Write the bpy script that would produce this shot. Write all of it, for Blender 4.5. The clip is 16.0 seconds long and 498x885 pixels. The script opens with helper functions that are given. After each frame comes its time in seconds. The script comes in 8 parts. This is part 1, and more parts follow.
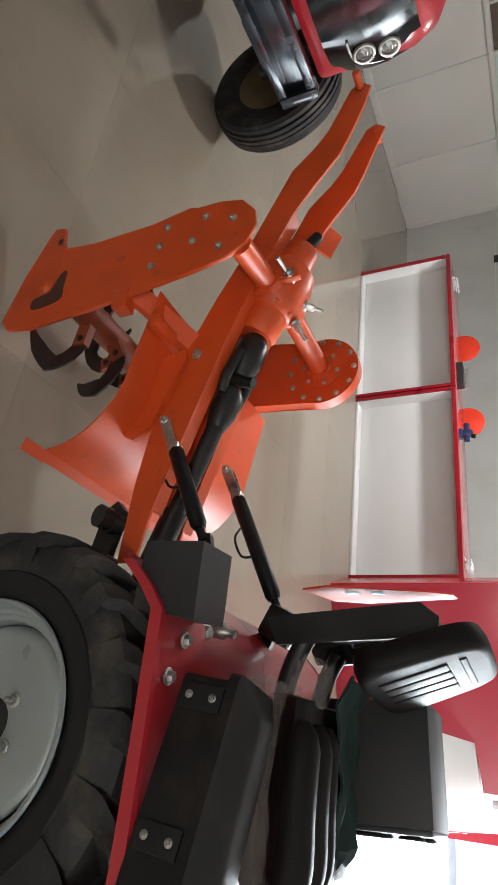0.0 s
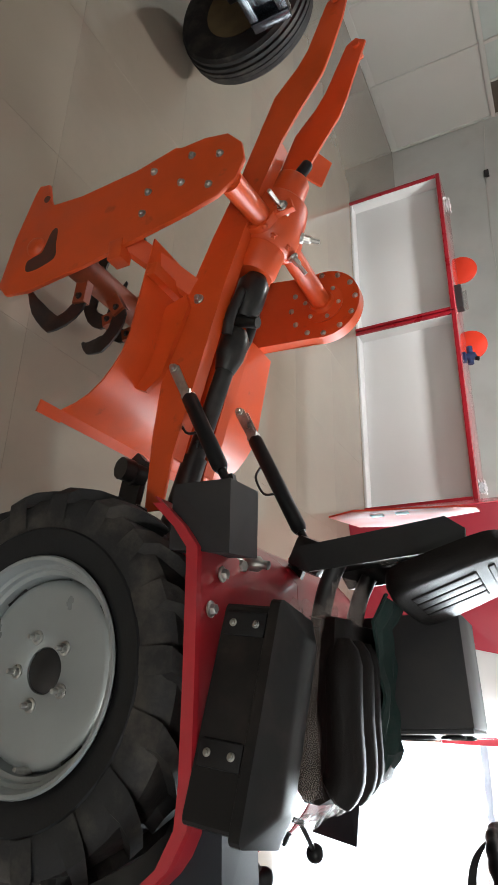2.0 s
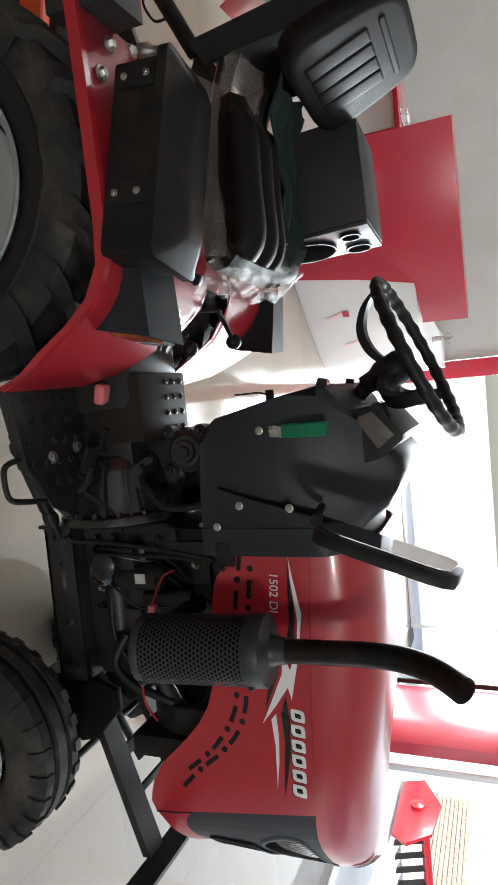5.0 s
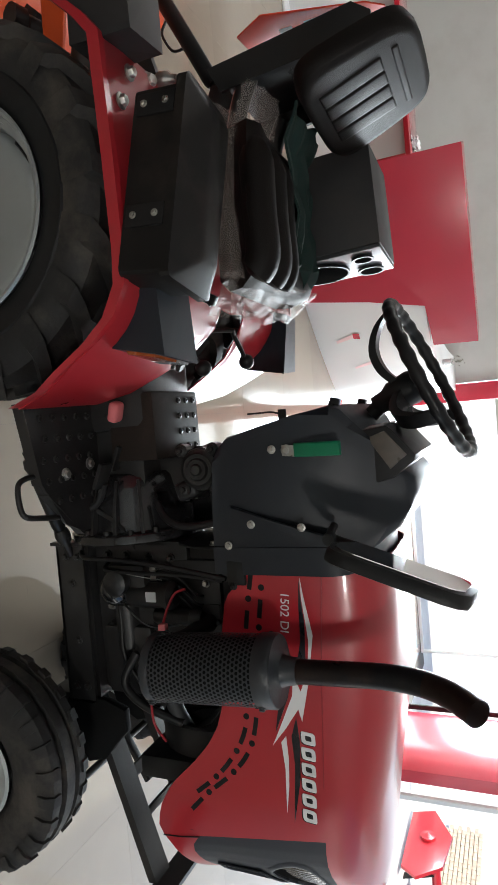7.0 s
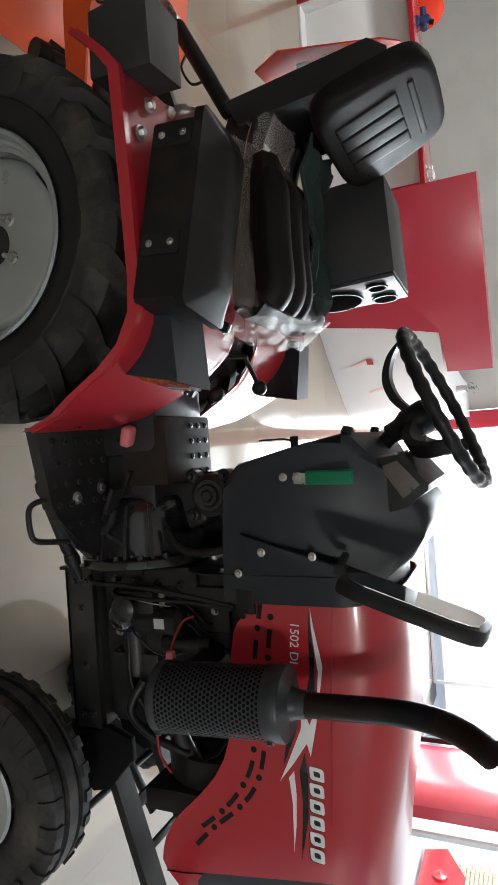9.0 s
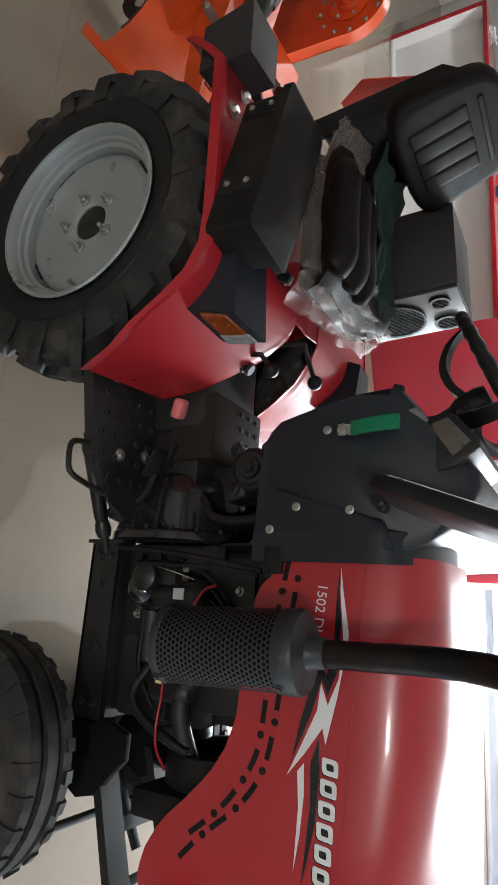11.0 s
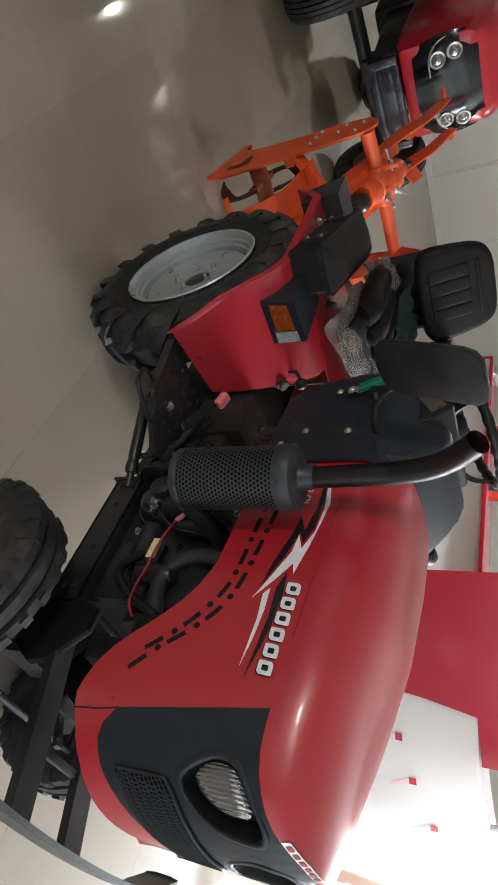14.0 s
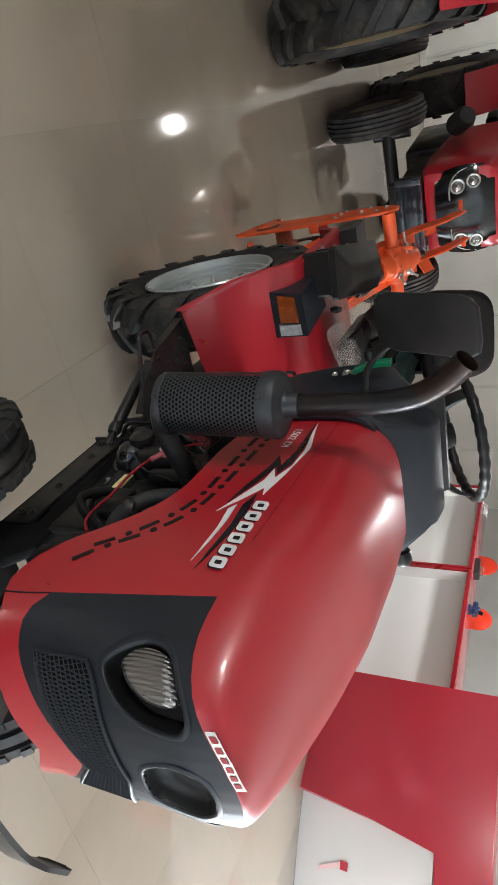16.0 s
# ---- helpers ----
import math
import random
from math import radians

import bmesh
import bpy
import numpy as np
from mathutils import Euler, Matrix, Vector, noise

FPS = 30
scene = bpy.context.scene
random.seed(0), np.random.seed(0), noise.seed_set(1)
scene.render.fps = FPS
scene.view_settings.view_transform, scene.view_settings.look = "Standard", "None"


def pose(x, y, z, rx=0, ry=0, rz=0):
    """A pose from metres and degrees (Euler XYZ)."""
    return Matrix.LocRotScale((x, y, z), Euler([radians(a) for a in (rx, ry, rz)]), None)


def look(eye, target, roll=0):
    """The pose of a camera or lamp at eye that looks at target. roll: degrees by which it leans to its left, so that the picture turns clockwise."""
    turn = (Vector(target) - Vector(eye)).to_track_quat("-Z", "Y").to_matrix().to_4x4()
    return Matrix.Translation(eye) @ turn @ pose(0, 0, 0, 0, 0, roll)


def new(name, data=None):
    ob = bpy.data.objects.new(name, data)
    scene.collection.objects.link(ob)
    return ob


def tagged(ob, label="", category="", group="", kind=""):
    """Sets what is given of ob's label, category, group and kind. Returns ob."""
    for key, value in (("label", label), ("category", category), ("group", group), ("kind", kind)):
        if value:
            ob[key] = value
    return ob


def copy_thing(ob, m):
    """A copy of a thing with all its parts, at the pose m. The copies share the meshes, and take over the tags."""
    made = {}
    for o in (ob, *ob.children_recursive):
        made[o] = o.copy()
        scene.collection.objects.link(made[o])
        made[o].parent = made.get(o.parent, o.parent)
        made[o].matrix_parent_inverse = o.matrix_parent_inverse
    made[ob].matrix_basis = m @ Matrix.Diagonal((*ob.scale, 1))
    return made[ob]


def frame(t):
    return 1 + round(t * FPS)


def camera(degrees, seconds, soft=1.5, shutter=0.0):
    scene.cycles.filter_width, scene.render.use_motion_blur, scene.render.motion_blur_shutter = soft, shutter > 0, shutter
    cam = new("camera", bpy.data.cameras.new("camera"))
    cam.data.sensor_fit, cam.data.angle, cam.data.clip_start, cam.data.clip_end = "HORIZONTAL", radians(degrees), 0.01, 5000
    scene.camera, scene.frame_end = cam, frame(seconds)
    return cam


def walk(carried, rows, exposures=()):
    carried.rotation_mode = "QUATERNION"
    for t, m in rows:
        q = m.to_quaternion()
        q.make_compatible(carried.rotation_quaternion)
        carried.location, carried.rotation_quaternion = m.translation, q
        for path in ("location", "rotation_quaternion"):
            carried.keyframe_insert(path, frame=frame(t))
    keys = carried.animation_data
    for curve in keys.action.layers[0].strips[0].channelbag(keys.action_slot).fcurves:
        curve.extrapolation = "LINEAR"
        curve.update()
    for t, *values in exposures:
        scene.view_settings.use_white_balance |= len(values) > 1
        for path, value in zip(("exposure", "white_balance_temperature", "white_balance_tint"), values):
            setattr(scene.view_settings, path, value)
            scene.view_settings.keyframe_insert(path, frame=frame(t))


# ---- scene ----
cam = camera(44.0, 16.0)
PATH = [
    (0, (0.074, -1.11, 1.542), (-0.827, 0.473, 0.717), 84.1),
    (0.5, (0.07, -1.128, 1.546), (-0.87, 0.474, 0.804), 83.1),
    (1, (0.079, -1.133, 1.544), (-0.823, 0.482, 0.783), 82.0),
    (1.5, (0.093, -1.135, 1.531), (-0.72, 0.5, 0.714), 81.7),
    (2, (0.107, -1.126, 1.52), (-0.643, 0.518, 0.662), 80.3),
    (2.5, (0.17, -1.111, 1.497), (-0.266, 0.605, 0.567), 82.5),
    (3, (0.314, -1.087, 1.508), (0.324, 0.712, 0.634), 86.4),
    (3.5, (0.496, -1.091, 1.541), (0.658, 0.729, 0.728), 88.3),
    (6, (0.614, -1.122, 1.559), (0.723, 0.732, 0.816), 85.4),
    (6.5, (0.615, -1.122, 1.556), (0.7, 0.727, 0.8), 85.7),
    (7, (0.61, -1.124, 1.553), (0.679, 0.715, 0.77), 86.0),
    (7.5, (0.609, -1.125, 1.552), (0.646, 0.711, 0.759), 86.2),
    (8, (0.606, -1.124, 1.552), (0.646, 0.705, 0.744), 86.3),
    (8.5, (0.602, -1.127, 1.551), (0.607, 0.703, 0.745), 86.0),
    (9, (0.601, -1.118, 1.553), (0.593, 0.708, 0.738), 85.9),
    (9.5, (0.63, -1.085, 1.538), (0.593, 0.7, 0.635), 86.6),
    (12, (1.454, -1.025, 1.557), (0.557, 0.547, 0.706), 88.1),
    (12.5, (1.622, -1.119, 1.551), (0.581, 0.406, 0.783), 90.0),
    (13, (1.749, -1.147, 1.577), (0.583, 0.292, 0.823), 88.0),
    (13.5, (1.919, -1.001, 1.57), (0.676, 0.343, 0.763), 88.6),
    (14, (2.017, -0.877, 1.596), (0.683, 0.321, 0.711), 87.1),
    (14.5, (2.01, -0.773, 1.591), (0.624, 0.42, 0.779), 89.5),
    (15, (2.036, -0.696, 1.588), (0.592, 0.389, 0.728), 89.2),
    (15.5, (2.16, -0.587, 1.594), (0.638, 0.391, 0.74), 90.6),
    (16, (2.26, -0.502, 1.595), (0.679, 0.378, 0.742), 90.9),
]
walk(cam, [(t, look(eye, target, roll)) for t, eye, target, roll in PATH], [(0, 0.52), (3.0, 0.46), (6.0, 0.14), (9.3, 0.14), (12.0, 0.42), (14.0, 0.40), (16, 0.58)])

# ---- light ----
world = bpy.data.worlds.new("sky")
scene.world = world
world.use_nodes = True
wn = world.node_tree
sky = wn.nodes.new("ShaderNodeTexSky")
sky.sky_type, sky.sun_disc = "NISHITA", False
sky.sun_elevation, sky.sun_rotation = radians(58), radians(217)
wn.links.new(sky.outputs[0], wn.nodes["Background"].inputs[0])
wn.nodes["Background"].inputs[1].default_value = 0.15
sun = new("sun", bpy.data.lights.new("sun", "SUN"))
sun.data.energy, sun.data.angle, sun.data.color = 5.0, radians(0.5), (1, 0.95, 0.87)
sun.matrix_world = look((0, 0, 0), (math.cos(radians(58)) * 0.6, math.cos(radians(58)) * 0.8, -math.sin(radians(58))))


def area_light(name, eye, target, sx, sy, power, color=(1, 1, 1)):
    lamp = bpy.data.lights.new(name, "AREA")
    lamp.shape, lamp.size, lamp.size_y, lamp.energy, lamp.color = "RECTANGLE", sx, sy, power, color
    ob = new(name, lamp)
    ob.matrix_world = look(eye, target)
    return ob


area_light("daylight_front", (4.5, 2.35, 1.6), (0, 2.5, 0.9), 5.2, 2.7, 60, (0.90, 0.97, 1.0))
area_light("daylight_side", (2.5, 8.9, 1.6), (1.2, 2.0, 0.8), 4.0, 2.7, 1000, (0.84, 0.94, 1.0))
area_light("lamp_light", (2.2, -4.3, 3.17), (1.0, 0.2, 0.8), 0.34, 0.34, 64, (1.0, 0.97, 0.93))
# invented source, no lamp known here: lifts the counter fronts
area_light("counter_fill_light", (-3.0, 3.0, 3.17), (-3.0, 3.9, 0.0), 0.3, 0.3, 60, (0.97, 0.99, 1.0))
area_light("ceiling_lamp_light", (-6.6, -0.83, 3.2), (-6.6, -0.83, 0), 0.10, 0.16, 20, (1.0, 0.97, 0.92))


# ---- materials ----
def material(name, color, rough=0.5, metal=0.0, vary=0.15, scale=6.0, bump=0.0, bump_scale=120.0, coat=0.0, dirt=None, dirt_amount=0.0, dirt_scale=3.0, rough_vary=0.1, spec=0.5):
    m = bpy.data.materials.new(name)
    m.use_nodes = True
    nt = m.node_tree
    N, L = nt.nodes, nt.links
    b = N["Principled BSDF"]
    co = N.new("ShaderNodeTexCoord")
    n1 = N.new("ShaderNodeTexNoise")
    n1.inputs["Scale"].default_value, n1.inputs["Detail"].default_value = scale, 6
    L.new(co.outputs["Object"], n1.inputs["Vector"])
    ramp = N.new("ShaderNodeMapRange")
    ramp.inputs[1].default_value, ramp.inputs[2].default_value = 0.3, 0.7
    ramp.inputs[3].default_value, ramp.inputs[4].default_value = 1 - vary, 1 + vary
    L.new(n1.outputs[0], ramp.inputs[0])
    mul = N.new("ShaderNodeVectorMath")
    mul.operation = "SCALE"
    mul.inputs[0].default_value = color[:3]
    L.new(ramp.outputs[0], mul.inputs["Scale"])
    out = mul.outputs[0]
    if dirt:
        n2 = N.new("ShaderNodeTexNoise")
        n2.inputs["Scale"].default_value, n2.inputs["Detail"].default_value, n2.inputs["Roughness"].default_value = dirt_scale, 9, 0.65
        L.new(co.outputs["Object"], n2.inputs["Vector"])
        r2 = N.new("ShaderNodeMapRange")
        r2.inputs[1].default_value, r2.inputs[2].default_value = 0.48, 0.72
        r2.inputs[3].default_value, r2.inputs[4].default_value = 0, dirt_amount
        L.new(n2.outputs[0], r2.inputs[0])
        mix = N.new("ShaderNodeMix")
        mix.data_type = "RGBA"
        L.new(r2.outputs[0], mix.inputs[0])
        L.new(out, mix.inputs[6])
        mix.inputs[7].default_value = (*dirt, 1)
        out = mix.outputs[2]
    L.new(out, b.inputs["Base Color"])
    rr = N.new("ShaderNodeMapRange")
    rr.inputs[1].default_value, rr.inputs[2].default_value = 0.3, 0.7
    rr.inputs[3].default_value, rr.inputs[4].default_value = max(0.02, rough - rough_vary), min(1, rough + rough_vary)
    L.new(n1.outputs[0], rr.inputs[0])
    L.new(rr.outputs[0], b.inputs["Roughness"])
    b.inputs["Metallic"].default_value = metal
    b.inputs["Coat Weight"].default_value = coat
    b.inputs["Coat Roughness"].default_value = 0.08
    b.inputs["Specular IOR Level"].default_value = spec
    if bump:
        n3 = N.new("ShaderNodeTexNoise")
        n3.inputs["Scale"].default_value, n3.inputs["Detail"].default_value = bump_scale, 4
        L.new(co.outputs["Object"], n3.inputs["Vector"])
        bp = N.new("ShaderNodeBump")
        bp.inputs["Strength"].default_value, bp.inputs["Distance"].default_value = bump, 0.004
        L.new(n3.outputs[0], bp.inputs["Height"])
        L.new(bp.outputs[0], b.inputs["Normal"])
    return m


RED = material("red_paint", (0.38, 0.016, 0.024), 0.30, vary=0.03, scale=2.5, rough_vary=0.03, coat=0.35, bump=0.02, bump_scale=300)
RED_PANEL = material("red_laminate", (0.50, 0.032, 0.056), 0.25, vary=0.0, rough_vary=0.0, scale=2.0, coat=0.2)
DARK_RED = material("dark_red_trim", (0.30, 0.006, 0.015), 0.35, vary=0.1)
ORANGE = material("orange_paint", (0.62, 0.072, 0.011), 0.42, vary=0.08, scale=9, dirt=(0.28, 0.06, 0.02), dirt_amount=0.35, bump=0.08, bump_scale=160)
PLASTIC = material("dark_grey_plastic", (0.0105, 0.0135, 0.0190), 0.44, spec=0.35, vary=0.12, bump=0.06, bump_scale=500, rough_vary=0.06, dirt=(0.03, 0.03, 0.03), dirt_amount=0.3, dirt_scale=5)
BLACK = material("black_plastic", (0.0095, 0.0095, 0.0100), 0.40, vary=0.2, bump=0.06, bump_scale=400, spec=0.25, dirt=(0.035, 0.03, 0.028), dirt_amount=0.35, dirt_scale=6)
BLACK_PAINT = material("black_gloss_paint", (0.017, 0.0165, 0.0165), 0.40, vary=0.3, coat=0.1, spec=0.35, dirt=(0.024, 0.019, 0.016), dirt_amount=0.4, dirt_scale=7, bump=0.12, bump_scale=60)
RUBBER = material("tyre_rubber", (0.0115, 0.011, 0.011), 0.72, vary=0.25, dirt=(0.12, 0.10, 0.08), dirt_amount=0.5, dirt_scale=8, bump=0.25, bump_scale=90)
RUBBER_CLEAN = material("clean_rubber", (0.010, 0.010, 0.0105), 0.6, vary=0.2, bump=0.1, bump_scale=120, spec=0.35)
SILVER = material("silver_rim_paint", (0.37, 0.395, 0.39), 0.34, metal=0.45, vary=0.05, dirt=(0.3, 0.29, 0.27), dirt_amount=0.25, dirt_scale=9, bump=0.04)
STEEL = material("zinc_steel", (0.5, 0.49, 0.46), 0.35, metal=0.9, vary=0.2, scale=30, dirt=(0.2, 0.17, 0.13), dirt_amount=0.5, dirt_scale=20)
MUFFLER = material("muffler_coating", (0.019, 0.022, 0.026), 0.5, vary=0.15, bump=0.1, bump_scale=200, dirt=(0.05, 0.045, 0.04), dirt_amount=0.3, dirt_scale=6)
VINYL = material("seat_vinyl", (0.0085, 0.0064, 0.0056), 0.55, spec=0.14, vary=0.15, bump=0.2, bump_scale=350)
GREEN_CLOTH = material("dark_green_cloth", (0.003, 0.018, 0.014), 0.85, vary=0.3, scale=40, bump=0.4, bump_scale=700)
GREEN = material("green_rubber_grip", (0.0, 0.16, 0.075), 0.4, vary=0.1)
WHITE_PANEL = material("white_laminate", (0.72, 0.72, 0.71), 0.3, rough_vary=0.0, vary=0.008, scale=1.5)
WHITE = material("white_paint", (0.8, 0.8, 0.8), 0.4, vary=0.012, scale=1.5)
WALL = material("wall_paint", (0.60, 0.60, 0.57), 0.6, vary=0.05, scale=1.5, dirt=(0.42, 0.40, 0.36), dirt_amount=0.35, dirt_scale=1.2, bump=0.05)
WALL_LIGHT = material("wall_cladding", (0.68, 0.67, 0.62), 0.45, vary=0.04, scale=1.0)
CEILING = material("ceiling_paint", (0.60, 0.60, 0.59), 0.8, vary=0.03)
FLOOR = material("polished_floor_tile", (0.30, 0.248, 0.190), 0.04, vary=0.06, coat=0.4, scale=1.2, dirt=(0.17, 0.135, 0.105), dirt_amount=0.45, dirt_scale=0.6, rough_vary=0.015, bump=0.01, bump_scale=6)


def scuff(m, color, scale, stretch, lo, hi, amount):
    """Scattered dark scuffs and drag marks over a material's colour."""
    nt = m.node_tree
    b = nt.nodes["Principled BSDF"]
    old = b.inputs["Base Color"].links[0].from_socket
    co, mp, n = nt.nodes.new("ShaderNodeTexCoord"), nt.nodes.new("ShaderNodeMapping"), nt.nodes.new("ShaderNodeTexNoise")
    mp.inputs["Scale"].default_value = stretch
    mp.inputs["Rotation"].default_value = (0.0, 0.0, 0.7)
    n.inputs["Scale"].default_value, n.inputs["Detail"].default_value = scale, 8
    r, mix = nt.nodes.new("ShaderNodeMapRange"), nt.nodes.new("ShaderNodeMix")
    r.inputs[1].default_value, r.inputs[2].default_value, r.inputs[4].default_value = lo, hi, amount
    mix.data_type = "RGBA"
    mix.inputs[7].default_value = (*color, 1)
    nt.links.new(co.outputs["Object"], mp.inputs["Vector"])
    nt.links.new(mp.outputs[0], n.inputs["Vector"])
    nt.links.new(n.outputs[0], r.inputs[0])
    nt.links.new(r.outputs[0], mix.inputs[0])
    nt.links.new(old, mix.inputs[6])
    nt.links.new(mix.outputs[2], b.inputs["Base Color"])


scuff(FLOOR, (0.07, 0.06, 0.05), 5.0, (1.0, 7.0, 1.0), 0.70, 0.78, 0.5)
scuff(FLOOR, (0.10, 0.08, 0.065), 9.0, (1.0, 1.0, 1.0), 0.71, 0.80, 0.4)
scuff(ORANGE, (0.10, 0.035, 0.02), 14.0, (1.0, 1.0, 1.0), 0.66, 0.78, 0.6)
GROUT = material("tile_grout", (0.16, 0.14, 0.12), 0.85, vary=0.1)
GLASS_AMBER = material("amber_lens", (0.26, 0.05, 0.006), 0.2, vary=0.2, scale=60, coat=0.5)
GLASS_GREY = material("clear_lens", (0.5, 0.5, 0.5), 0.15, metal=0.4, vary=0.2, scale=60, coat=0.5)
PINK = material("pink_rubber", (0.75, 0.19, 0.20), 0.6, vary=0.1)
DECAL_WHITE = material("white_vinyl_decal", (0.75, 0.75, 0.75), 0.35, vary=0.04)
DECAL_BLACK = material("black_vinyl_decal", (0.012, 0.012, 0.016), 0.3, vary=0.1)
BLUE = material("blue_paint", (0.015, 0.03, 0.09), 0.35, vary=0.2)
RED_BRIGHT = material("bright_red_paint", (0.68, 0.045, 0.018), 0.5, vary=0.08, spec=0.25)
CARD = material("grey_card", (0.022, 0.021, 0.022), 0.6, vary=0.1, dirt=(0.07, 0.055, 0.045), dirt_amount=0.4)
CONCRETE = material("outside_paving", (0.75, 0.73, 0.70), 0.8, vary=0.08, scale=2, bump=0.2)
BRICK = material("outside_brick", (0.72, 0.60, 0.48), 0.8, vary=0.2, scale=8, bump=0.2)
FILM = bpy.data.materials.new("plastic_film")
FILM.use_nodes = True
_n, _l = FILM.node_tree.nodes, FILM.node_tree.links
_n["Principled BSDF"].inputs["Base Color"].default_value = (0.40, 0.335, 0.30, 1)
_n["Principled BSDF"].inputs["Roughness"].default_value = 0.42
_t, _m = _n.new("ShaderNodeBsdfTransparent"), _n.new("ShaderNodeMixShader")
_m.inputs[0].default_value = 0.24
_l.new(_t.outputs[0], _m.inputs[1])
_l.new(_n["Principled BSDF"].outputs[0], _m.inputs[2])
_l.new(_m.outputs[0], _n["Material Output"].inputs[0])


# ---- mesh helpers ----
def add_box(bm, c, s, m=None, bevel=0.0, seg=2):
    r = bmesh.ops.create_cube(bm, size=1.0)
    vs = r["verts"]
    bmesh.ops.scale(bm, vec=Vector(s), verts=vs)
    if bevel:
        es = list({e for v in vs for e in v.link_edges})
        g = bmesh.ops.bevel(bm, geom=es, offset=bevel, segments=seg, affect="EDGES", profile=0.6)
        vs = list({v for f in g["faces"] for v in f.verts} | {v for v in vs if v.is_valid})
    bmesh.ops.transform(bm, matrix=Matrix.Translation(c) @ (m or Matrix()), verts=vs)
    return vs


def frame_of(d):
    d = Vector(d).normalized()
    a = Vector((0, 0, 1)) if abs(d.z) < 0.9 else Vector((1, 0, 0))
    u = a.cross(d).normalized()
    return u, d.cross(u)


def smooth_path(pts, n=6):
    pts = [Vector(p) for p in pts]
    if len(pts) < 3:
        return pts
    out = []
    for i in range(len(pts) - 1):
        a, b, c, d = pts[max(i - 1, 0)], pts[i], pts[i + 1], pts[min(i + 2, len(pts) - 1)]
        for k in range(n):
            t = k / n
            out.append(0.5 * (2 * b + (c - a) * t + (2 * a - 5 * b + 4 * c - d) * t * t + (3 * b - a - 3 * c + d) * t ** 3))
    return out + [pts[-1]]


def add_tube(bm, pts, r, seg=12, caps=True, closed=False):
    """A swept round bar along pts; r is one radius or one for each point."""
    pts = [Vector(p) for p in pts]
    n = len(pts)
    rs = r if isinstance(r, (list, tuple)) else [r] * n
    rings, u = [], None
    for i, p in enumerate(pts):
        d = (pts[(i + 1) % n] - pts[i - 1]) if closed else (pts[min(i + 1, n - 1)] - pts[max(i - 1, 0)])
        d.normalize()
        u = frame_of(d)[0] if u is None else (u - d * u.dot(d)).normalized()
        w = d.cross(u)
        rings.append([bm.verts.new(p + rs[i] * (math.cos(a) * u + math.sin(a) * w)) for a in (2 * math.pi * k / seg for k in range(seg))])
    for i in range(n if closed else n - 1):
        A, B = rings[i], rings[(i + 1) % n]
        for k in range(seg):
            bm.faces.new((A[k], A[(k + 1) % seg], B[(k + 1) % seg], B[k]))
    if caps and not closed:
        bm.faces.new(rings[0][::-1])
        bm.faces.new(rings[-1])


def add_lathe(bm, profile, c, axis, seg=48, closed=False):
    """Turns (radius, height) pairs about the axis through c."""
    c, axis = Vector(c), Vector(axis).normalized()
    u, w = frame_of(axis)
    rings = []
    for r, h in profile:
        rings.append([bm.verts.new(c + axis * h + r * (math.cos(a) * u + math.sin(a) * w)) for a in (2 * math.pi * k / seg for k in range(seg))])
    n = len(rings)
    for i in range(n if closed else n - 1):
        A, B = rings[i], rings[(i + 1) % n]
        for k in range(seg):
            bm.faces.new((A[k], A[(k + 1) % seg], B[(k + 1) % seg], B[k]))
    if not closed:
        if profile[0][0] > 1e-6:
            bm.faces.new(rings[0][::-1])
        if profile[-1][0] > 1e-6:
            bm.faces.new(rings[-1])


def add_prism(bm, pts, v, bevel=0.0):
    """Extrudes the flat outline pts by the vector v."""
    a = [bm.verts.new(Vector(p)) for p in pts]
    b = [bm.verts.new(Vector(p) + Vector(v)) for p in pts]
    n = len(pts)
    fs = [bm.faces.new(a[::-1]), bm.faces.new(b)]
    for i in range(n):
        fs.append(bm.faces.new((a[i], a[(i + 1) % n], b[(i + 1) % n], b[i])))
    if bevel:
        es = list({e for f in fs[:2] for e in f.edges})
        bmesh.ops.bevel(bm, geom=es, offset=bevel, segments=2, affect="EDGES", profile=0.6)


def add_loft(bm, sections, caps=True):
    rings = [[bm.verts.new(Vector(p)) for p in s] for s in sections]
    m = len(rings[0])
    for A, B in zip(rings, rings[1:]):
        for k in range(m):
            bm.faces.new((A[k], A[(k + 1) % m], B[(k + 1) % m], B[k]))
    if caps:
        bm.faces.new(rings[0][::-1])
        bm.faces.new(rings[-1])


def add_sheet(bm, rows, thick):
    """A curved sheet through a grid of points, given real thickness."""
    g = [[bm.verts.new(Vector(p)) for p in r] for r in rows]
    fs = []
    for A, B in zip(g, g[1:]):
        for k in range(len(A) - 1):
            fs.append(bm.faces.new((A[k], A[k + 1], B[k + 1], B[k])))
    bmesh.ops.recalc_face_normals(bm, faces=fs)
    bmesh.ops.solidify(bm, geom=fs, thickness=thick)


def add_bolt(bm, p, axis, r=0.009, h=0.008, washer=True):
    p, axis = Vector(p), Vector(axis).normalized()
    if washer:
        add_lathe(bm, [(r * 1.5, 0), (r * 1.5, h * 0.25), (r * 1.35, h * 0.35)], p, axis, 14)
    add_lathe(bm, [(r, 0), (r, h), (r * 0.8, h * 1.2)], p, axis, 6)


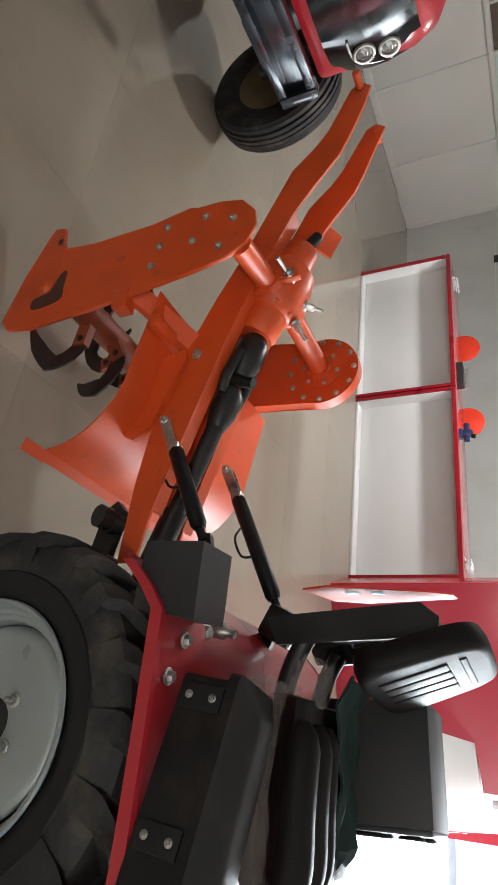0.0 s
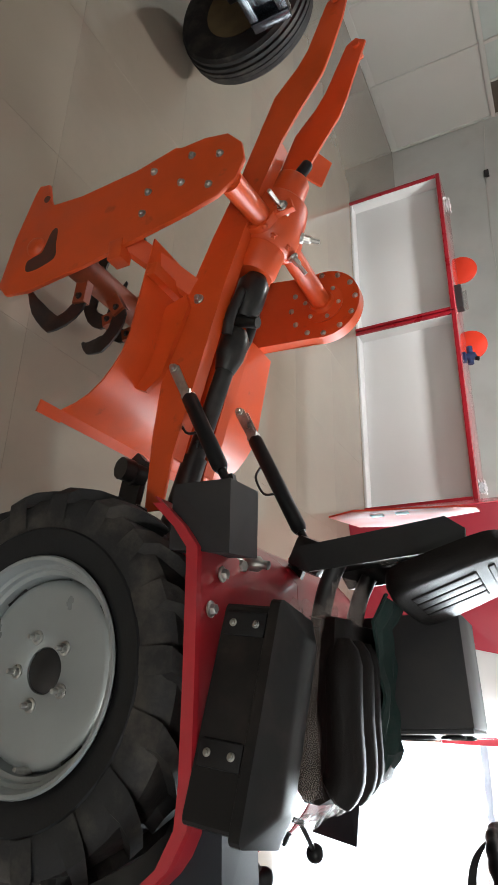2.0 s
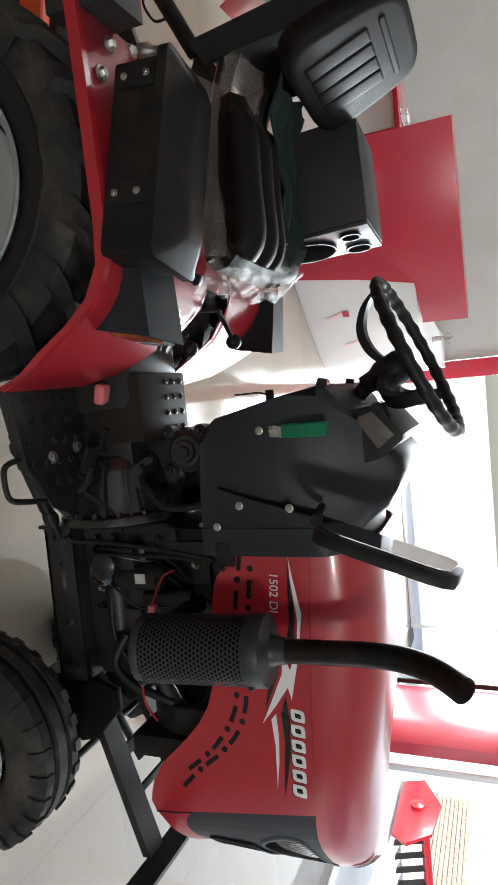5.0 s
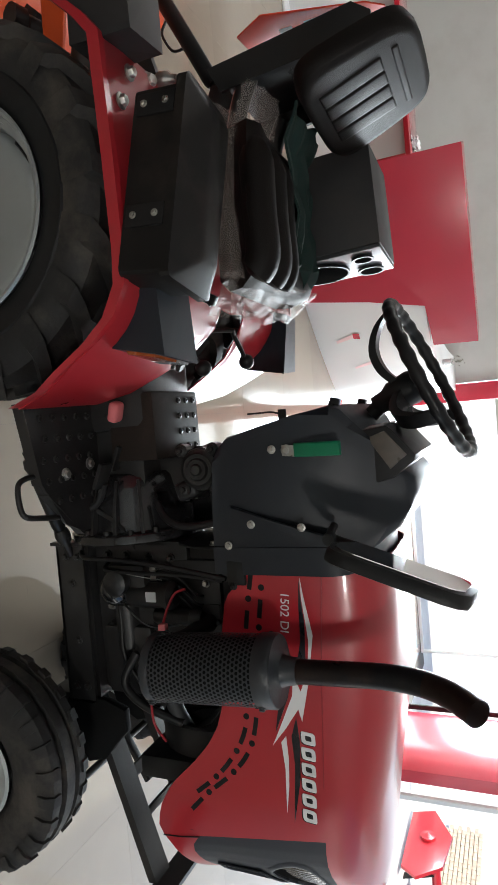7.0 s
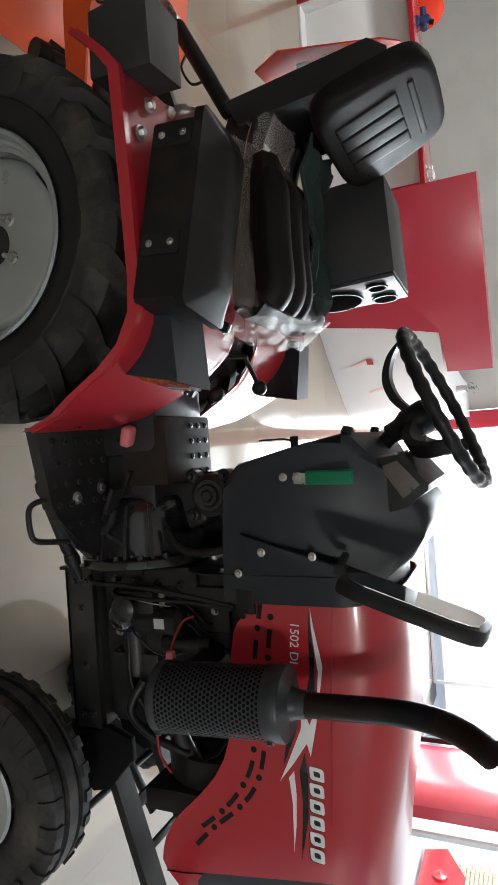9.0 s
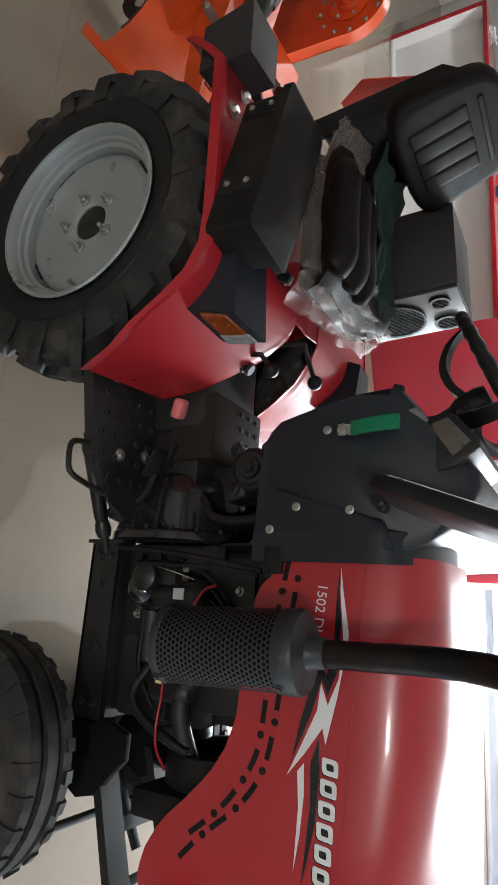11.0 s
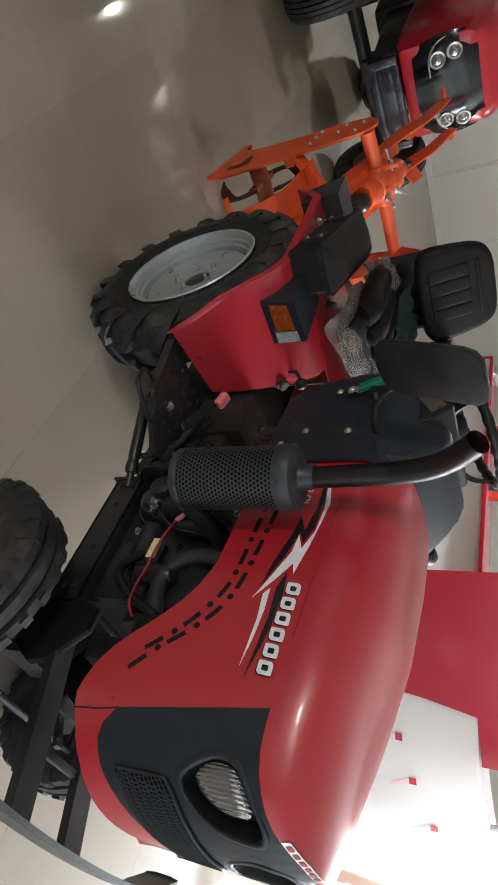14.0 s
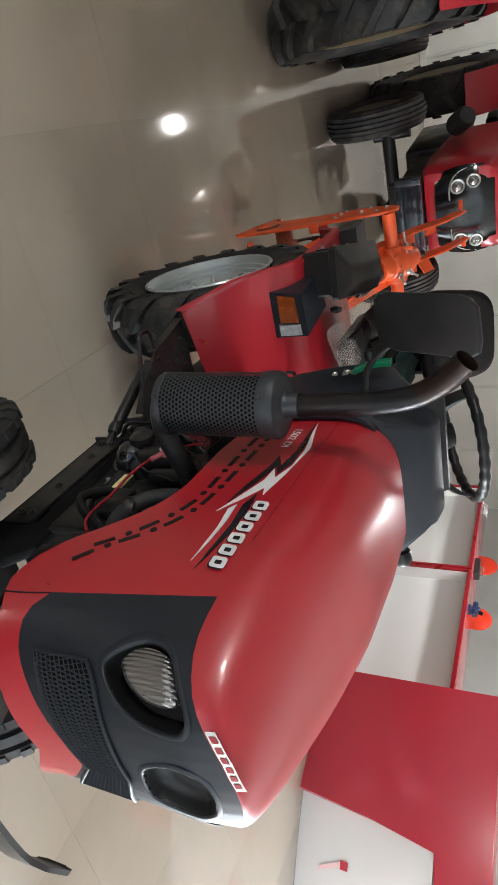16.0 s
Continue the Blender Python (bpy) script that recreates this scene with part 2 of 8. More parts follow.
def part(name, bm, mat, parent=None, label="", smooth=40):
    bmesh.ops.recalc_face_normals(bm, faces=bm.faces)
    me = bpy.data.meshes.new(name)
    bm.to_mesh(me)
    bm.free()
    me.materials.append(mat)
    if smooth:
        for p in me.polygons:
            p.use_smooth = True
        me.set_sharp_from_angle(angle=radians(smooth))
    ob = new(name, me)
    if parent:
        ob.parent = parent
        ob.matrix_parent_inverse = parent.matrix_world.inverted()
    if label:
        ob["label"] = label
    return ob


def thing(name, label, category, at=(0, 0, 0), group=""):
    ob = new(name)
    ob.empty_display_size = 0.1
    ob.matrix_world = Matrix.Translation(at)
    ob.matrix_basis = Matrix.Translation(at)
    bpy.context.view_layer.update()
    return tagged(ob, label, category, group)


def mesh_box(name, c, s, mat, parent=None, label="", bevel=0.003, m=None):
    bm = bmesh.new()
    add_box(bm, c, s, m, bevel)
    return part(name, bm, mat, parent, label)


def structure(ob, label, category):
    return tagged(ob, label, category, "", "structure")


# ---- the room ----
FZ = -0.03          # floor level
CEIL = 3.3
W_WEST, W_NORTH, W_ALCOVE, W_SOUTH, W_EAST = -8.3, 6.75, 9.0, -5.5, 4.7


def build_room():
    bm = bmesh.new()
    add_box(bm, ((W_WEST + W_EAST) / 2, 1.75, FZ - 0.0516), (W_EAST - W_WEST + 0.4, 15.0, 0.1))
    floor = part("floor", bm, GROUT, None)
    structure(floor, "beige polished stone tile floor, shiny and stained", "floor")
    # tiles with fine recessed joints
    tile, gap = 0.8, 0.0008
    bmt = bmesh.new()
    add_box(bmt, (0, 0, 0), (tile - gap, tile - gap, 0.02))
    bmesh.ops.recalc_face_normals(bmt, faces=bmt.faces)
    tm = bpy.data.meshes.new("tile")
    bmt.to_mesh(tm)
    bmt.free()
    tm.materials.append(FLOOR)
    nx, ny = 18, 18
    rest = []
    for i in range(nx):
        for j in range(ny):
            x, y = W_WEST + 0.05 + tile * (i + 0.5), -5.45 + tile * (j + 0.5)
            if x > W_EAST + 0.1 or y > W_ALCOVE + 0.2:
                continue
            ob = new("tile", tm)
            ob.location = (x, y, FZ - 0.01)
            ob.parent = floor
    t = 0.15
    h = CEIL - FZ

    def wall(name, x0, x1, y0, y1, z0, z1, mat, label):
        b = bmesh.new()
        add_box(b, ((x0 + x1) / 2, (y0 + y1) / 2, (z0 + z1) / 2), (x1 - x0, y1 - y0, z1 - z0))
        return structure(part(name, b, mat, None), label, "wall")

    wall("wall_west", W_WEST - t, W_WEST, W_SOUTH, W_NORTH + t, FZ - 0.05, CEIL, WALL_LIGHT, "off-white clad wall with vertical seams")
    wall("wall_north", W_WEST, 0.37, W_NORTH, W_NORTH + t, FZ - 0.05, CEIL, WALL, "plain grey-white painted wall behind the counters")
    wall("wall_alcove_side", 0.37 - t, 0.37, W_NORTH + t, W_ALCOVE, FZ - 0.05, CEIL, WALL, "grey-white painted wall of a recess")
    wall("wall_alcove_back", -t, 0.46, W_ALCOVE, W_ALCOVE + t, FZ - 0.05, CEIL, WALL, "grey-white painted end wall of a recess")
    wall("wall_south", W_WEST - t, W_EAST + t, W_SOUTH - t, W_SOUTH, FZ - 0.05, CEIL, WALL, "plain painted wall")
    # glazed sides: piers, sills and heads round the openings
    wall("wall_alcove_head", 0.46, W_EAST + t, W_ALCOVE, W_ALCOVE + t, 3.0, CEIL, WALL, "lintel over the glazed side")
    wall("wall_east_head", W_EAST, W_EAST + t, W_SOUTH, W_ALCOVE, 3.0, CEIL, WALL, "lintel over the glazed front")
    wall("wall_east_pier", W_EAST, W_EAST + t, W_SOUTH, -3.0, FZ - 0.05, 3.0, WALL, "painted pier beside the glazed front")
    b = bmesh.new()
    add_box(b, ((W_WEST + W_EAST) / 2, 1.75, CEIL + 0.05), (W_EAST - W_WEST + 0.4, 15.0, 0.1))
    structure(part("ceiling", b, CEILING, None), "plain white ceiling", "ceiling")
    b = bmesh.new()
    add_box(b, (10, 8, FZ - 0.16), (160, 160, 0.1))
    structure(part("ground", b, CONCRETE, None), "pale sunlit paving outside", "ground")


build_room()


STREAK = material("pale_pink", (0.85, 0.62, 0.62), 0.4, vary=0.05)


# ---- counters and desks ----
def display_counter(x0, x1, y, h, depth):
    """An open-fronted showcase: a red frame round a recessed white back."""
    base = thing("display_counter", "white laminate display counter edged with dark red trim", "counter", ((x0 + x1) / 2, y, FZ), "display counters along the wall")
    w, xm, z = x1 - x0, (x0 + x1) / 2, FZ
    mesh_box("back_panel", (xm, y + 0.16, z + h / 2), (w - 0.02, 0.02, h - 0.04), WHITE_PANEL, base)
    mesh_box("bottom_panel", (xm, y + 0.085, z + 0.012), (w - 0.02, 0.15, 0.022), WHITE_PANEL, base)
    for xx in (x0 + 0.028, x1 - 0.028):
        mesh_box("side_panel", (xx, y + depth / 2 + 0.005, z + h / 2 - 0.02), (0.016, depth - 0.01, h - 0.045), WHITE_PANEL, base)
        mesh_box("side_trim", (xx + (-0.012 if xx < xm else 0.012), y, z + h / 2 - 0.02), (0.03, 0.03, h - 0.045), DARK_RED, base, "dark red edge trim")
    mesh_box("top_trim", (xm, y, z + h - 0.02), (w, 0.03, 0.038), DARK_RED, base, "dark red edge trim")
    mesh_box("rear_panel", (xm, y + depth, z + h / 2 - 0.01), (w, 0.018, h - 0.03), WHITE_PANEL, base)
    mesh_box("worktop", (xm, y + depth / 2 + 0.018, z + h - 0.006), (w, depth - 0.005, 0.012), PINK_TOP, base, "glossy pinkish red worktop")
    return base


PINK_TOP = material("pink_red_top", (0.50, 0.10, 0.11), 0.12, vary=0.05, coat=0.6)
CY, CH = 4.13, 0.98
display_counter(-4.98, -3.30, CY, CH, 0.55)
display_counter(-3.29, -1.42, CY, CH, 0.55)


def reception_desk():
    base = thing("reception_desk", "red laminate reception desk with a curved white front", "desk", (-0.4, 4.4, FZ))
    p0, p1 = Vector((-1.245, 3.630, 0)), Vector((0.127, 4.166, 0))
    d = (p1 - p0).normalized()
    nrm = Vector((-d.y, d.x, 0))
    bm = bmesh.new()
    add_prism(bm, [p0 + d * a + Vector((0, 0, z)) for a, z in ((0, FZ), (0.95, FZ), (1.035, 0.55), (1.127, 0.985), (1.462, 1.015), (1.473, 1.36), (0, 1.36))], nrm * 0.40, 0.004)
    part("side_panel", bm, RED_PANEL, base, "glossy red laminate panel")
    line = smooth_path([(-0.30, 4.06, 0), (-0.165, 4.065, 0), (0.04, 4.23, 0), (0.21, 4.55, 0), (0.36, 5.0, 0), (0.42, 5.5, 0), (0.44, 6.0, 0), (0.45, 6.6, 0)], 6)
    foot = smooth_path([(-0.52, 3.99, 0), (-0.38, 4.08, 0), (-0.09, 4.36, 0), (0.15, 4.63, 0), (0.40, 4.97, 0), (0.50, 5.4, 0), (0.52, 6.0, 0), (0.52, 6.6, 0)], 6)
    at_height = lambda k, z: foot[k].lerp(line[k], (z - FZ) / (0.984 - FZ)) + Vector((0, 0, z))
    bm = bmesh.new()
    add_sheet(bm, [[at_height(k, z) for k in range(len(line))] for z in (FZ, 0.3, 0.65, 0.984)], 0.02)
    front = part("curved_front", bm, WHITE_PANEL, base, "white laminate front")
    bm = bmesh.new()
    inner = [p + Vector((-0.40, 0.35, 0)) for p in line]
    add_sheet(bm, [[p + Vector((0, 0, 0.980)) for p in line], [p + Vector((0, 0, 0.980)) for p in inner]], 0.02)
    part("desktop", bm, WHITE_PANEL, base, "white laminate top")
    # small red squares with trailing pink streaks
    for i, z in ((11, 0.33), (17, 0.42), (23, 0.55), (30, 0.66)):
        a, b = at_height(i, z), at_height(i + 1, z)
        t = (b - a).normalized()
        up = (at_height(i, z + 0.05) - a).normalized()
        n = t.cross(up).normalized() * 0.012
        bm = bmesh.new()
        add_prism(bm, [a + n, a + n + t * 0.06, a + n + t * 0.06 + up * 0.06, a + n + up * 0.06], n * 0.15)
        part("red_square", bm, RED_PANEL, front, "small red square", 0)
        bm = bmesh.new()
        add_prism(bm, [a + n + t * 0.01, a + n + t * 0.05, a + n + t * 0.12 - up * 0.17, a + n + t * 0.09 - up * 0.17], n * 0.15)
        part("pink_streak", bm, STREAK, front, "pale pink streak", 0)


reception_desk()


# ---- the tractor ----
YC = 0.385
tractor = thing("tractor", "small red and black tractor with silver rims", "tractor", (0.7, YC, FZ))
def lug_tyre(bm, c, R, width, rim_r, n_lugs, lug_h, lug_w, side):
    """A tractor tyre about the y axis: a rounded casing with slanting bars in two rows."""
    hw = width / 2
    prof = [(rim_r, -hw * 0.72), (rim_r + 0.02, -hw * 0.86), ((rim_r + R) / 2, -hw), (R - lug_h - 0.03, -hw * 0.95), (R - lug_h - 0.008, -hw * 0.75), (R - lug_h, 0),
            (R - lug_h - 0.008, hw * 0.75), (R - lug_h - 0.03, hw * 0.95), ((rim_r + R) / 2, hw), (rim_r + 0.02, hw * 0.86), (rim_r, hw * 0.72)]
    add_lathe(bm, prof, c, (0, 1, 0), 72, closed=True)
    c = Vector(c)
    for s in (-1, 1):
        for k in range(n_lugs):
            a0 = 2 * math.pi * (k + (0.5 if s > 0 else 0)) / n_lugs
            sweep = side * 0.42
            ring = []
            for j, (f, rr) in enumerate(((-0.05, R), (0.45, R), (0.8, R - 0.008), (1.03, R - 0.03), (1.04, R - 0.085))):
                a = a0 + sweep * f * 6.0 * lug_w / R
                y = s * f * hw
                low = rr - lug_h - 0.012 if j < 3 else rr - lug_h * 0.9
                half = lug_w / 2 / rr * (1.0 if j < 3 else 1.25)
                pt = lambda ang, r: c + Vector((r * math.cos(ang), y, r * math.sin(ang)))
                ring.append([pt(a - half * 1.25, low), pt(a - half, rr), pt(a + half, rr), pt(a + half * 1.25, low)])
            add_loft(bm, ring)


def rear_wheel(y, out):
    """out: -1 for a wheel whose outside looks to -y."""
    c = Vector((0.072, y, 0.402))
    bm = bmesh.new()
    rr = 0.253
    prof = [(rr, -0.10), (rr + 0.004, -0.094), (rr - 0.008, -0.085), (rr - 0.012, -0.07), (rr - 0.018, -0.055), (rr - 0.030, -0.048), (rr - 0.034, 0.02), (rr - 0.012, 0.075), (rr, 0.09), (rr - 0.006, 0.092), (rr - 0.02, 0.075), (rr - 0.044, 0.02), (rr - 0.042, -0.022), (rr - 0.038, -0.036), (rr - 0.036, -0.050), (rr - 0.026, -0.055), (rr - 0.024, -0.067), (rr - 0.016, -0.071), (rr - 0.013, -0.086), (rr - 0.008, -0.098)]
    add_lathe(bm, [(r, -out * h * -1) for r, h in prof] if out > 0 else prof, c, (0, 1, 0), 64, closed=True)
    rim = part("wheel_rim", bm, SILVER, tractor, "silver painted steel rim")
    bm = bmesh.new()
    f = -1 if out < 0 else 1
    add_lathe(bm, [(0.213, f * 0.0), (0.212, f * 0.016), (0.208, f * 0.030), (0.199, f * 0.040), (0.185, f * 0.044), (0.12, f * 0.036), (0.062, f * 0.036), (0.052, f * 0.030), (0.052, f * 0.014), (0.12, f * 0.022), (0.17, f * 0.028), (0.203, f * 0.0)], c, (0, 1, 0), 64, closed=True)
    part("wheel_disc", bm, SILVER, rim)
    bm = bmesh.new()
    add_lathe(bm, [(0.0, f * 0.03), (0.04, f * 0.03), (0.05, f * 0.026), (0.05, f * -0.06), (0.0, f * -0.06)], c, (0, 1, 0), 32)
    part("hub", bm, BLACK_PAINT, rim, "black hub")
    for k in range(4):
        a = 2 * math.pi * k / 4 + 0.6
        bm = bmesh.new()
        add_box(bm, (0, 0, 0), (0.009, 0.004, 0.065), None, 0.0018)
        bmesh.ops.transform(bm, matrix=Matrix.Translation(c + Vector((0.205 * math.cos(a), f * 0.0335, 0.205 * math.sin(a)))) @ pose(0, 0, 0, 0, -math.degrees(a), 0) @ pose(0, 0, 0, 0, 0, f * 35), verts=bm.verts)
        part("slot", bm, BLACK, rim, "dark slot")
    for k in range(5):
        a = 2 * math.pi * k / 5 + radians(200)
        p = c + Vector((0.078 * math.cos(a), f * 0.036, 0.078 * math.sin(a)))
        bm = bmesh.new()
        add_bolt(bm, p, (0, f, 0), 0.011, 0.012)
        add_lathe(bm, [(0.0062, 0.010), (0.0062, 0.028), (0.0045, 0.030), (0.0, 0.030)], p, (0, f, 0), 10)
        part("wheel_nut", bm, STEEL, rim)
    bm = bmesh.new()
    lug_tyre(bm, c, 0.435, 0.205, rr - 0.004, 18, 0.026, 0.038, 1)
    ty = part("tyre", bm, RUBBER, rim, "worn black ribbed tractor tyre")
    bm = bmesh.new()
    add_lathe(bm, [(rr - 0.002, f * 0.080), (rr + 0.010, f * 0.0875), (rr + 0.030, f * 0.0955), (rr + 0.055, f * 0.1012), (rr + 0.066, f * 0.1035), (rr + 0.070, f * 0.0990), (rr + 0.055, f * 0.0960), (rr + 0.030, f * 0.090), (rr + 0.010, f * 0.080)], c, (0, 1, 0), 72, closed=True)
    part("sidewall", bm, RUBBER_CLEAN, ty, "clean black sidewall beside the dusty lugs")
    if out < 0:
        bm = bmesh.new()
        add_tube(bm, [c + Vector((0.207, -0.03, 0.0)), c + Vector((0.203, -0.06, 0.002)), c + Vector((0.200, -0.08, 0.003))], [0.008, 0.007, 0.005], 10)
        part("valve", bm, STEEL, rim)


rear_wheel(0.045, -1)
rear_wheel(0.725, 1)


def front_wheel(y, out):
    c = Vector((1.425, y, 0.240))
    f = out
    bm = bmesh.new()
    rr = 0.130
    add_lathe(bm, [(rr + 0.004, f * 0.058), (rr - 0.004, f * 0.062), (rr - 0.008, f * 0.056), (rr - 0.016, f * 0.045), (rr - 0.022, f * 0.030), (rr - 0.034, f * 0.022), (rr - 0.045, f * 0.032), (0.078, f * 0.034), (0.046, f * 0.036), (0.046, f * 0.02), (0.0, f * 0.02), (0.0, f * -0.04), (rr - 0.03, f * -0.05), (rr, f * -0.06)], c, (0, 1, 0), 56)
    rim = part("wheel_rim", bm, SILVER, tractor, "silver painted steel rim")
    bm = bmesh.new()
    add_lathe(bm, [(0.0, f * 0.048), (0.030, f * 0.046), (0.038, f * 0.038), (0.040, f * 0.015), (0.0, f * 0.015)], c, (0, 1, 0), 28)
    part("hub", bm, BLACK_PAINT, rim, "black hub")
    for k in range(5):
        a = 2 * math.pi * k / 5 + 0.3
        bm = bmesh.new()
        add_bolt(bm, c + Vector((0.063 * math.cos(a), f * 0.034, 0.063 * math.sin(a))), (0, f, 0), 0.010, 0.013)
        part("wheel_nut", bm, STEEL, rim)
    bm = bmesh.new()
    R, hw = 0.268, 0.075
    c = c - Vector((0, f * 0.01, 0))
    prof = [(rr, -hw * 0.7), (rr + 0.02, -hw * 0.9), (rr + 0.06, -hw), (R - 0.018, -hw * 0.92), (R - 0.003, -hw * 0.8), (R - 0.002, -hw * 0.45), (R - 0.014, -hw * 0.4), (R - 0.014, -hw * 0.24), (R, -hw * 0.2), (R, hw * 0.2), (R - 0.014, hw * 0.24), (R - 0.014, hw * 0.4), (R - 0.002, hw * 0.45), (R - 0.003, hw * 0.8), (R - 0.018, hw * 0.92), (rr + 0.06, hw), (rr + 0.02, hw * 0.9), (rr, hw * 0.7)]
    add_lathe(bm, prof, c, (0, 1, 0), 64, closed=True)
    for s in (-1, 1):
        for k in range(26):
            a = 2 * math.pi * (k + 0.25 * s) / 26
            ring = []
            for fy, r0 in ((0.55, R + 0.001), (0.85, R - 0.002), (1.02, R - 0.022)):
                pts = []
                for da, dr in ((-0.055, -0.02), (-0.05, 0.004), (0.05, 0.004), (0.055, -0.02)):
                    pts.append(c + Vector(((r0 + dr) * math.cos(a + da), s * fy * hw, (r0 + dr) * math.sin(a + da))))
                ring.append(pts)
            add_loft(bm, ring)
    part("tyre", bm, RUBBER, rim, "black ribbed front tyre")


front_wheel(0.036, -1)
front_wheel(0.724, 1)


# fenders
FEND = [(-0.275, 0.765), (-0.255, 0.79), (-0.20, 0.846), (-0.155, 0.880), (0.08, 0.888), (0.26, 0.892), (0.325, 0.888), (0.385, 0.856), (0.43, 0.802), (0.475, 0.715), (0.51, 0.640), (0.536, 0.525)]


def fender(s):
    """s: -1 right side, 1 left side."""
    flare = lambda z: 0.07 * max(0.0, min(1.0, (z - 0.53) / 0.22))
    Y = lambda d, z=0.9: YC + s * (0.415 - d + flare(z) * max(0.0, 1 - d / 0.2))
    bm = bmesh.new()
    add_sheet(bm, [[(x, Y(d, z), z) for x, z in FEND[:9]] for d in (0.0, 0.004, 0.05, 0.12, 0.20)], 0.004)
    fen = part("fender", bm, RED, tractor, "red painted sheet steel fender")
    # broad curved front apron, its lower edge climbing inwards to the deck
    bm = bmesh.new()
    prof = FEND[5:]
    span = [0.0]
    for a, b in zip(prof, prof[1:]):
        span.append(span[-1] + math.hypot(b[0] - a[0], b[1] - a[1]))
    rows = []
    for d in (0.0, 0.03, 0.06, 0.09, 0.12, 0.15, 0.18, 0.21, 0.245, 0.27, 0.295, 0.32, 0.342):
        u = 1.0 - 0.06 * d / 0.245 if d < 0.245 else 0.94 - 0.72 * (d - 0.245) / 0.097
        r = []
        for k in range(14):
            q = span[-1] * u * k / 13
            zz = float(np.interp(q, span, [p[1] for p in prof]))
            r.append((float(np.interp(q, span, [p[0] for p in prof])) + 0.004, Y(d, zz), zz + 0.006 * min(1, d / 0.2)))
        rows.append(r)
    add_sheet(bm, rows, 0.004)
    part("fender_apron", bm, RED, fen, "", 40)
    bm = bmesh.new()
    rows = []
    for d, dz in ((0.002, 0.004), (-0.008, 0.002), (-0.010, -0.022), (-0.004, -0.024), (-0.002, -0.004)):
        rows.append([(x, Y(d, z), z + dz) for x, z in FEND[1:]])
    add_loft(bm, [list(r) for r in zip(*rows)])
    part("fender_lip", bm, RED, fen)
    # inner wall and the deck under the seat
    bm = bmesh.new()
    Yt = Y(0.20)
    add_prism(bm, [(x, Yt, z) for x, z in ((-0.25, 0.62), (-0.25, 0.78), (-0.155, 0.876), (0.20, 0.884), (0.25, 0.62))], (0, -s * 0.004, 0))
    part("inner_wall", bm, RED, fen)
    bm = bmesh.new()
    add_sheet(bm, [[(x, Y(0.198), z) for x, z in FEND[1:6]] + [(0.30, Y(0.198), 0.890)], [(x, YC + s * 0.001, z) for x, z in ((-0.25, 0.79), (-0.20, 0.850), (-0.155, 0.884), (0.08, 0.892), (0.24, 0.894), (0.325, 0.892))]], 0.004)
    part("fender_deck", bm, RED, fen)
    for px, d in ((-0.115, 0.06), (-0.041, 0.03)):
        bm = bmesh.new()
        add_bolt(bm, (px, Y(d), 0.887), (0, 0, 1), 0.011, 0.012)
        part("bolt", bm, STEEL, fen)
    return fen


fender(-1)
fender(1)


# lamp housings on the fenders
def fender_lamp(s):
    Y = lambda y: y if s < 0 else 2 * YC - y
    bm = bmesh.new()
    add_loft(bm, [[(0.27, Y(-0.06), 0.875), (0.27, Y(0.07), 0.880), (0.29, Y(0.06), 0.935), (0.29, Y(-0.055), 0.925)],
                  [(0.435, Y(-0.040), 0.800), (0.450, Y(0.108), 0.805), (0.474, Y(0.100), 0.925), (0.462, Y(-0.030), 0.918)]])
    h = part("lamp_housing", bm, PLASTIC, tractor, "dark grey plastic lamp housing", 20)
    if s < 0:
        bm = bmesh.new()
        add_loft(bm, [[(0.441, Y(-0.028), 0.825), (0.450, Y(0.060), 0.828), (0.463, Y(0.058), 0.898), (0.454, Y(-0.024), 0.892)],
                      [(0.450, Y(-0.026), 0.829), (0.459, Y(0.058), 0.832), (0.470, Y(0.056), 0.894), (0.462, Y(-0.022), 0.888)]])
        part("amber_lens", bm, GLASS_AMBER, h, "amber indicator lens", 20)
        bm = bmesh.new()
        add_loft(bm, [[(0.450, Y(0.064), 0.822), (0.455, Y(0.102), 0.823), (0.469, Y(0.098), 0.905), (0.464, Y(0.062), 0.902)],
                      [(0.459, Y(0.066), 0.826), (0.463, Y(0.100), 0.827), (0.475, Y(0.096), 0.901), (0.471, Y(0.064), 0.898)]])
        part("clear_lens", bm, GLASS_GREY, h, "grey clear lens", 20)


fender_lamp(-1)
fender_lamp(1)


# bonnet
def bonnet_low(x):
    pts = [(0.94, 1.0), (0.965, 0.965), (1.018, 0.912), (1.12, 0.892), (1.275, 0.882), (1.34, 0.86), (1.39, 0.829), (1.44, 0.78), (1.481, 0.728), (1.515, 0.697), (1.553, 0.678), (1.627, 0.66), (1.8, 0.655)]
    return float(np.interp(x, [p[0] for p in pts], [p[1] for p in pts]))


BW, BP, BA = 0.225, 2.25, 0.305


def closed_curve(pts, n=6):
    """A smooth closed outline through flat points."""
    pts = [Vector(p).to_3d() for p in pts]
    m = len(pts)
    out = []
    for i in range(m):
        a, b, c, d = pts[i - 1], pts[i], pts[(i + 1) % m], pts[(i + 2) % m]
        for k in range(n):
            t = k / n
            q = 0.5 * (2 * b + (c - a) * t + (2 * a - 5 * b + 4 * c - d) * t * t + (3 * b - a - 3 * c + d) * t ** 3)
            out.append((q.x, q.y))
    return out


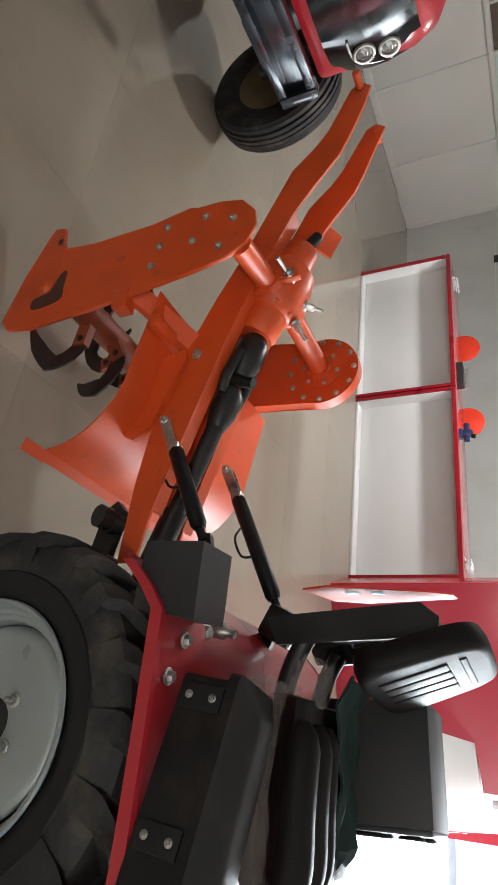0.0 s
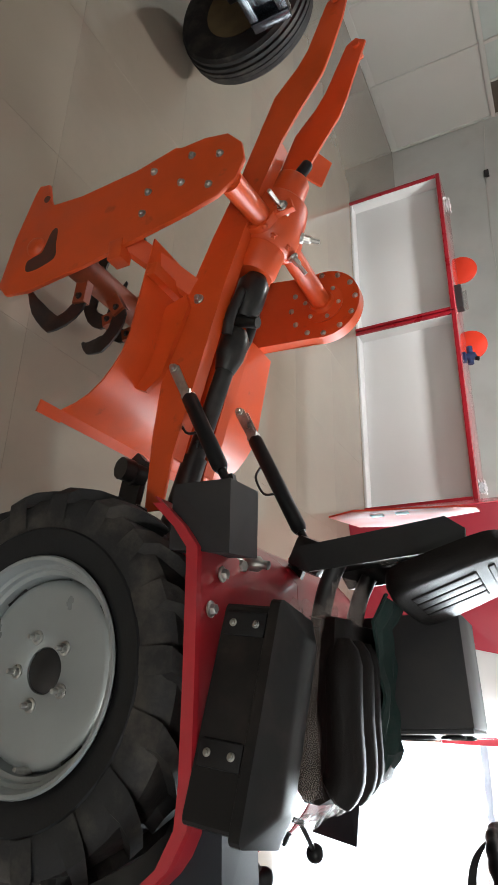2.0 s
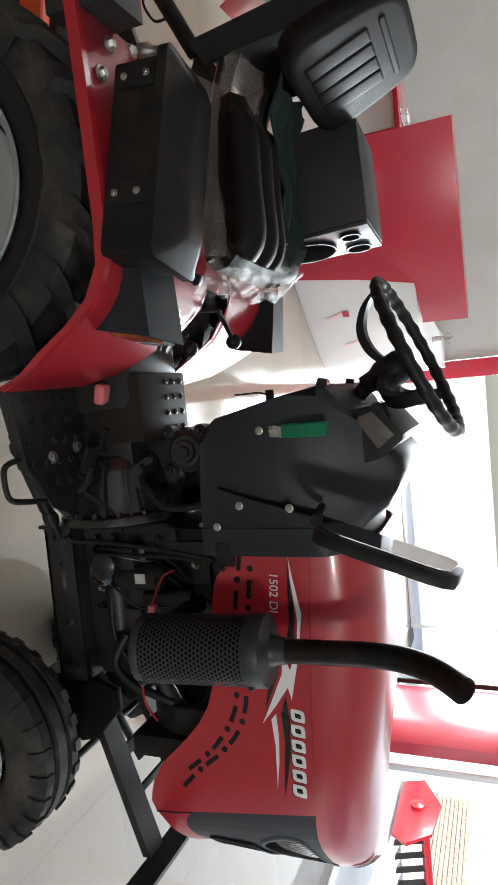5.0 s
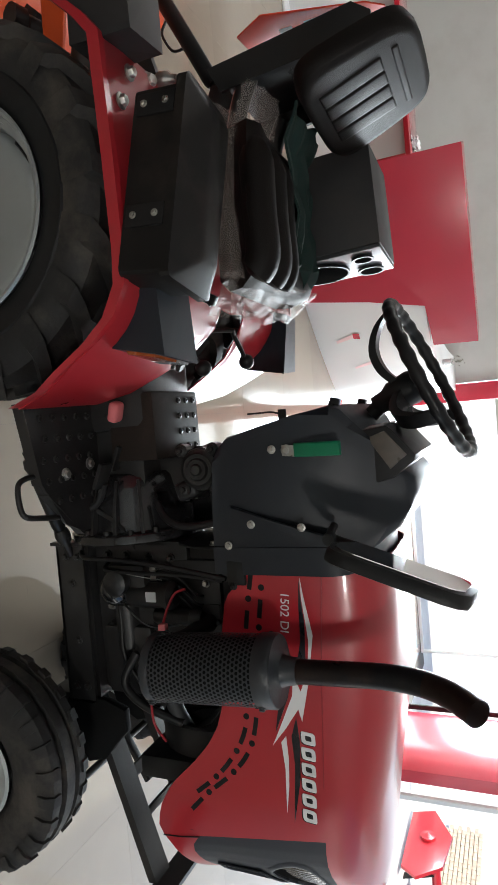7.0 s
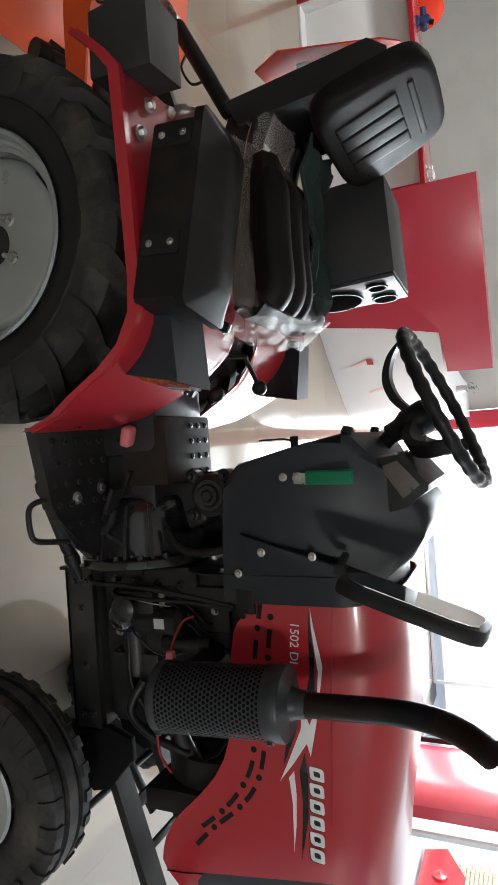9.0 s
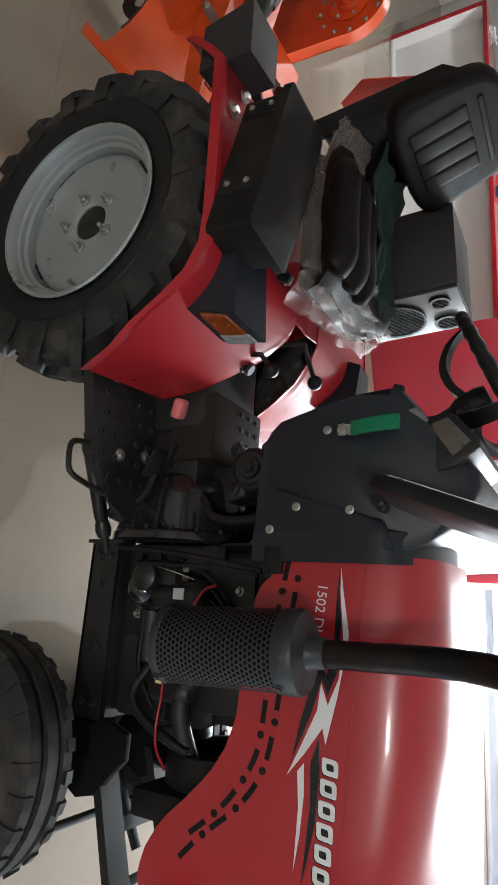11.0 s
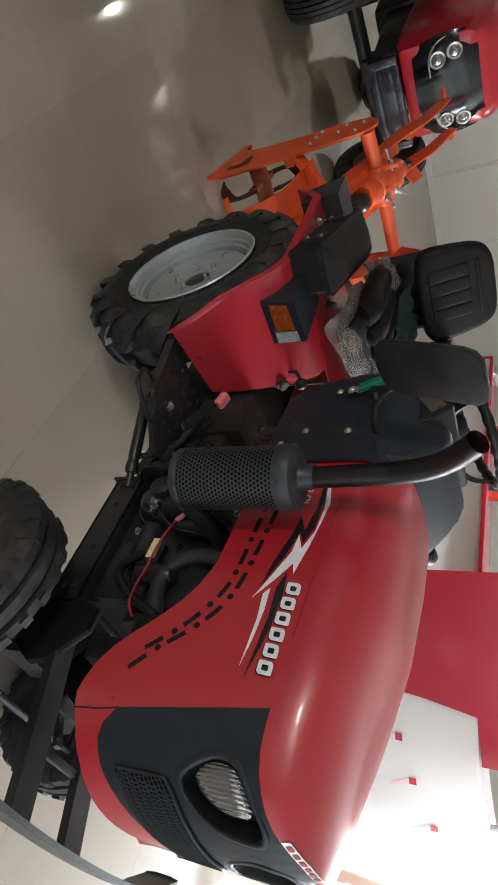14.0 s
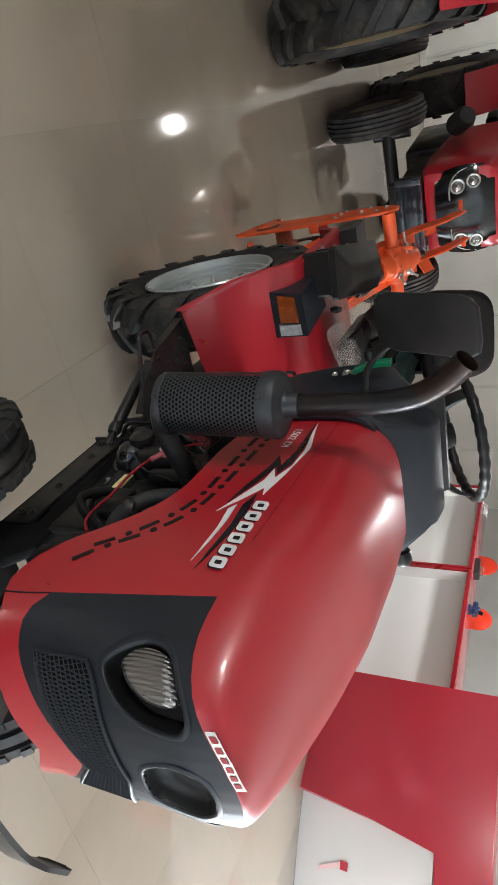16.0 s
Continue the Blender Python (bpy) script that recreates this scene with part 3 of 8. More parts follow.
# hollows in the nose, as outlines across and up: two slanting eyes and the middle scoop
EYE_SHAPE = [(-0.166, 0.946), (-0.184, 1.0), (-0.181, 1.055), (-0.160, 1.088), (-0.128, 1.116), (-0.107, 1.106), (-0.106, 1.06), (-0.117, 1.012), (-0.138, 0.972)]
SCOOP_SHAPE = [(-0.036, 1.036), (-0.054, 1.080), (-0.052, 1.122), (-0.034, 1.148), (0.0, 1.156), (0.034, 1.148), (0.052, 1.122), (0.054, 1.080), (0.036, 1.036), (0.0, 1.028)]
HOLLOWS = [closed_curve(EYE_SHAPE), closed_curve([(-y, z) for y, z in EYE_SHAPE][::-1]), closed_curve(SCOOP_SHAPE)]


def inside(y, z, poly):
    hit = False
    for (y0, z0), (y1, z1) in zip(poly, poly[1:] + poly[:1]):
        if (z0 > z) != (z1 > z) and y < y0 + (y1 - y0) * (z - z0) / (z1 - z0):
            hit = not hit
    return hit


def nose_top(dy):
    return float(np.interp(abs(dy), [0, 0.03, 0.075, 0.105, 0.145, 0.175, 0.195, 0.215, 0.23], [1.196, 1.193, 1.176, 1.157, 1.125, 1.105, 1.099, 1.108, 1.112]))


def nose_base(dy):
    return float(np.interp(abs(dy), [0, 0.045, 0.115, 0.165, 0.19, 0.203, 0.212, 0.23], [0.900, 0.868, 0.803, 0.762, 0.747, 0.754, 0.785, 0.80]))


def nose_low(dy):
    return float(np.interp(abs(dy), [0, 0.03, 0.09, 0.165, 0.20, 0.213, 0.23], [0.800, 0.788, 0.756, 0.715, 0.688, 0.668, 0.66]))


def bonnet_plan(n_side=24, n_front=32):
    """Plan outline from the rear of the right side round the nose to the rear of the left side."""
    out = []
    for k in range(n_side):
        out.append((0.94 + (1.5 - 0.94) * k / n_side, -BW))
    for k in range(n_front + 1):
        a = -math.pi / 2 + math.pi * k / n_front
        ca, sa = math.cos(a), math.sin(a)
        e = 2 / BP
        out.append((1.5 + BA * abs(ca) ** e, BW * math.copysign(abs(sa) ** e, sa)))
    for k in range(n_side):
        out.append((1.5 - (1.5 - 0.94) * (k + 1) / n_side, BW))
    return out


def slant(x, z):
    t = max(0, min(1, (x - 1.25) / 0.33))
    u = max(0, min(1, (x - 1.58) / 0.20))
    return -0.17 * (max(z, 0.70) - 0.764) * t * t * (3 - 2 * t) + 0.19 * (min(max(z, 0.80), 1.12) - 0.80) * u * u * (3 - 2 * u)


def bonnet_top(x):
    return float(np.interp(x, [0.9, 1.1, 1.3, 1.5, 1.62, 1.8], [1.285, 1.288, 1.278, 1.255, 1.236, 1.206]))


def bonnet():
    plan = bonnet_plan()
    side_z0, side_z1 = 0.762, 1.112
    front = lambda x: x > 1.605

    def low_at(x, y):
        return nose_low(y) if front(x) else bonnet_low(x)

    def base(x, y):
        return nose_base(y) if front(x) else max(side_z0, bonnet_low(x) + 0.01)

    def crown(x, y):
        return nose_top(y) if front(x) else side_z1

    rows = []
    for lv in (0.0, 0.5, 1.0):
        rows.append([Vector((x, YC + y, low_at(x, y) + (base(x, y) - low_at(x, y)) * lv)) for x, y in plan])
    for k in range(1, 7):
        rows.append([Vector((x, YC + y, base(x, y) + (crown(x, y) - base(x, y)) * k / 6)) for x, y in plan])
    first_top = len(rows) - 1
    top_n = 14
    for k in range(1, top_n):
        a = math.pi / 2 * k / (top_n - 1)
        last = k == top_n - 1
        sh, up = (0.0 if last else math.cos(a) ** 0.5), math.sin(a) ** 0.85
        r = []
        for x, y in plan:
            xx = x if x < 1.5 else 1.5 + (x - 1.5) * (0.3 if last else 0.3 + 0.7 * math.cos(a) ** 0.45)
            z1 = crown(x, y)
            r.append(Vector((xx, YC + y * sh, z1 + (bonnet_top(xx) - z1) * up)))
        rows.append(r)
    for r in rows:
        for p in r:
            p.x += slant(p.x, p.z)
    ns = 24
    g0, g1 = ns + 4, len(plan) - ns - 5     # columns of the dark nose
    hood, low, grille = bmesh.new(), bmesh.new(), bmesh.new()
    stores = {id(hood): {}, id(low): {}, id(grille): {}}

    def put(bm, i, j):
        st = stores[id(bm)]
        if (i, j) not in st:
            st[i, j] = bm.verts.new(rows[i][j])
        return st[i, j]

    for i in range(len(rows) - 1):
        for j in range(len(plan) - 1):
            bm = grille if (2 <= i < first_top and g0 <= j < g1) else (low if i < 2 and g0 <= j < g1 else hood)
            try:
                bm.faces.new([put(bm, i, j), put(bm, i, j + 1), put(bm, i + 1, j + 1), put(bm, i + 1, j)])
            except ValueError:
                pass
    bmesh.ops.subdivide_edges(grille, edges=list(grille.edges), cuts=5, use_grid_fill=True, smooth=0.3)
    gone = [f for f in grille.faces if any(inside(f.calc_center_median().y - YC, f.calc_center_median().z, h) for h in HOLLOWS)]
    bmesh.ops.delete(grille, geom=gone, context="FACES")
    for bm in (hood, low, grille):
        bmesh.ops.remove_doubles(bm, verts=bm.verts, dist=1e-5)
        bmesh.ops.recalc_face_normals(bm, faces=bm.faces)
        bmesh.ops.solidify(bm, geom=list(bm.faces), thickness=0.004)
    h = part("bonnet", hood, RED, tractor, "glossy dark red painted bonnet", 30)
    part("nose_lip", low, RED, h, "red lower lip", 30)
    g = part("nose_panel", grille, PLASTIC, tractor, "dark grey moulded nose panel", 30)
    # dark seam where the lip meets the flank
    for j, s in ((g0, -1), (g1, 1)):
        bm = bmesh.new()
        add_tube(bm, [rows[i][j] + Vector((0.002, s * 0.0012, 0)) for i in (0, 1, 2)], 0.0016, 6)
        part("seam", bm, BLACK, h, "dark panel gap")
    return h, g


BONNET, NOSE = bonnet()


def nose_x(y, z):
    dy = min(abs(y - YC) / BW, 0.999)
    x = 1.5 + BA * (1 - dy ** BP) ** (1 / BP)
    return x + slant(x, z)


def on_nose(dy, z, d):
    """A point d off the nose's skin, dy from the middle."""
    y, e = YC + dy, 0.002
    n = Vector((1.0, -(nose_x(y + e, z) - nose_x(y - e, z)) / (2 * e), -(nose_x(y, z + e) - nose_x(y, z - e)) / (2 * e))).normalized()
    return Vector((nose_x(y, z), y, z)) + n * d


def shell(rings):
    bm = bmesh.new()
    vs = [[bm.verts.new(p) for p in r] for r in rings]
    n = len(vs[0])
    for a, b in zip(vs, vs[1:]):
        for k in range(n):
            bm.faces.new((a[k], a[(k + 1) % n], b[(k + 1) % n], b[k]))
    return bm


def scaled(poly, f, shift=(0, 0)):
    cy, cz = sum(p[0] for p in poly) / len(poly), sum(p[1] for p in poly) / len(poly)
    return [(cy + (y - cy) * f + shift[0], cz + (z - cz) * f + shift[1]) for y, z in poly]


def grille_low(dy):
    return 0.797 + 0.118 * (1 - min(1, abs(dy) / 0.166)) ** 1.05


def grille_high(dy):
    return 0.892 + 0.108 * (1 - min(1, abs(dy) / 0.168)) ** 0.45


def nose_details():
    # moulded hollows: a soft flange, then a deep black bowl
    for poly in HOLLOWS:
        cy = sum(p[0] for p in poly) / len(poly)
        s = 0 if abs(cy) < 0.01 else math.copysign(1, cy)
        rim = part("hollow_rim", shell([[on_nose(y, z, d) for y, z in scaled(poly, f)] for f, d in ((1.13, 0.0004), (1.07, 0.0016), (1.02, 0.0020), (0.985, 0.0008), (0.955, -0.005))]), PLASTIC, NOSE, "", 60)
        depth = 0.045 if s else 0.03
        part("hollow_bowl", shell([[on_nose(y, z, -depth * d) for y, z in scaled(poly, f)] for f, d in ((0.965, 0.05), (0.93, 0.6), (0.84, 0.95), (0.4, 1.0), (0.02, 1.0))]), BLACK, rim, "deep black moulded hollow", 60)
        if not s:
            continue
        lens = closed_curve([(s * y, z) for y, z in ((0.168, 0.972), (0.181, 1.0), (0.178, 1.052), (0.161, 1.080), (0.140, 1.092), (0.132, 1.07), (0.136, 1.03), (0.150, 0.992))])
        glass = part("headlamp_lens", shell([[on_nose(y, z, d) for y, z in scaled(lens, f)] for f, d in ((1.0, -0.020), (0.97, -0.010), (0.75, -0.0055), (0.4, -0.004), (0.02, -0.0035))]), LENS, rim, "ribbed clear headlamp lens", 60)
    # silver badge strip along the front edge of the hood, with plain dark blocks
    bm = bmesh.new()
    add_sheet(bm, [[on_nose(-0.118 + 0.085 * k / 12, nose_top(-0.118 + 0.085 * k / 12) + dz, 0.0022 - 0.06 * dz) for k in range(13)] for dz in (0.003, 0.010, 0.019)], 0.001)
    badge = part("badge_strip", bm, STEEL, BONNET, "silver white badge strip", 40)
    for k in range(6):
        y0 = -0.113 + 0.0132 * k
        bm = bmesh.new()
        add_sheet(bm, [[on_nose(y, nose_top(y) + dz, 0.0036 - 0.06 * dz) for y in (y0, y0 + 0.004, y0 + 0.008)] for dz in (0.006, 0.011, 0.016)], 0.0006)
        part("badge_block", bm, DARK_RED, badge, "dark red block", 40)
    # mesh grille in an arched frame
    hw = 0.163
    ys = [-hw + 2 * hw * k / 24 for k in range(25)]
    bm = bmesh.new()
    add_tube(bm, [on_nose(y, grille_low(y), 0.003) for y in ys] + [on_nose(y, grille_high(y), 0.003) for y in ys[::-1]], 0.0036, 8, closed=True)
    fr = part("grille_frame", bm, PLASTIC, NOSE)
    bm = bmesh.new()
    add_sheet(bm, [[on_nose(y, grille_low(y) + (grille_high(y) - grille_low(y)) * t, 0.001) for y in ys] for t in (0.0, 0.25, 0.5, 0.75, 1.0)], 0.002)
    part("grille_backing", bm, DEEP_BLACK, fr)
    bm = bmesh.new()
    net = lambda f, t: on_nose(hw * max(-1, min(1, f)), grille_low(hw * f) + (grille_high(hw * f) - grille_low(hw * f)) * t, 0.004)
    for i in range(12):
        add_tube(bm, [net(2 * k / 24 - 1, (i + 0.5) / 12) for k in range(25)], 0.0013, 4)
    for k in range(64):
        f = (k + 0.5) / 64 * 2 - 1
        for d in (-1, 1):
            run = [net(f + d * 0.10 * t, t) for t in (0.02, 0.35, 0.65, 0.98) if abs(f + d * 0.10 * t) < 1]
            if len(run) > 1:
                add_tube(bm, run, 0.0012, 4)
    part("grille_mesh", bm, MESH_GREY, fr, "grey wire mesh")


# near-black, no sheen: puts the shade inside guard holes and grille openings into colour
DEEP_BLACK = material("matte_deep_black", (0.008, 0.008, 0.008), 0.9, vary=0.2, spec=0.1)
MESH_GREY = material("grey_moulded_mesh", (0.040, 0.042, 0.046), 0.7, vary=0.1, spec=0.0)
LENS = bpy.data.materials.new("headlamp_glass")
LENS.use_nodes = True
_b = LENS.node_tree.nodes["Principled BSDF"]
_b.inputs["Base Color"].default_value = (0.22, 0.21, 0.20, 1)
_b.inputs["Roughness"].default_value = 0.12
_b.inputs["Metallic"].default_value = 0.75
_w = LENS.node_tree.nodes.new("ShaderNodeTexWave")
_w.inputs["Scale"].default_value = 45
_c = LENS.node_tree.nodes.new("ShaderNodeTexCoord")
LENS.node_tree.links.new(_c.outputs["Object"], _w.inputs["Vector"])
_p = LENS.node_tree.nodes.new("ShaderNodeBump")
_p.inputs["Strength"].default_value = 0.5
_p.inputs["Distance"].default_value = 0.003
LENS.node_tree.links.new(_w.outputs[0], _p.inputs["Height"])
LENS.node_tree.links.new(_p.outputs[0], _b.inputs["Normal"])
nose_details()


# markings on the bonnet side; x and z are the places on the flat flank
SIDE = YC - BW


def flank_shape(name, pts, mat, lift=0.0015, label=""):
    bm = bmesh.new()
    add_prism(bm, [(x, SIDE - lift, z) for x, z in pts], (0, 0.0012, 0))
    return part(name, bm, mat, BONNET, label, 0)


def dash_slot(x0, z0, x1, z1, w=0.0055):
    a, b = Vector((x0, 0, z0)), Vector((x1, 0, z1))
    d = (b - a).normalized()
    n = Vector((-d.z, 0, d.x)) * w
    pts = [a + n, b + n, b - n, a - n]
    flank_shape("vent_slot", [(p.x, p.z) for p in pts], BLACK, 0.0012)


def dot_hole(x, z, r=0.0075):
    flank_shape("vent_hole", [(x + r * math.cos(2 * math.pi * k / 14), z + r * math.sin(2 * math.pi * k / 14)) for k in range(14)], BLACK, 0.0012)


# two rows of dashes and dots that follow the curve of the lower edge
ROW_A = smooth_path([(0.953, 0, 0.984), (1.10, 0, 0.958), (1.29, 0, 0.942), (1.355, 0, 0.925), (1.42, 0, 0.882), (1.47, 0, 0.832), (1.515, 0, 0.775)], 10)
ROW_B = smooth_path([(0.975, 0, 1.008), (1.10, 0, 0.99), (1.30, 0, 0.966), (1.385, 0, 0.938), (1.445, 0, 0.888), (1.50, 0, 0.822), (1.55, 0, 0.772)], 10)


def along(path, s):
    d = 0
    for a, b in zip(path, path[1:]):
        l = (b - a).length
        if d + l >= s:
            return a + (b - a) * ((s - d) / l)
        d += l
    return path[-1]


for row, first in ((ROW_A, 0.0), (ROW_B, -0.05)):
    total = sum((b - a).length for a, b in zip(row, row[1:]))
    s = first
    while s < total - 0.03:
        if s >= -0.001:
            a, m, b = along(row, s), along(row, s + 0.022), along(row, min(total, s + 0.044))
            dash_slot(a.x, a.z, m.x, m.z)
            dash_slot(m.x, m.z, b.x, b.z)
        c = along(row, min(total, s + 0.066))
        if s + 0.066 < total and s + 0.066 > 0:
            dot_hole(c.x, c.z)
        s += 0.094

flank_shape("stripe_white", [(0.966, 1.100), (1.012, 1.106), (1.094, 1.120), (1.147, 1.111), (1.213, 1.099), (1.295, 1.079), (1.267, 1.072), (1.314, 1.039), (1.360, 1.002), (1.311, 1.026), (1.237, 1.060), (1.187, 1.066), (1.226, 1.081), (1.175, 1.102), (1.106, 1.109), (1.011, 1.100)], DECAL_WHITE, 0.0016, "white vinyl lightning stripe")
flank_shape("stripe_black", [(0.964, 1.097), (1.011, 1.098), (1.069, 1.103), (1.165, 1.098), (1.209, 1.080), (1.180, 1.067), (1.248, 1.047), (1.328, 1.012), (1.266, 1.024), (1.183, 1.049), (1.129, 1.057), (1.174, 1.076), (1.107, 1.090), (1.033, 1.092)], DECAL_BLACK, 0.0012, "black vinyl lightning stripe")
flank_shape("stripe_white", [(1.349, 1.024), (1.333, 1.037), (1.388, 1.039), (1.454, 1.034), (1.516, 1.024), (1.410, 1.029)], DECAL_WHITE, 0.0016, "white vinyl stripe")
flank_shape("stripe_black", [(1.287, 1.065), (1.343, 1.069), (1.427, 1.064), (1.504, 1.048), (1.538, 1.040), (1.401, 1.053), (1.332, 1.050)], DECAL_BLACK, 0.0012, "black vinyl stripe")
# maker's name as six plain blocks
for k in range(6):
    x0 = 1.318 + 0.0362 * k
    zc = 1.090 - 0.0022 * k
    w, h, sl = 0.0145, 0.0165, 0.004
    outline = [(x0 + w + 0.0145 * math.copysign(abs(math.cos(a)) ** 0.4, math.cos(a)) + sl * math.sin(a), zc + h * math.copysign(abs(math.sin(a)) ** 0.4, math.sin(a))) for a in (2 * math.pi * i / 24 for i in range(24))]
    flank_shape("name_shadow", [(x + 0.002, z - 0.0025) for x, z in outline], DECAL_BLACK, 0.0012)
    bm = bmesh.new()
    o = [Vector((x, SIDE - 0.0019, z)) for x, z in outline]
    cx, cz = sum(p.x for p in o) / 24, sum(p.z for p in o) / 24
    i_ = [Vector((cx + (p.x - cx) * 0.42, p.y, cz + (p.z - cz) * 0.45)) for p in o]
    add_loft(bm, [[a_, b_, b_ + Vector((0, 0.001, 0)), a_ + Vector((0, 0.001, 0))] for a_, b_ in zip(o + o[:1], i_ + i_[:1])], caps=False)
    part("name_block", bm, DECAL_WHITE, BONNET, "white block of a painted name", 0)


def lettering(name, text, m, size, mat, parent, extrude=0.0004):
    cu = bpy.data.curves.new(name, "FONT")
    cu.body, cu.size, cu.extrude = text, size, extrude
    tmp = new("tmp", cu)
    bpy.context.view_layer.update()
    me = bpy.data.meshes.new_from_object(tmp.evaluated_get(bpy.context.evaluated_depsgraph_get()))
    bpy.data.objects.remove(tmp)
    me.name = name
    me.materials.clear()
    me.materials.append(mat)
    ob = new(name, me)
    ob.matrix_world = m
    ob.parent = parent
    ob.matrix_parent_inverse = parent.matrix_world.inverted()
    return ob


lettering("model_number", "1502 DI", pose(0.998, SIDE - 0.0015, 1.053, 90, 5, 0), 0.029, DECAL_WHITE, BONNET)
# seam along the bonnet's shoulder
bm = bmesh.new()
add_tube(bm, [(0.945, SIDE - 0.0002, 1.152), (1.187, SIDE - 0.0004, 1.132), (1.443, SIDE - 0.0002, 1.117)], 0.0012, 6)
part("bonnet_seam", bm, DARK_RED, BONNET)
bm = bmesh.new()
add_tube(bm, [(1.0 + 0.61, SIDE + 0.012, 0.70), (1.612, SIDE + 0.012, 0.764)], 0.0015, 6)
part("bonnet_seam", bm, BLACK, BONNET)


# exhaust: a drum inside a perforated heat guard, with a bent stack
PIPE_END = material("browned_pipe", (0.045, 0.026, 0.021), 0.36, metal=0.4, vary=0.3, scale=14, dirt=(0.012, 0.011, 0.012), dirt_amount=0.7, dirt_scale=9)
PIPE = material("scorched_pipe", (0.020, 0.021, 0.024), 0.32, metal=0.4, vary=0.2, dirt=(0.10, 0.055, 0.04), dirt_amount=0.6, dirt_scale=5)


def exhaust():
    ax0, ax1 = Vector((1.134, 0.022, 0.795)), Vector((1.126, 0.034, 1.075))
    d = (ax1 - ax0).normalized()
    # drum coloured near-black so the guard's holes look like shaded depth
    bm = bmesh.new()
    add_lathe(bm, [(0.0, 0.004), (0.060, 0.004), (0.064, 0.012), (0.064, 0.268), (0.0, 0.268)], ax0, d, 40)
    body = part("silencer", bm, DEEP_BLACK, tractor, "dark silencer drum")
    # guard: round holes left open in a rolled sheet
    u, w = frame_of(d)
    R, cols, rws = 0.0735, 44, 27
    bm = bmesh.new()

    def at(a, h, r=R):
        return ax0 + d * h + r * (math.cos(a) * u + math.sin(a) * w)

    pa, ph = 2 * math.pi / cols, 0.236 / rws
    for i in range(rws):
        for j in range(cols):
            off = 0.5 * (i % 2)
            a0, h0 = (j + off) * pa, 0.018 + i * ph
            ca, ch = a0 + pa / 2, h0 + ph / 2
            sq, ho = [], []
            for k in range(8):
                t = 2 * math.pi * k / 8
                fx, fy = round(math.cos(t) * 1.2), round(math.sin(t) * 1.2)
                sq.append(bm.verts.new(at(ca + fx * pa / 2, ch + fy * ph / 2)))
                ho.append(bm.verts.new(at(ca + math.cos(t) * pa * 0.36, ch + math.sin(t) * ph * 0.40)))
            for k in range(8):
                bm.faces.new((sq[k], sq[(k + 1) % 8], ho[(k + 1) % 8], ho[k]))
    bmesh.ops.remove_doubles(bm, verts=bm.verts, dist=1e-5)
    g = part("heat_guard", bm, MUFFLER, body, "perforated dark grey heat guard", 60)
    bm = bmesh.new()
    add_lathe(bm, [(0.066, 0.0), (0.0735, 0.0), (0.0745, 0.003), (0.0745, 0.017), (0.0735, 0.019), (0.068, 0.019)], ax0, d, 48, closed=True)
    part("guard_band", bm, MUFFLER, g)
    bm = bmesh.new()
    add_lathe(bm, [(0.0, 0.252), (0.0745, 0.252), (0.0755, 0.256), (0.0755, 0.286), (0.072, 0.291), (0.040, 0.295), (0.033, 0.299), (0.029, 0.310), (0.0265, 0.330), (0.0, 0.330)], ax0, d, 48)
    part("silencer_cap", bm, MUFFLER, body)
    for a in (0.9, 4.0):
        for hh in (0.01, 0.262):
            bm = bmesh.new()
            p = at(a, hh, 0.0755)
            add_bolt(bm, p, (p - (ax0 + d * hh)), 0.006, 0.005)
            part("bolt", bm, MUFFLER, g)
    bm = bmesh.new()
    pts = smooth_path([(1.126, 0.036, 1.09), (1.123, 0.036, 1.2), (1.120, 0.034, 1.30), (1.121, 0.020, 1.372), (1.125, -0.012, 1.428), (1.132, -0.055, 1.472)], 6)
    cut = len(pts) - 12
    add_tube(bm, pts[:cut + 1], 0.0245, 28, caps=False)
    bmesh.ops.solidify(bm, geom=list(bm.faces), thickness=0.0025)
    stack = part("stack_pipe", bm, PIPE, body, "bent dark exhaust stack with a sheen")
    bm = bmesh.new()
    add_tube(bm, pts[cut:], 0.0246, 28, caps=False)
    bmesh.ops.solidify(bm, geom=list(bm.faces), thickness=0.0025)
    part("stack_end", bm, PIPE_END, stack, "heat-browned open end")


exhaust()


# instrument console
WINDOW_BROWN = material("smoked_window", (0.075, 0.06, 0.048), 0.32, vary=0.25, scale=25, coat=0.3)


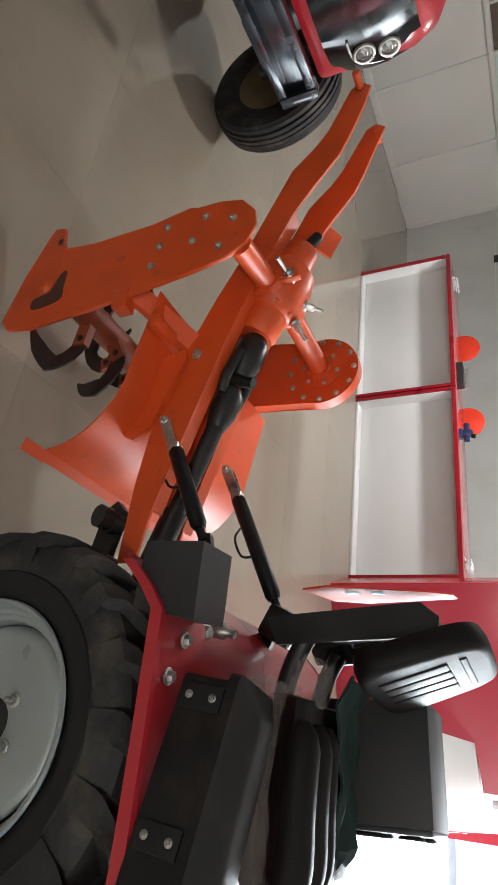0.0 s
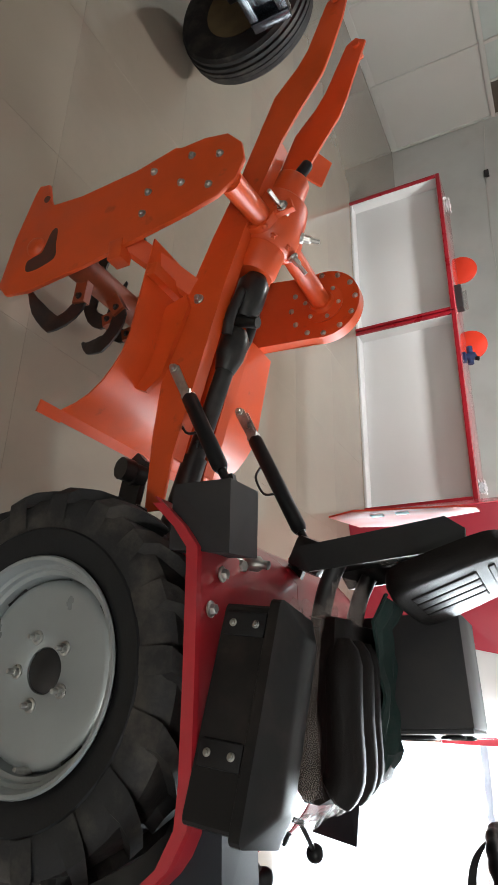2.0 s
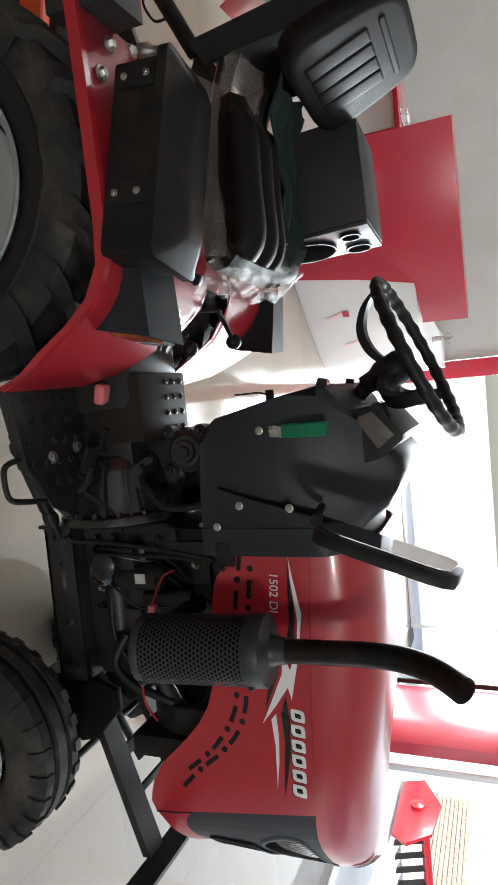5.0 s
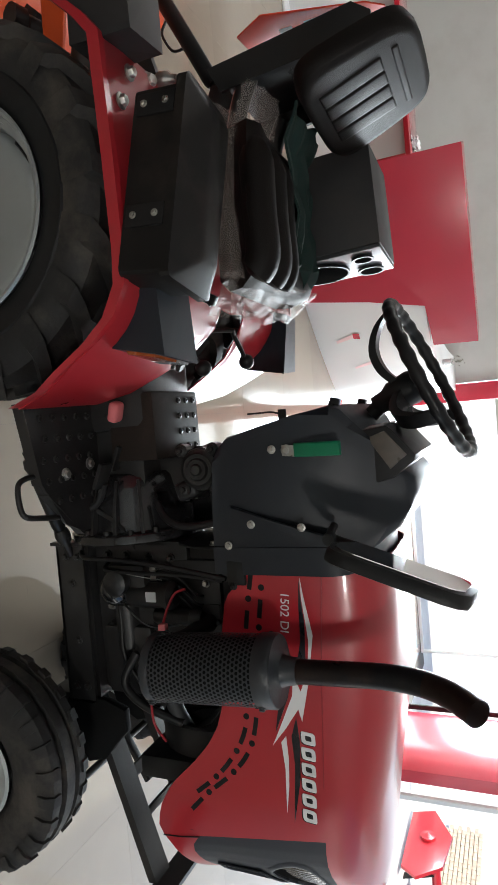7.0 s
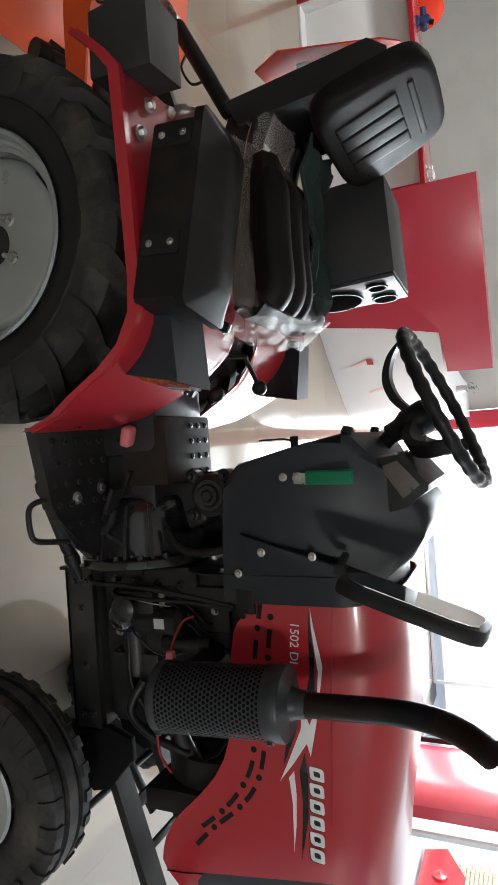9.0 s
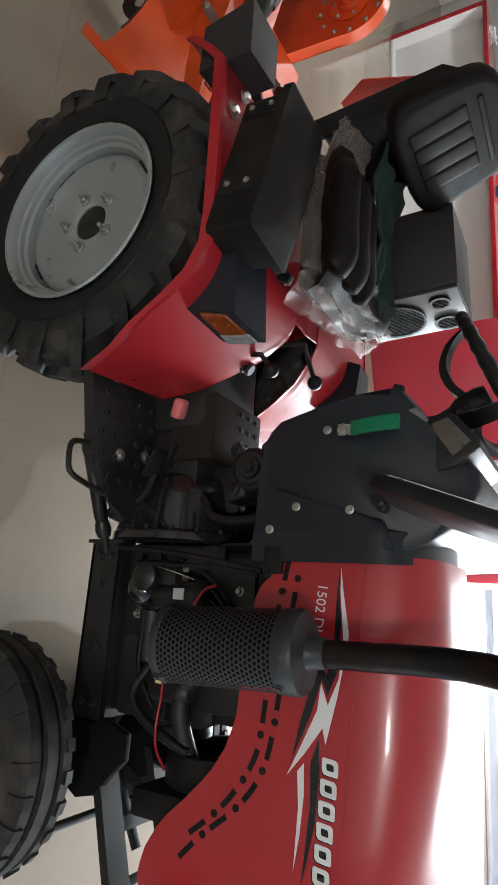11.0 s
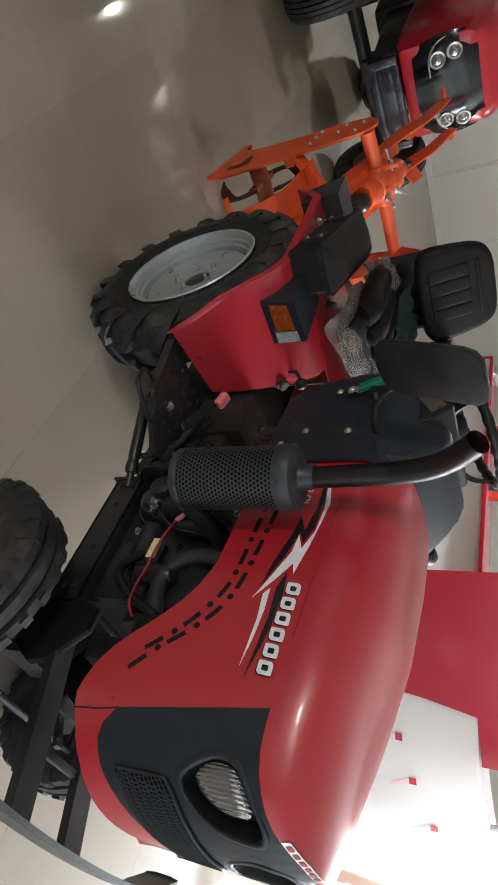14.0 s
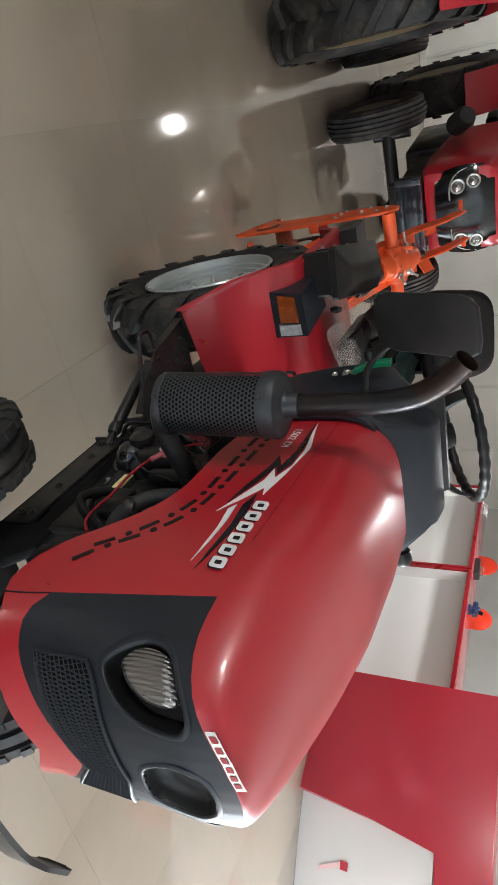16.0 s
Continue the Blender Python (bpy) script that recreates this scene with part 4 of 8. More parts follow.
def console():
    y0, y1 = 0.152, 0.618
    side = [(0.70, 0.912), (0.668, 0.920), (0.643, 0.946), (0.623, 1.039), (0.604, 1.12), (0.589, 1.198), (0.596, 1.220), (0.63, 1.248), (0.70, 1.272), (0.735, 1.335), (0.760, 1.356), (0.79, 1.358), (0.825, 1.343), (0.868, 1.318), (0.91, 1.262), (0.948, 1.20), (0.954, 0.95), (0.937, 0.890), (0.82, 0.902)]
    bm = bmesh.new()
    add_prism(bm, [(x, y0, z) for x, z in side], (0, y1 - y0, 0), 0.022)
    for v in bm.verts:
        v.co.y = YC + (v.co.y - YC) * (1 - 2.3 * max(0, v.co.z - 1.19))
    d = part("console", bm, PLASTIC, tractor, "dark grey moulded instrument console")
    # raised rim where the console meets the bonnet
    bm = bmesh.new()
    prof = [(0.93, y0 - 0.006, 0.90), (0.93, y0 - 0.010, 1.10), (0.93, y0 - 0.002, 1.20), (0.925, y0 + 0.06, 1.245), (0.92, y0 + 0.15, 1.268), (0.92, YC, 1.274), (0.92, y1 - 0.15, 1.268), (0.925, y1 - 0.06, 1.245), (0.93, y1 + 0.002, 1.20), (0.93, y1 + 0.010, 1.1), (0.93, y1 + 0.006, 0.9)]
    add_loft(bm, [[p + Vector((-0.035, 0, 0)), p + Vector((0.028, 0, 0)), p + Vector((0.028, 0, 0)) + (Vector((0.9, YC, 1.0)) - p).normalized() * 0.012, p + Vector((-0.035, 0, 0)) + (Vector((0.9, YC, 1.0)) - p).normalized() * 0.012] for p in smooth_path(prof, 4)])
    part("console_rim", bm, PLASTIC, d, "", 30)
    # crease on the flank
    bm = bmesh.new()
    add_prism(bm, [(0.80, y0 - 0.006, 0.95), (0.83, y0 - 0.006, 1.03), (0.875, y0 - 0.006, 1.19), (0.93, y0 - 0.006, 1.21), (0.93, y0 - 0.006, 0.95)], (0, 0.012, 0), 0.004)
    part("flank_panel", bm, PLASTIC, d)
    for p in ((0.677, 1.062), (0.843, 1.0), (0.851, 1.119), (0.891, 0.94)):
        bm = bmesh.new()
        add_bolt(bm, (p[0], y0 - (0.006 if p[0] > 0.8 else 0), p[1]), (0, -1, 0), 0.0065, 0.006)
        part("screw", bm, STEEL, d)
    bm = bmesh.new()
    add_lathe(bm, [(0.0, 0.0), (0.016, 0.0), (0.016, 0.03), (0.024, 0.034), (0.026, 0.044), (0.026, 0.066), (0.021, 0.074), (0.0, 0.075)], (0.872, 0.575, 1.245), (0.1, 1, 0.1), 20)
    part("mirror_mount", bm, BLACK, d, "empty black mirror mount")
    # hand lever with a green grip
    bm = bmesh.new()
    add_prism(bm, [(0.668, y0 - 0.006, 1.088), (0.692, y0 - 0.006, 1.088), (0.696, y0 - 0.012, 1.13), (0.672, y0 - 0.012, 1.13)], (0, 0.004, 0))
    add_bolt(bm, (0.68, y0 - 0.006, 1.099), (0, -1, 0), 0.0085, 0.007)
    lev = part("lever_plate", bm, STEEL, d, "zinc plated lever plate")
    bm = bmesh.new()
    add_loft(bm, [[Vector((0.6805 + e[0], y0 - o + e[1], z)) for e in ((-0.015, -0.005), (-0.012, -0.008), (0.012, -0.008), (0.015, -0.005), (0.015, 0.005), (0.012, 0.008), (-0.012, 0.008), (-0.015, 0.005))] for z, o in ((1.120, 0.010), (1.135, 0.015), (1.17, 0.027), (1.20, 0.032), (1.226, 0.033))])
    part("lever_grip", bm, GREEN, lev, "green rubber sleeve")
    # gauge hood with its side window
    hood = [(0.652, 1.235), (0.643, 1.308), (0.652, 1.320), (0.708, 1.366), (0.722, 1.364), (0.756, 1.318), (0.772, 1.265)]
    bm = bmesh.new()
    add_prism(bm, [(x, 0.20, z) for x, z in hood], (0, 0.30, 0), 0.006)
    gh = part("gauge_hood", bm, BLACK, d, "black hood over the gauge")
    bm = bmesh.new()
    add_prism(bm, [(0.668, 0.197, 1.266), (0.655, 0.197, 1.304), (0.708, 0.197, 1.348), (0.737, 0.197, 1.312)], (0, 0.006, 0), 0.002)
    part("side_window", bm, WINDOW_BROWN, gh, "brownish grey side window of the gauge")
    bm = bmesh.new()
    add_box(bm, (0.645, 0.35, 1.278), (0.006, 0.24, 0.045), pose(0, 0, 0, 0, -10, 0), 0.002)
    part("gauge_glass", bm, GLASS_GREY, gh)
    # switches and key on the rear face
    for k, (zz, yy, sx) in enumerate(((1.17, 0.30, 0.03), (1.19, 0.25, 0.024), (1.14, 0.45, 0.028), (1.19, 0.52, 0.03), (1.20, 0.20, 0.022))):
        bm = bmesh.new()
        add_box(bm, (0.592 + 0.15 * (1.2 - zz), yy, zz), (0.035, sx, 0.022), pose(0, 0, 0, 0, 15, 0), 0.004)
        part("switch", bm, BLACK if k != 1 else RED_BRIGHT, d)
    bm = bmesh.new()
    add_lathe(bm, [(0.0, 0), (0.014, 0), (0.014, 0.018), (0.0, 0.018)], (0.635, 0.33, 1.02), (-1, 0, 0.2), 16)
    add_box(bm, (0.602, 0.33, 1.03), (0.03, 0.004, 0.022), None, 0.002)
    key = part("ignition_key", bm, BLACK, d, "black key in its lock")
    bm = bmesh.new()
    add_tube(bm, smooth_path([(0.60, 0.33, 1.03), (0.592, 0.335, 1.0), (0.592, 0.335, 0.972)], 4), 0.0025, 6)
    add_box(bm, (0.592, 0.335, 0.955), (0.005, 0.012, 0.04), None, 0.002)
    part("key_fob", bm, BLACK, key)


console()


# steering
def steering():
    c = Vector((0.553, 0.408, 1.359))
    n = Vector((-0.39, -0.02, 0.92)).normalized()
    bm = bmesh.new()
    add_tube(bm, [(0.665, 0.395, 1.19), c - n * 0.10], 0.02, 16)
    add_lathe(bm, [(0.0, -0.12), (0.024, -0.12), (0.027, -0.09), (0.038, -0.07), (0.042, -0.02), (0.036, 0.0), (0.0, 0.004)], c, n, 24)
    col = part("steering_column", bm, BLACK, tractor)
    u, w = frame_of(n)
    bm = bmesh.new()
    R = 0.198
    pts, rs = [], []
    for k in range(120):
        a = 2 * math.pi * k / 120
        pts.append(c + n * 0.028 + R * (math.cos(a) * u + math.sin(a) * w))
        rs.append(0.0150 + 0.0016 * math.cos(a * 28))
    add_tube(bm, pts, rs, 12, closed=True)
    wheel = part("steering_wheel", bm, BLACK, tractor, "black steering wheel with finger grips")
    for k in range(3):
        a = 2 * math.pi * k / 3 + 2.6
        e = math.cos(a) * u + math.sin(a) * w
        t_ = n.cross(e)
        bm = bmesh.new()
        path = smooth_path([c - n * 0.045 + e * 0.02, c - n * 0.066 + e * 0.07, c - n * 0.062 + e * 0.125, c - n * 0.025 + e * 0.172, c + n * 0.026 + e * (R - 0.003)], 4)
        add_loft(bm, [[p + t_ * wd + n * 0.011, p - t_ * wd + n * 0.011, p - t_ * wd - n * 0.009, p + t_ * wd - n * 0.009] for p, wd in zip(path, np.linspace(0.024, 0.016, len(path)))])
        part("spoke", bm, BLACK, wheel, "", 50)


steering()


# right-hand mirror on its stalk
def mirror():
    bm = bmesh.new()
    cx = [(-0.10, 1.248), (-0.114, 1.262), (-0.118, 1.285), (-0.116, 1.44), (-0.108, 1.465), (-0.09, 1.48), (-0.02, 1.486), (0.008, 1.482), (0.022, 1.462), (0.018, 1.29), (0.010, 1.268), (-0.008, 1.254), (-0.05, 1.244)]
    lean = lambda z: 0.840 + 0.36 * (z - 1.245)
    add_prism(bm, [(lean(z) + 0.10 * (y + 0.05), y, z) for y, z in cx], (0.024, -0.008, -0.008), 0.007)
    m = part("mirror_shell", bm, BLACK, tractor, "black plastic mirror shell")
    bm = bmesh.new()
    add_prism(bm, [(lean(1.37 + (z - 1.37) * 0.9) + 0.10 * 0.88 * (y + 0.05) - 0.0015, -0.05 + (y + 0.05) * 0.88, 1.37 + (z - 1.37) * 0.9) for y, z in cx], (-0.002, 0, 0))
    part("mirror_glass", bm, MIRROR, m, "silvered mirror glass", 0)
    bm = bmesh.new()
    add_tube(bm, smooth_path([(0.85, 0.155, 1.19), (0.855, 0.09, 1.20), (0.855, 0.04, 1.225), (0.86, 0.0, 1.275)], 5), 0.009, 10)
    add_lathe(bm, [(0.0, -0.012), (0.012, -0.012), (0.014, 0.0), (0.012, 0.012), (0.0, 0.012)], (0.852, 0.03, 1.215), (0, 1, 0), 16)
    part("mirror_stalk", bm, BLACK, m)


MIRROR = bpy.data.materials.new("mirror_glass")
MIRROR.use_nodes = True
_b = MIRROR.node_tree.nodes["Principled BSDF"]
_b.inputs["Base Color"].default_value = (0.9, 0.9, 0.9, 1)
_b.inputs["Metallic"].default_value, _b.inputs["Roughness"].default_value = 1.0, 0.02
mirror()


# seat
def seat():
    sc = 0.338
    bm = bmesh.new()
    rows = []
    for x, z, hw in ((-0.05, 1.045, 0.17), (-0.04, 1.085, 0.20), (0.02, 1.085, 0.215), (0.15, 1.078, 0.225), (0.24, 1.085, 0.220), (0.29, 1.07, 0.20), (0.31, 1.03, 0.17), (0.28, 1.0, 0.15), (-0.03, 1.0, 0.15)):
        rows.append([(x, sc - hw, z - 0.012), (x, sc - hw * 0.8, z + 0.006), (x, sc - hw * 0.45, z - 0.006), (x, sc, z - 0.012), (x, sc + hw * 0.45, z - 0.006), (x, sc + hw * 0.8, z + 0.006), (x, sc + hw, z - 0.012), (x, sc + hw * 0.9, z - 0.05), (x, sc - hw * 0.9, z - 0.05)])
    add_loft(bm, rows)
    bmesh.ops.subdivide_edges(bm, edges=list(bm.edges), cuts=1, use_grid_fill=True, smooth=0.6)
    base = part("seat_cushion", bm, VINYL, tractor, "black vinyl seat cushion", 60)
    for dy, rr in ((-0.185, 0.040), (-0.105, 0.040), (-0.03, 0.032)):
        bm = bmesh.new()
        add_tube(bm, smooth_path([(0.0, sc + dy, 1.083), (0.15, sc + dy, 1.078), (0.255, sc + dy, 1.078), (0.29, sc + dy, 1.05)], 5), [rr * 0.4, rr * 0.8] + [rr] * 12 + [rr * 0.7, rr * 0.3], 10)
        part("cushion_roll", bm, VINYL, base)
    # backrest, leaning back
    m = Matrix.Translation((-0.088, 0.342, 1.162)) @ pose(0, 0, 0, 0, -21, -5)
    bm = bmesh.new()
    hw0, hw1, h = 0.200, 0.158, 0.285
    n = 32
    secs = []
    for d, sc_ in ((-0.03, 0.90), (-0.026, 0.97), (-0.005, 1.0), (0.018, 0.985), (0.028, 0.94), (0.030, 0.86)):
        ring = []
        for k in range(n):
            a = 2 * math.pi * k / n
            cy, cz = math.copysign(abs(math.cos(a)) ** 0.45, math.cos(a)), math.copysign(abs(math.sin(a)) ** 0.45, math.sin(a))
            zz = h / 2 + cz * h / 2 * sc_
            hw = hw0 + (hw1 - hw0) * zz / h
            ring.append(m @ Vector((d, cy * hw * sc_, zz)))
        secs.append(ring)
    add_loft(bm, secs)
    back = part("seat_backrest", bm, VINYL, tractor, "black vinyl backrest with pressed ribs", 50)
    for k in range(4):
        bm = bmesh.new()
        zz = 0.05 + 0.0
        yy = -0.085 + 0.052 * k
        add_box(bm, (0, 0, 0), (0.014, 0.047, 0.15), None, 0.0065, 3)
        bmesh.ops.transform(bm, matrix=m @ Matrix.Translation((0.0265, yy, 0.115)), verts=bm.verts)
        part("rib", bm, VINYL, back)
    bm = bmesh.new()
    add_box(bm, (0, 0, 0), (0.012, 0.21, 0.016), None, 0.005, 3)
    bmesh.ops.transform(bm, matrix=m @ Matrix.Translation((0.0275, -0.005, 0.222)), verts=bm.verts)
    part("rib", bm, VINYL, back)
    # sprung carrier behind the seat
    bm = bmesh.new()
    for y in (0.215, 0.50):
        add_prism(bm, [(-0.155, y, 0.985), (-0.215, y, 0.955), (-0.255, y, 1.30), (-0.225, y, 1.34), (-0.185, y, 1.335)], (0, 0.012, 0))
    add_box(bm, (-0.225, 0.36, 1.12), (0.012, 0.28, 0.30), pose(0, 0, 0, 0, -7, 0))
    add_box(bm, (-0.205, 0.36, 1.315), (0.06, 0.28, 0.03), pose(0, 0, 0, 0, -7, 0), 0.004)
    car = part("seat_carrier", bm, BLACK_PAINT, tractor, "black steel seat carrier")
    for y in (0.24, 0.48):
        bm = bmesh.new()
        add_tube(bm, smooth_path([(-0.18, y, 1.05), (-0.12, y, 1.02), (-0.04, y, 1.0), (0.05, y, 0.985)], 5), 0.022, 12)
        part("seat_arm", bm, BLACK_PAINT, car)
    bm = bmesh.new()
    for k in range(9):
        add_lathe(bm, [(0.010, 0), (0.012, 0.002), (0.010, 0.004)], (-0.195 - 0.001 * k, 0.26 + 0.012 * k, 1.20), (0, 1, 0), 10)
    part("spring", bm, STEEL, car)
    bm = bmesh.new()
    add_lathe(bm, [(0.0, 0), (0.012, 0), (0.012, 0.03), (0.026, 0.036), (0.028, 0.05), (0.022, 0.06), (0.0, 0.062)], (-0.205, 0.37, 1.335), (0, 0, 1), 18)
    part("knob", bm, BLACK, car)
    bm = bmesh.new()
    add_box(bm, (0.12, 0.365, 0.965), (0.30, 0.22, 0.05), None, 0.008)
    part("seat_base", bm, BLACK_PAINT, car)


seat()

# slow-vehicle plate behind the seat
bm = bmesh.new()
add_prism(bm, [(-0.312 - 0.14 * (y - 0.385), y, z) for y, z in ((0.262, 1.02), (0.205, 1.10), (0.30, 1.315), (0.345, 1.352), (0.425, 1.352), (0.565, 1.10), (0.51, 1.02))], (0.004, 0, 0))
plate = part("warning_plate", bm, RED_BRIGHT, tractor, "bright red triangular warning plate", 0)
for zz in (1.13, 1.19):
    mesh_box("reflector", (-0.295, 0.30, zz), (0.004, 0.02, 0.03), DECAL_WHITE, plate, "white reflector patch", 0.001)


# battery box on the right fender
# black plastic with irregular brown mottling all over
BATTERY = material("brown_mottled_plastic", (0.0095, 0.0085, 0.0080), 0.48, vary=0.2, spec=0.22, bump=0.06, bump_scale=400, dirt=(0.042, 0.032, 0.026), dirt_amount=0.6, dirt_scale=5)


def battery_box():
    bm = bmesh.new()
    m = Matrix.Translation((0.150, -0.022, 0.985)) @ pose(0, 0, 0, 0, 6, -10)
    L, Wd = 0.375, 0.145
    secs = []
    for z, l, w, sh in ((-0.085, L - 0.02, Wd - 0.02, 0.0), (-0.08, L, Wd, 0.0), (0.012, L, Wd, 0.0), (0.018, L + 0.022, Wd + 0.022, 0.0), (0.038, L + 0.022, Wd + 0.022, 0.0), (0.044, L, Wd - 0.004, 0.002), (0.066, L - 0.07, Wd - 0.07, 0.012), (0.070, L - 0.09, Wd - 0.09, 0.012)):
        ring = []
        for cx, cy in ((-1, -1), (1, -1), (1, 1), (-1, 1)):
            for k in range(4):
                a = math.atan2(cy, cx) - math.pi / 4 + math.pi / 2 * k / 3
                ring.append(m @ Vector((cx * (l / 2 - 0.015) + 0.015 * math.cos(a), cy * (w / 2 - 0.015) + 0.015 * math.sin(a) + sh, z)))
        secs.append(ring)
    add_loft(bm, secs)
    box = part("battery_box", bm, BATTERY, tractor, "black plastic battery box", 25)
    for lx in (-0.147, 0.075):
        bm = bmesh.new()
        add_box(bm, (0, 0, 0), (0.045, 0.012, 0.085), None, 0.004)
        bmesh.ops.transform(bm, matrix=m @ Matrix.Translation((lx, -0.072, -0.030)), verts=bm.verts)
        st = part("strap", bm, BLACK, box)
        for dz in (-0.054, -0.006):
            bm = bmesh.new()
            p = m @ Vector((lx, -0.079, dz))
            add_bolt(bm, p, m.to_3x3() @ Vector((0, -1, 0)), 0.005, 0.005)
            part("bolt", bm, STEEL, st)
    # small tap in front of the box
    bm = bmesh.new()
    add_box(bm, (0.345, 0.06, 0.985), (0.022, 0.016, 0.035), pose(0, 0, 0, 0, 30, 0), 0.003)
    add_tube(bm, [(0.325, 0.06, 0.97), (0.36, 0.06, 0.99)], 0.006, 8)
    part("cable_plug", bm, BLACK, box)


battery_box()

# folded cloth and plastic film on the seat
cloth = thing("cloth", "dark green cloth draped over the seat", "cloth", (0.1, 0.42, 1.08))
bm = bmesh.new()
rows = []
for i in range(22):
    s = i / 21
    r = []
    for j in range(14):
        t = j / 13
        x = -0.10 + 0.39 * s + 0.03 * noise.noise((t * 4, 2.0, s))
        lo = 0.345 - 0.10 * max(0.0, 1 - s / 0.3) + 0.014 * noise.noise((s * 9, 1.0, 4.0))
        hi = 0.545 + 0.012 * noise.noise((s * 11, 3.0, 4.0))
        y = lo + (hi - lo) * t
        z = 1.106 - 0.012 * math.sin(math.pi * t) - 0.05 * max(0.0, t - 0.8) / 0.2 + 0.011 * math.sin(23 * t + 3 * s) * math.sin(math.pi * t) + 0.016 * noise.noise((x * 14, y * 14, 1.0)) - 0.10 * max(0, s - 0.86) / 0.14 * (1 if t < 0.5 else 0.4) + 0.05 * max(0, 0.15 - s) / 0.15
        r.append((x, y, z))
    rows.append(r)
add_sheet(bm, rows, 0.006)
part("cloth_sheet", bm, GREEN_CLOTH, cloth)


def film_sheet(name, corners, nu, nv, crumple, seed):
    bm = bmesh.new()
    a, b, c, d = [Vector(p) for p in corners]
    rows = []
    for i in range(nu):
        s = i / (nu - 1)
        r = []
        for j in range(nv):
            t = j / (nv - 1)
            p = (a * (1 - s) + b * s) * (1 - t) + (d * (1 - s) + c * s) * t
            k = Vector((noise.noise((s * 5 + seed, t * 5, 0)), noise.noise((s * 5, t * 5 + seed, 5)), noise.noise((s * 5, t * 5, seed + 9))))
            k2 = Vector((noise.noise((s * 13 + seed, t * 13, 0)), noise.noise((s * 13, t * 13 + seed, 5)), noise.noise((s * 13, t * 13, seed + 9))))
            r.append(p + (k + 0.25 * k2) * crumple)
        rows.append(r)
    g = [[bm.verts.new(p) for p in r] for r in rows]
    for A, B in zip(g, g[1:]):
        for k in range(len(A) - 1):
            bm.faces.new((A[k], A[k + 1], B[k + 1], B[k]))
    return bm


film = thing("plastic_wrap", "crumpled clear plastic film hanging off the seat", "plastic film", (0.35, 0.3, 1.0))
part("sheet", film_sheet("s", [(0.285, 0.10, 1.02), (0.29, 0.54, 1.06), (0.345, 0.53, 1.0), (0.37, 0.12, 0.95)], 44, 24, 0.016, 1), FILM, film, "", 50)
part("sheet", film_sheet("s", [(0.285, 0.16, 1.06), (0.275, 0.56, 1.08), (0.34, 0.55, 1.0), (0.36, 0.20, 0.97)], 40, 24, 0.015, 4), FILM, film, "", 50)
part("sheet", film_sheet("s", [(-0.08, 0.085, 1.00), (0.30, 0.075, 0.99), (0.29, 0.185, 1.055), (-0.06, 0.185, 1.065)], 44, 20, 0.013, 7), FILM, film, "", 50)
part("sheet", film_sheet("s", [(-0.13, 0.14, 1.08), (-0.12, 0.27, 1.11), (-0.03, 0.26, 1.09), (-0.05, 0.13, 1.05)], 22, 20, 0.010, 11), FILM, film, "", 50)
part("sheet", film_sheet("s", [(-0.20, 0.24, 1.21), (-0.19, 0.34, 1.23), (-0.16, 0.34, 1.16), (-0.17, 0.25, 1.14)], 20, 20, 0.010, 15), FILM, film, "", 50)


# loudspeaker box set on the left fender
SPEAKER_FRONT = material("speaker_front", (0.045, 0.045, 0.048), 0.4, metal=0.2, vary=0.1)


def speaker():
    b = thing("speaker_box", "black carton-like speaker box with a silver front", "speaker", (0.07, 0.6, 1.1))
    m = Matrix.Translation((0.055, 0.632, 1.12)) @ pose(0, 0, 0, 0, -3, -4)
    bm = bmesh.new()
    add_box(bm, (0, 0, 0), (0.27, 0.22, 0.29), None, 0.003)
    bmesh.ops.transform(bm, matrix=m, verts=bm.verts)
    part("case", bm, CARD, b, "dark grey case with scuffed edges")
    bm = bmesh.new()
    add_box(bm, (0, 0, 0), (0.012, 0.215, 0.285), None, 0.004)
    bmesh.ops.transform(bm, matrix=m @ Matrix.Translation((0.141, 0, 0)), verts=bm.verts)
    f = part("front", bm, SPEAKER_FRONT, b, "silver grey front panel")
    for cy, cz, r in ((0.0, -0.05, 0.078), (0.055, 0.085, 0.032), (-0.055, 0.085, 0.024)):
        c = m @ Vector((0.148, cy, cz))
        ax = m.to_3x3() @ Vector((1, 0, 0))
        bm = bmesh.new()
        add_lathe(bm, [(r, 0), (r + 0.006, 0.004), (r + 0.006, 0.008), (r - 0.002, 0.008), (r - 0.004, 0.002)], c, ax, 32, closed=True)
        ring = part("speaker_ring", bm, BLACK, f)
        bm = bmesh.new()
        add_lathe(bm, [(0.0, 0.003), (r - 0.002, 0.001)], c, ax, 32)
        u, w = frame_of(ax)
        k = -r
        while k < r:
            hw = math.sqrt(max(0, r * r - k * k))
            add_tube(bm, [c + ax * 0.006 + u * k - w * hw, c + ax * 0.008 + u * k + w * hw], 0.0016, 5)
            k += 0.008
        part("speaker_grille", bm, BLACK, ring, "black barred grille")
    # bracket that carries it
    bm = bmesh.new()
    add_box(bm, (0.05, 0.632, 0.964), (0.24, 0.18, 0.012), None, 0.002)
    add_box(bm, (0.05, 0.632, 0.912), (0.14, 0.10, 0.096), None, 0.002)
    part("bracket", bm, BLACK_PAINT, b)
    return b


speaker()


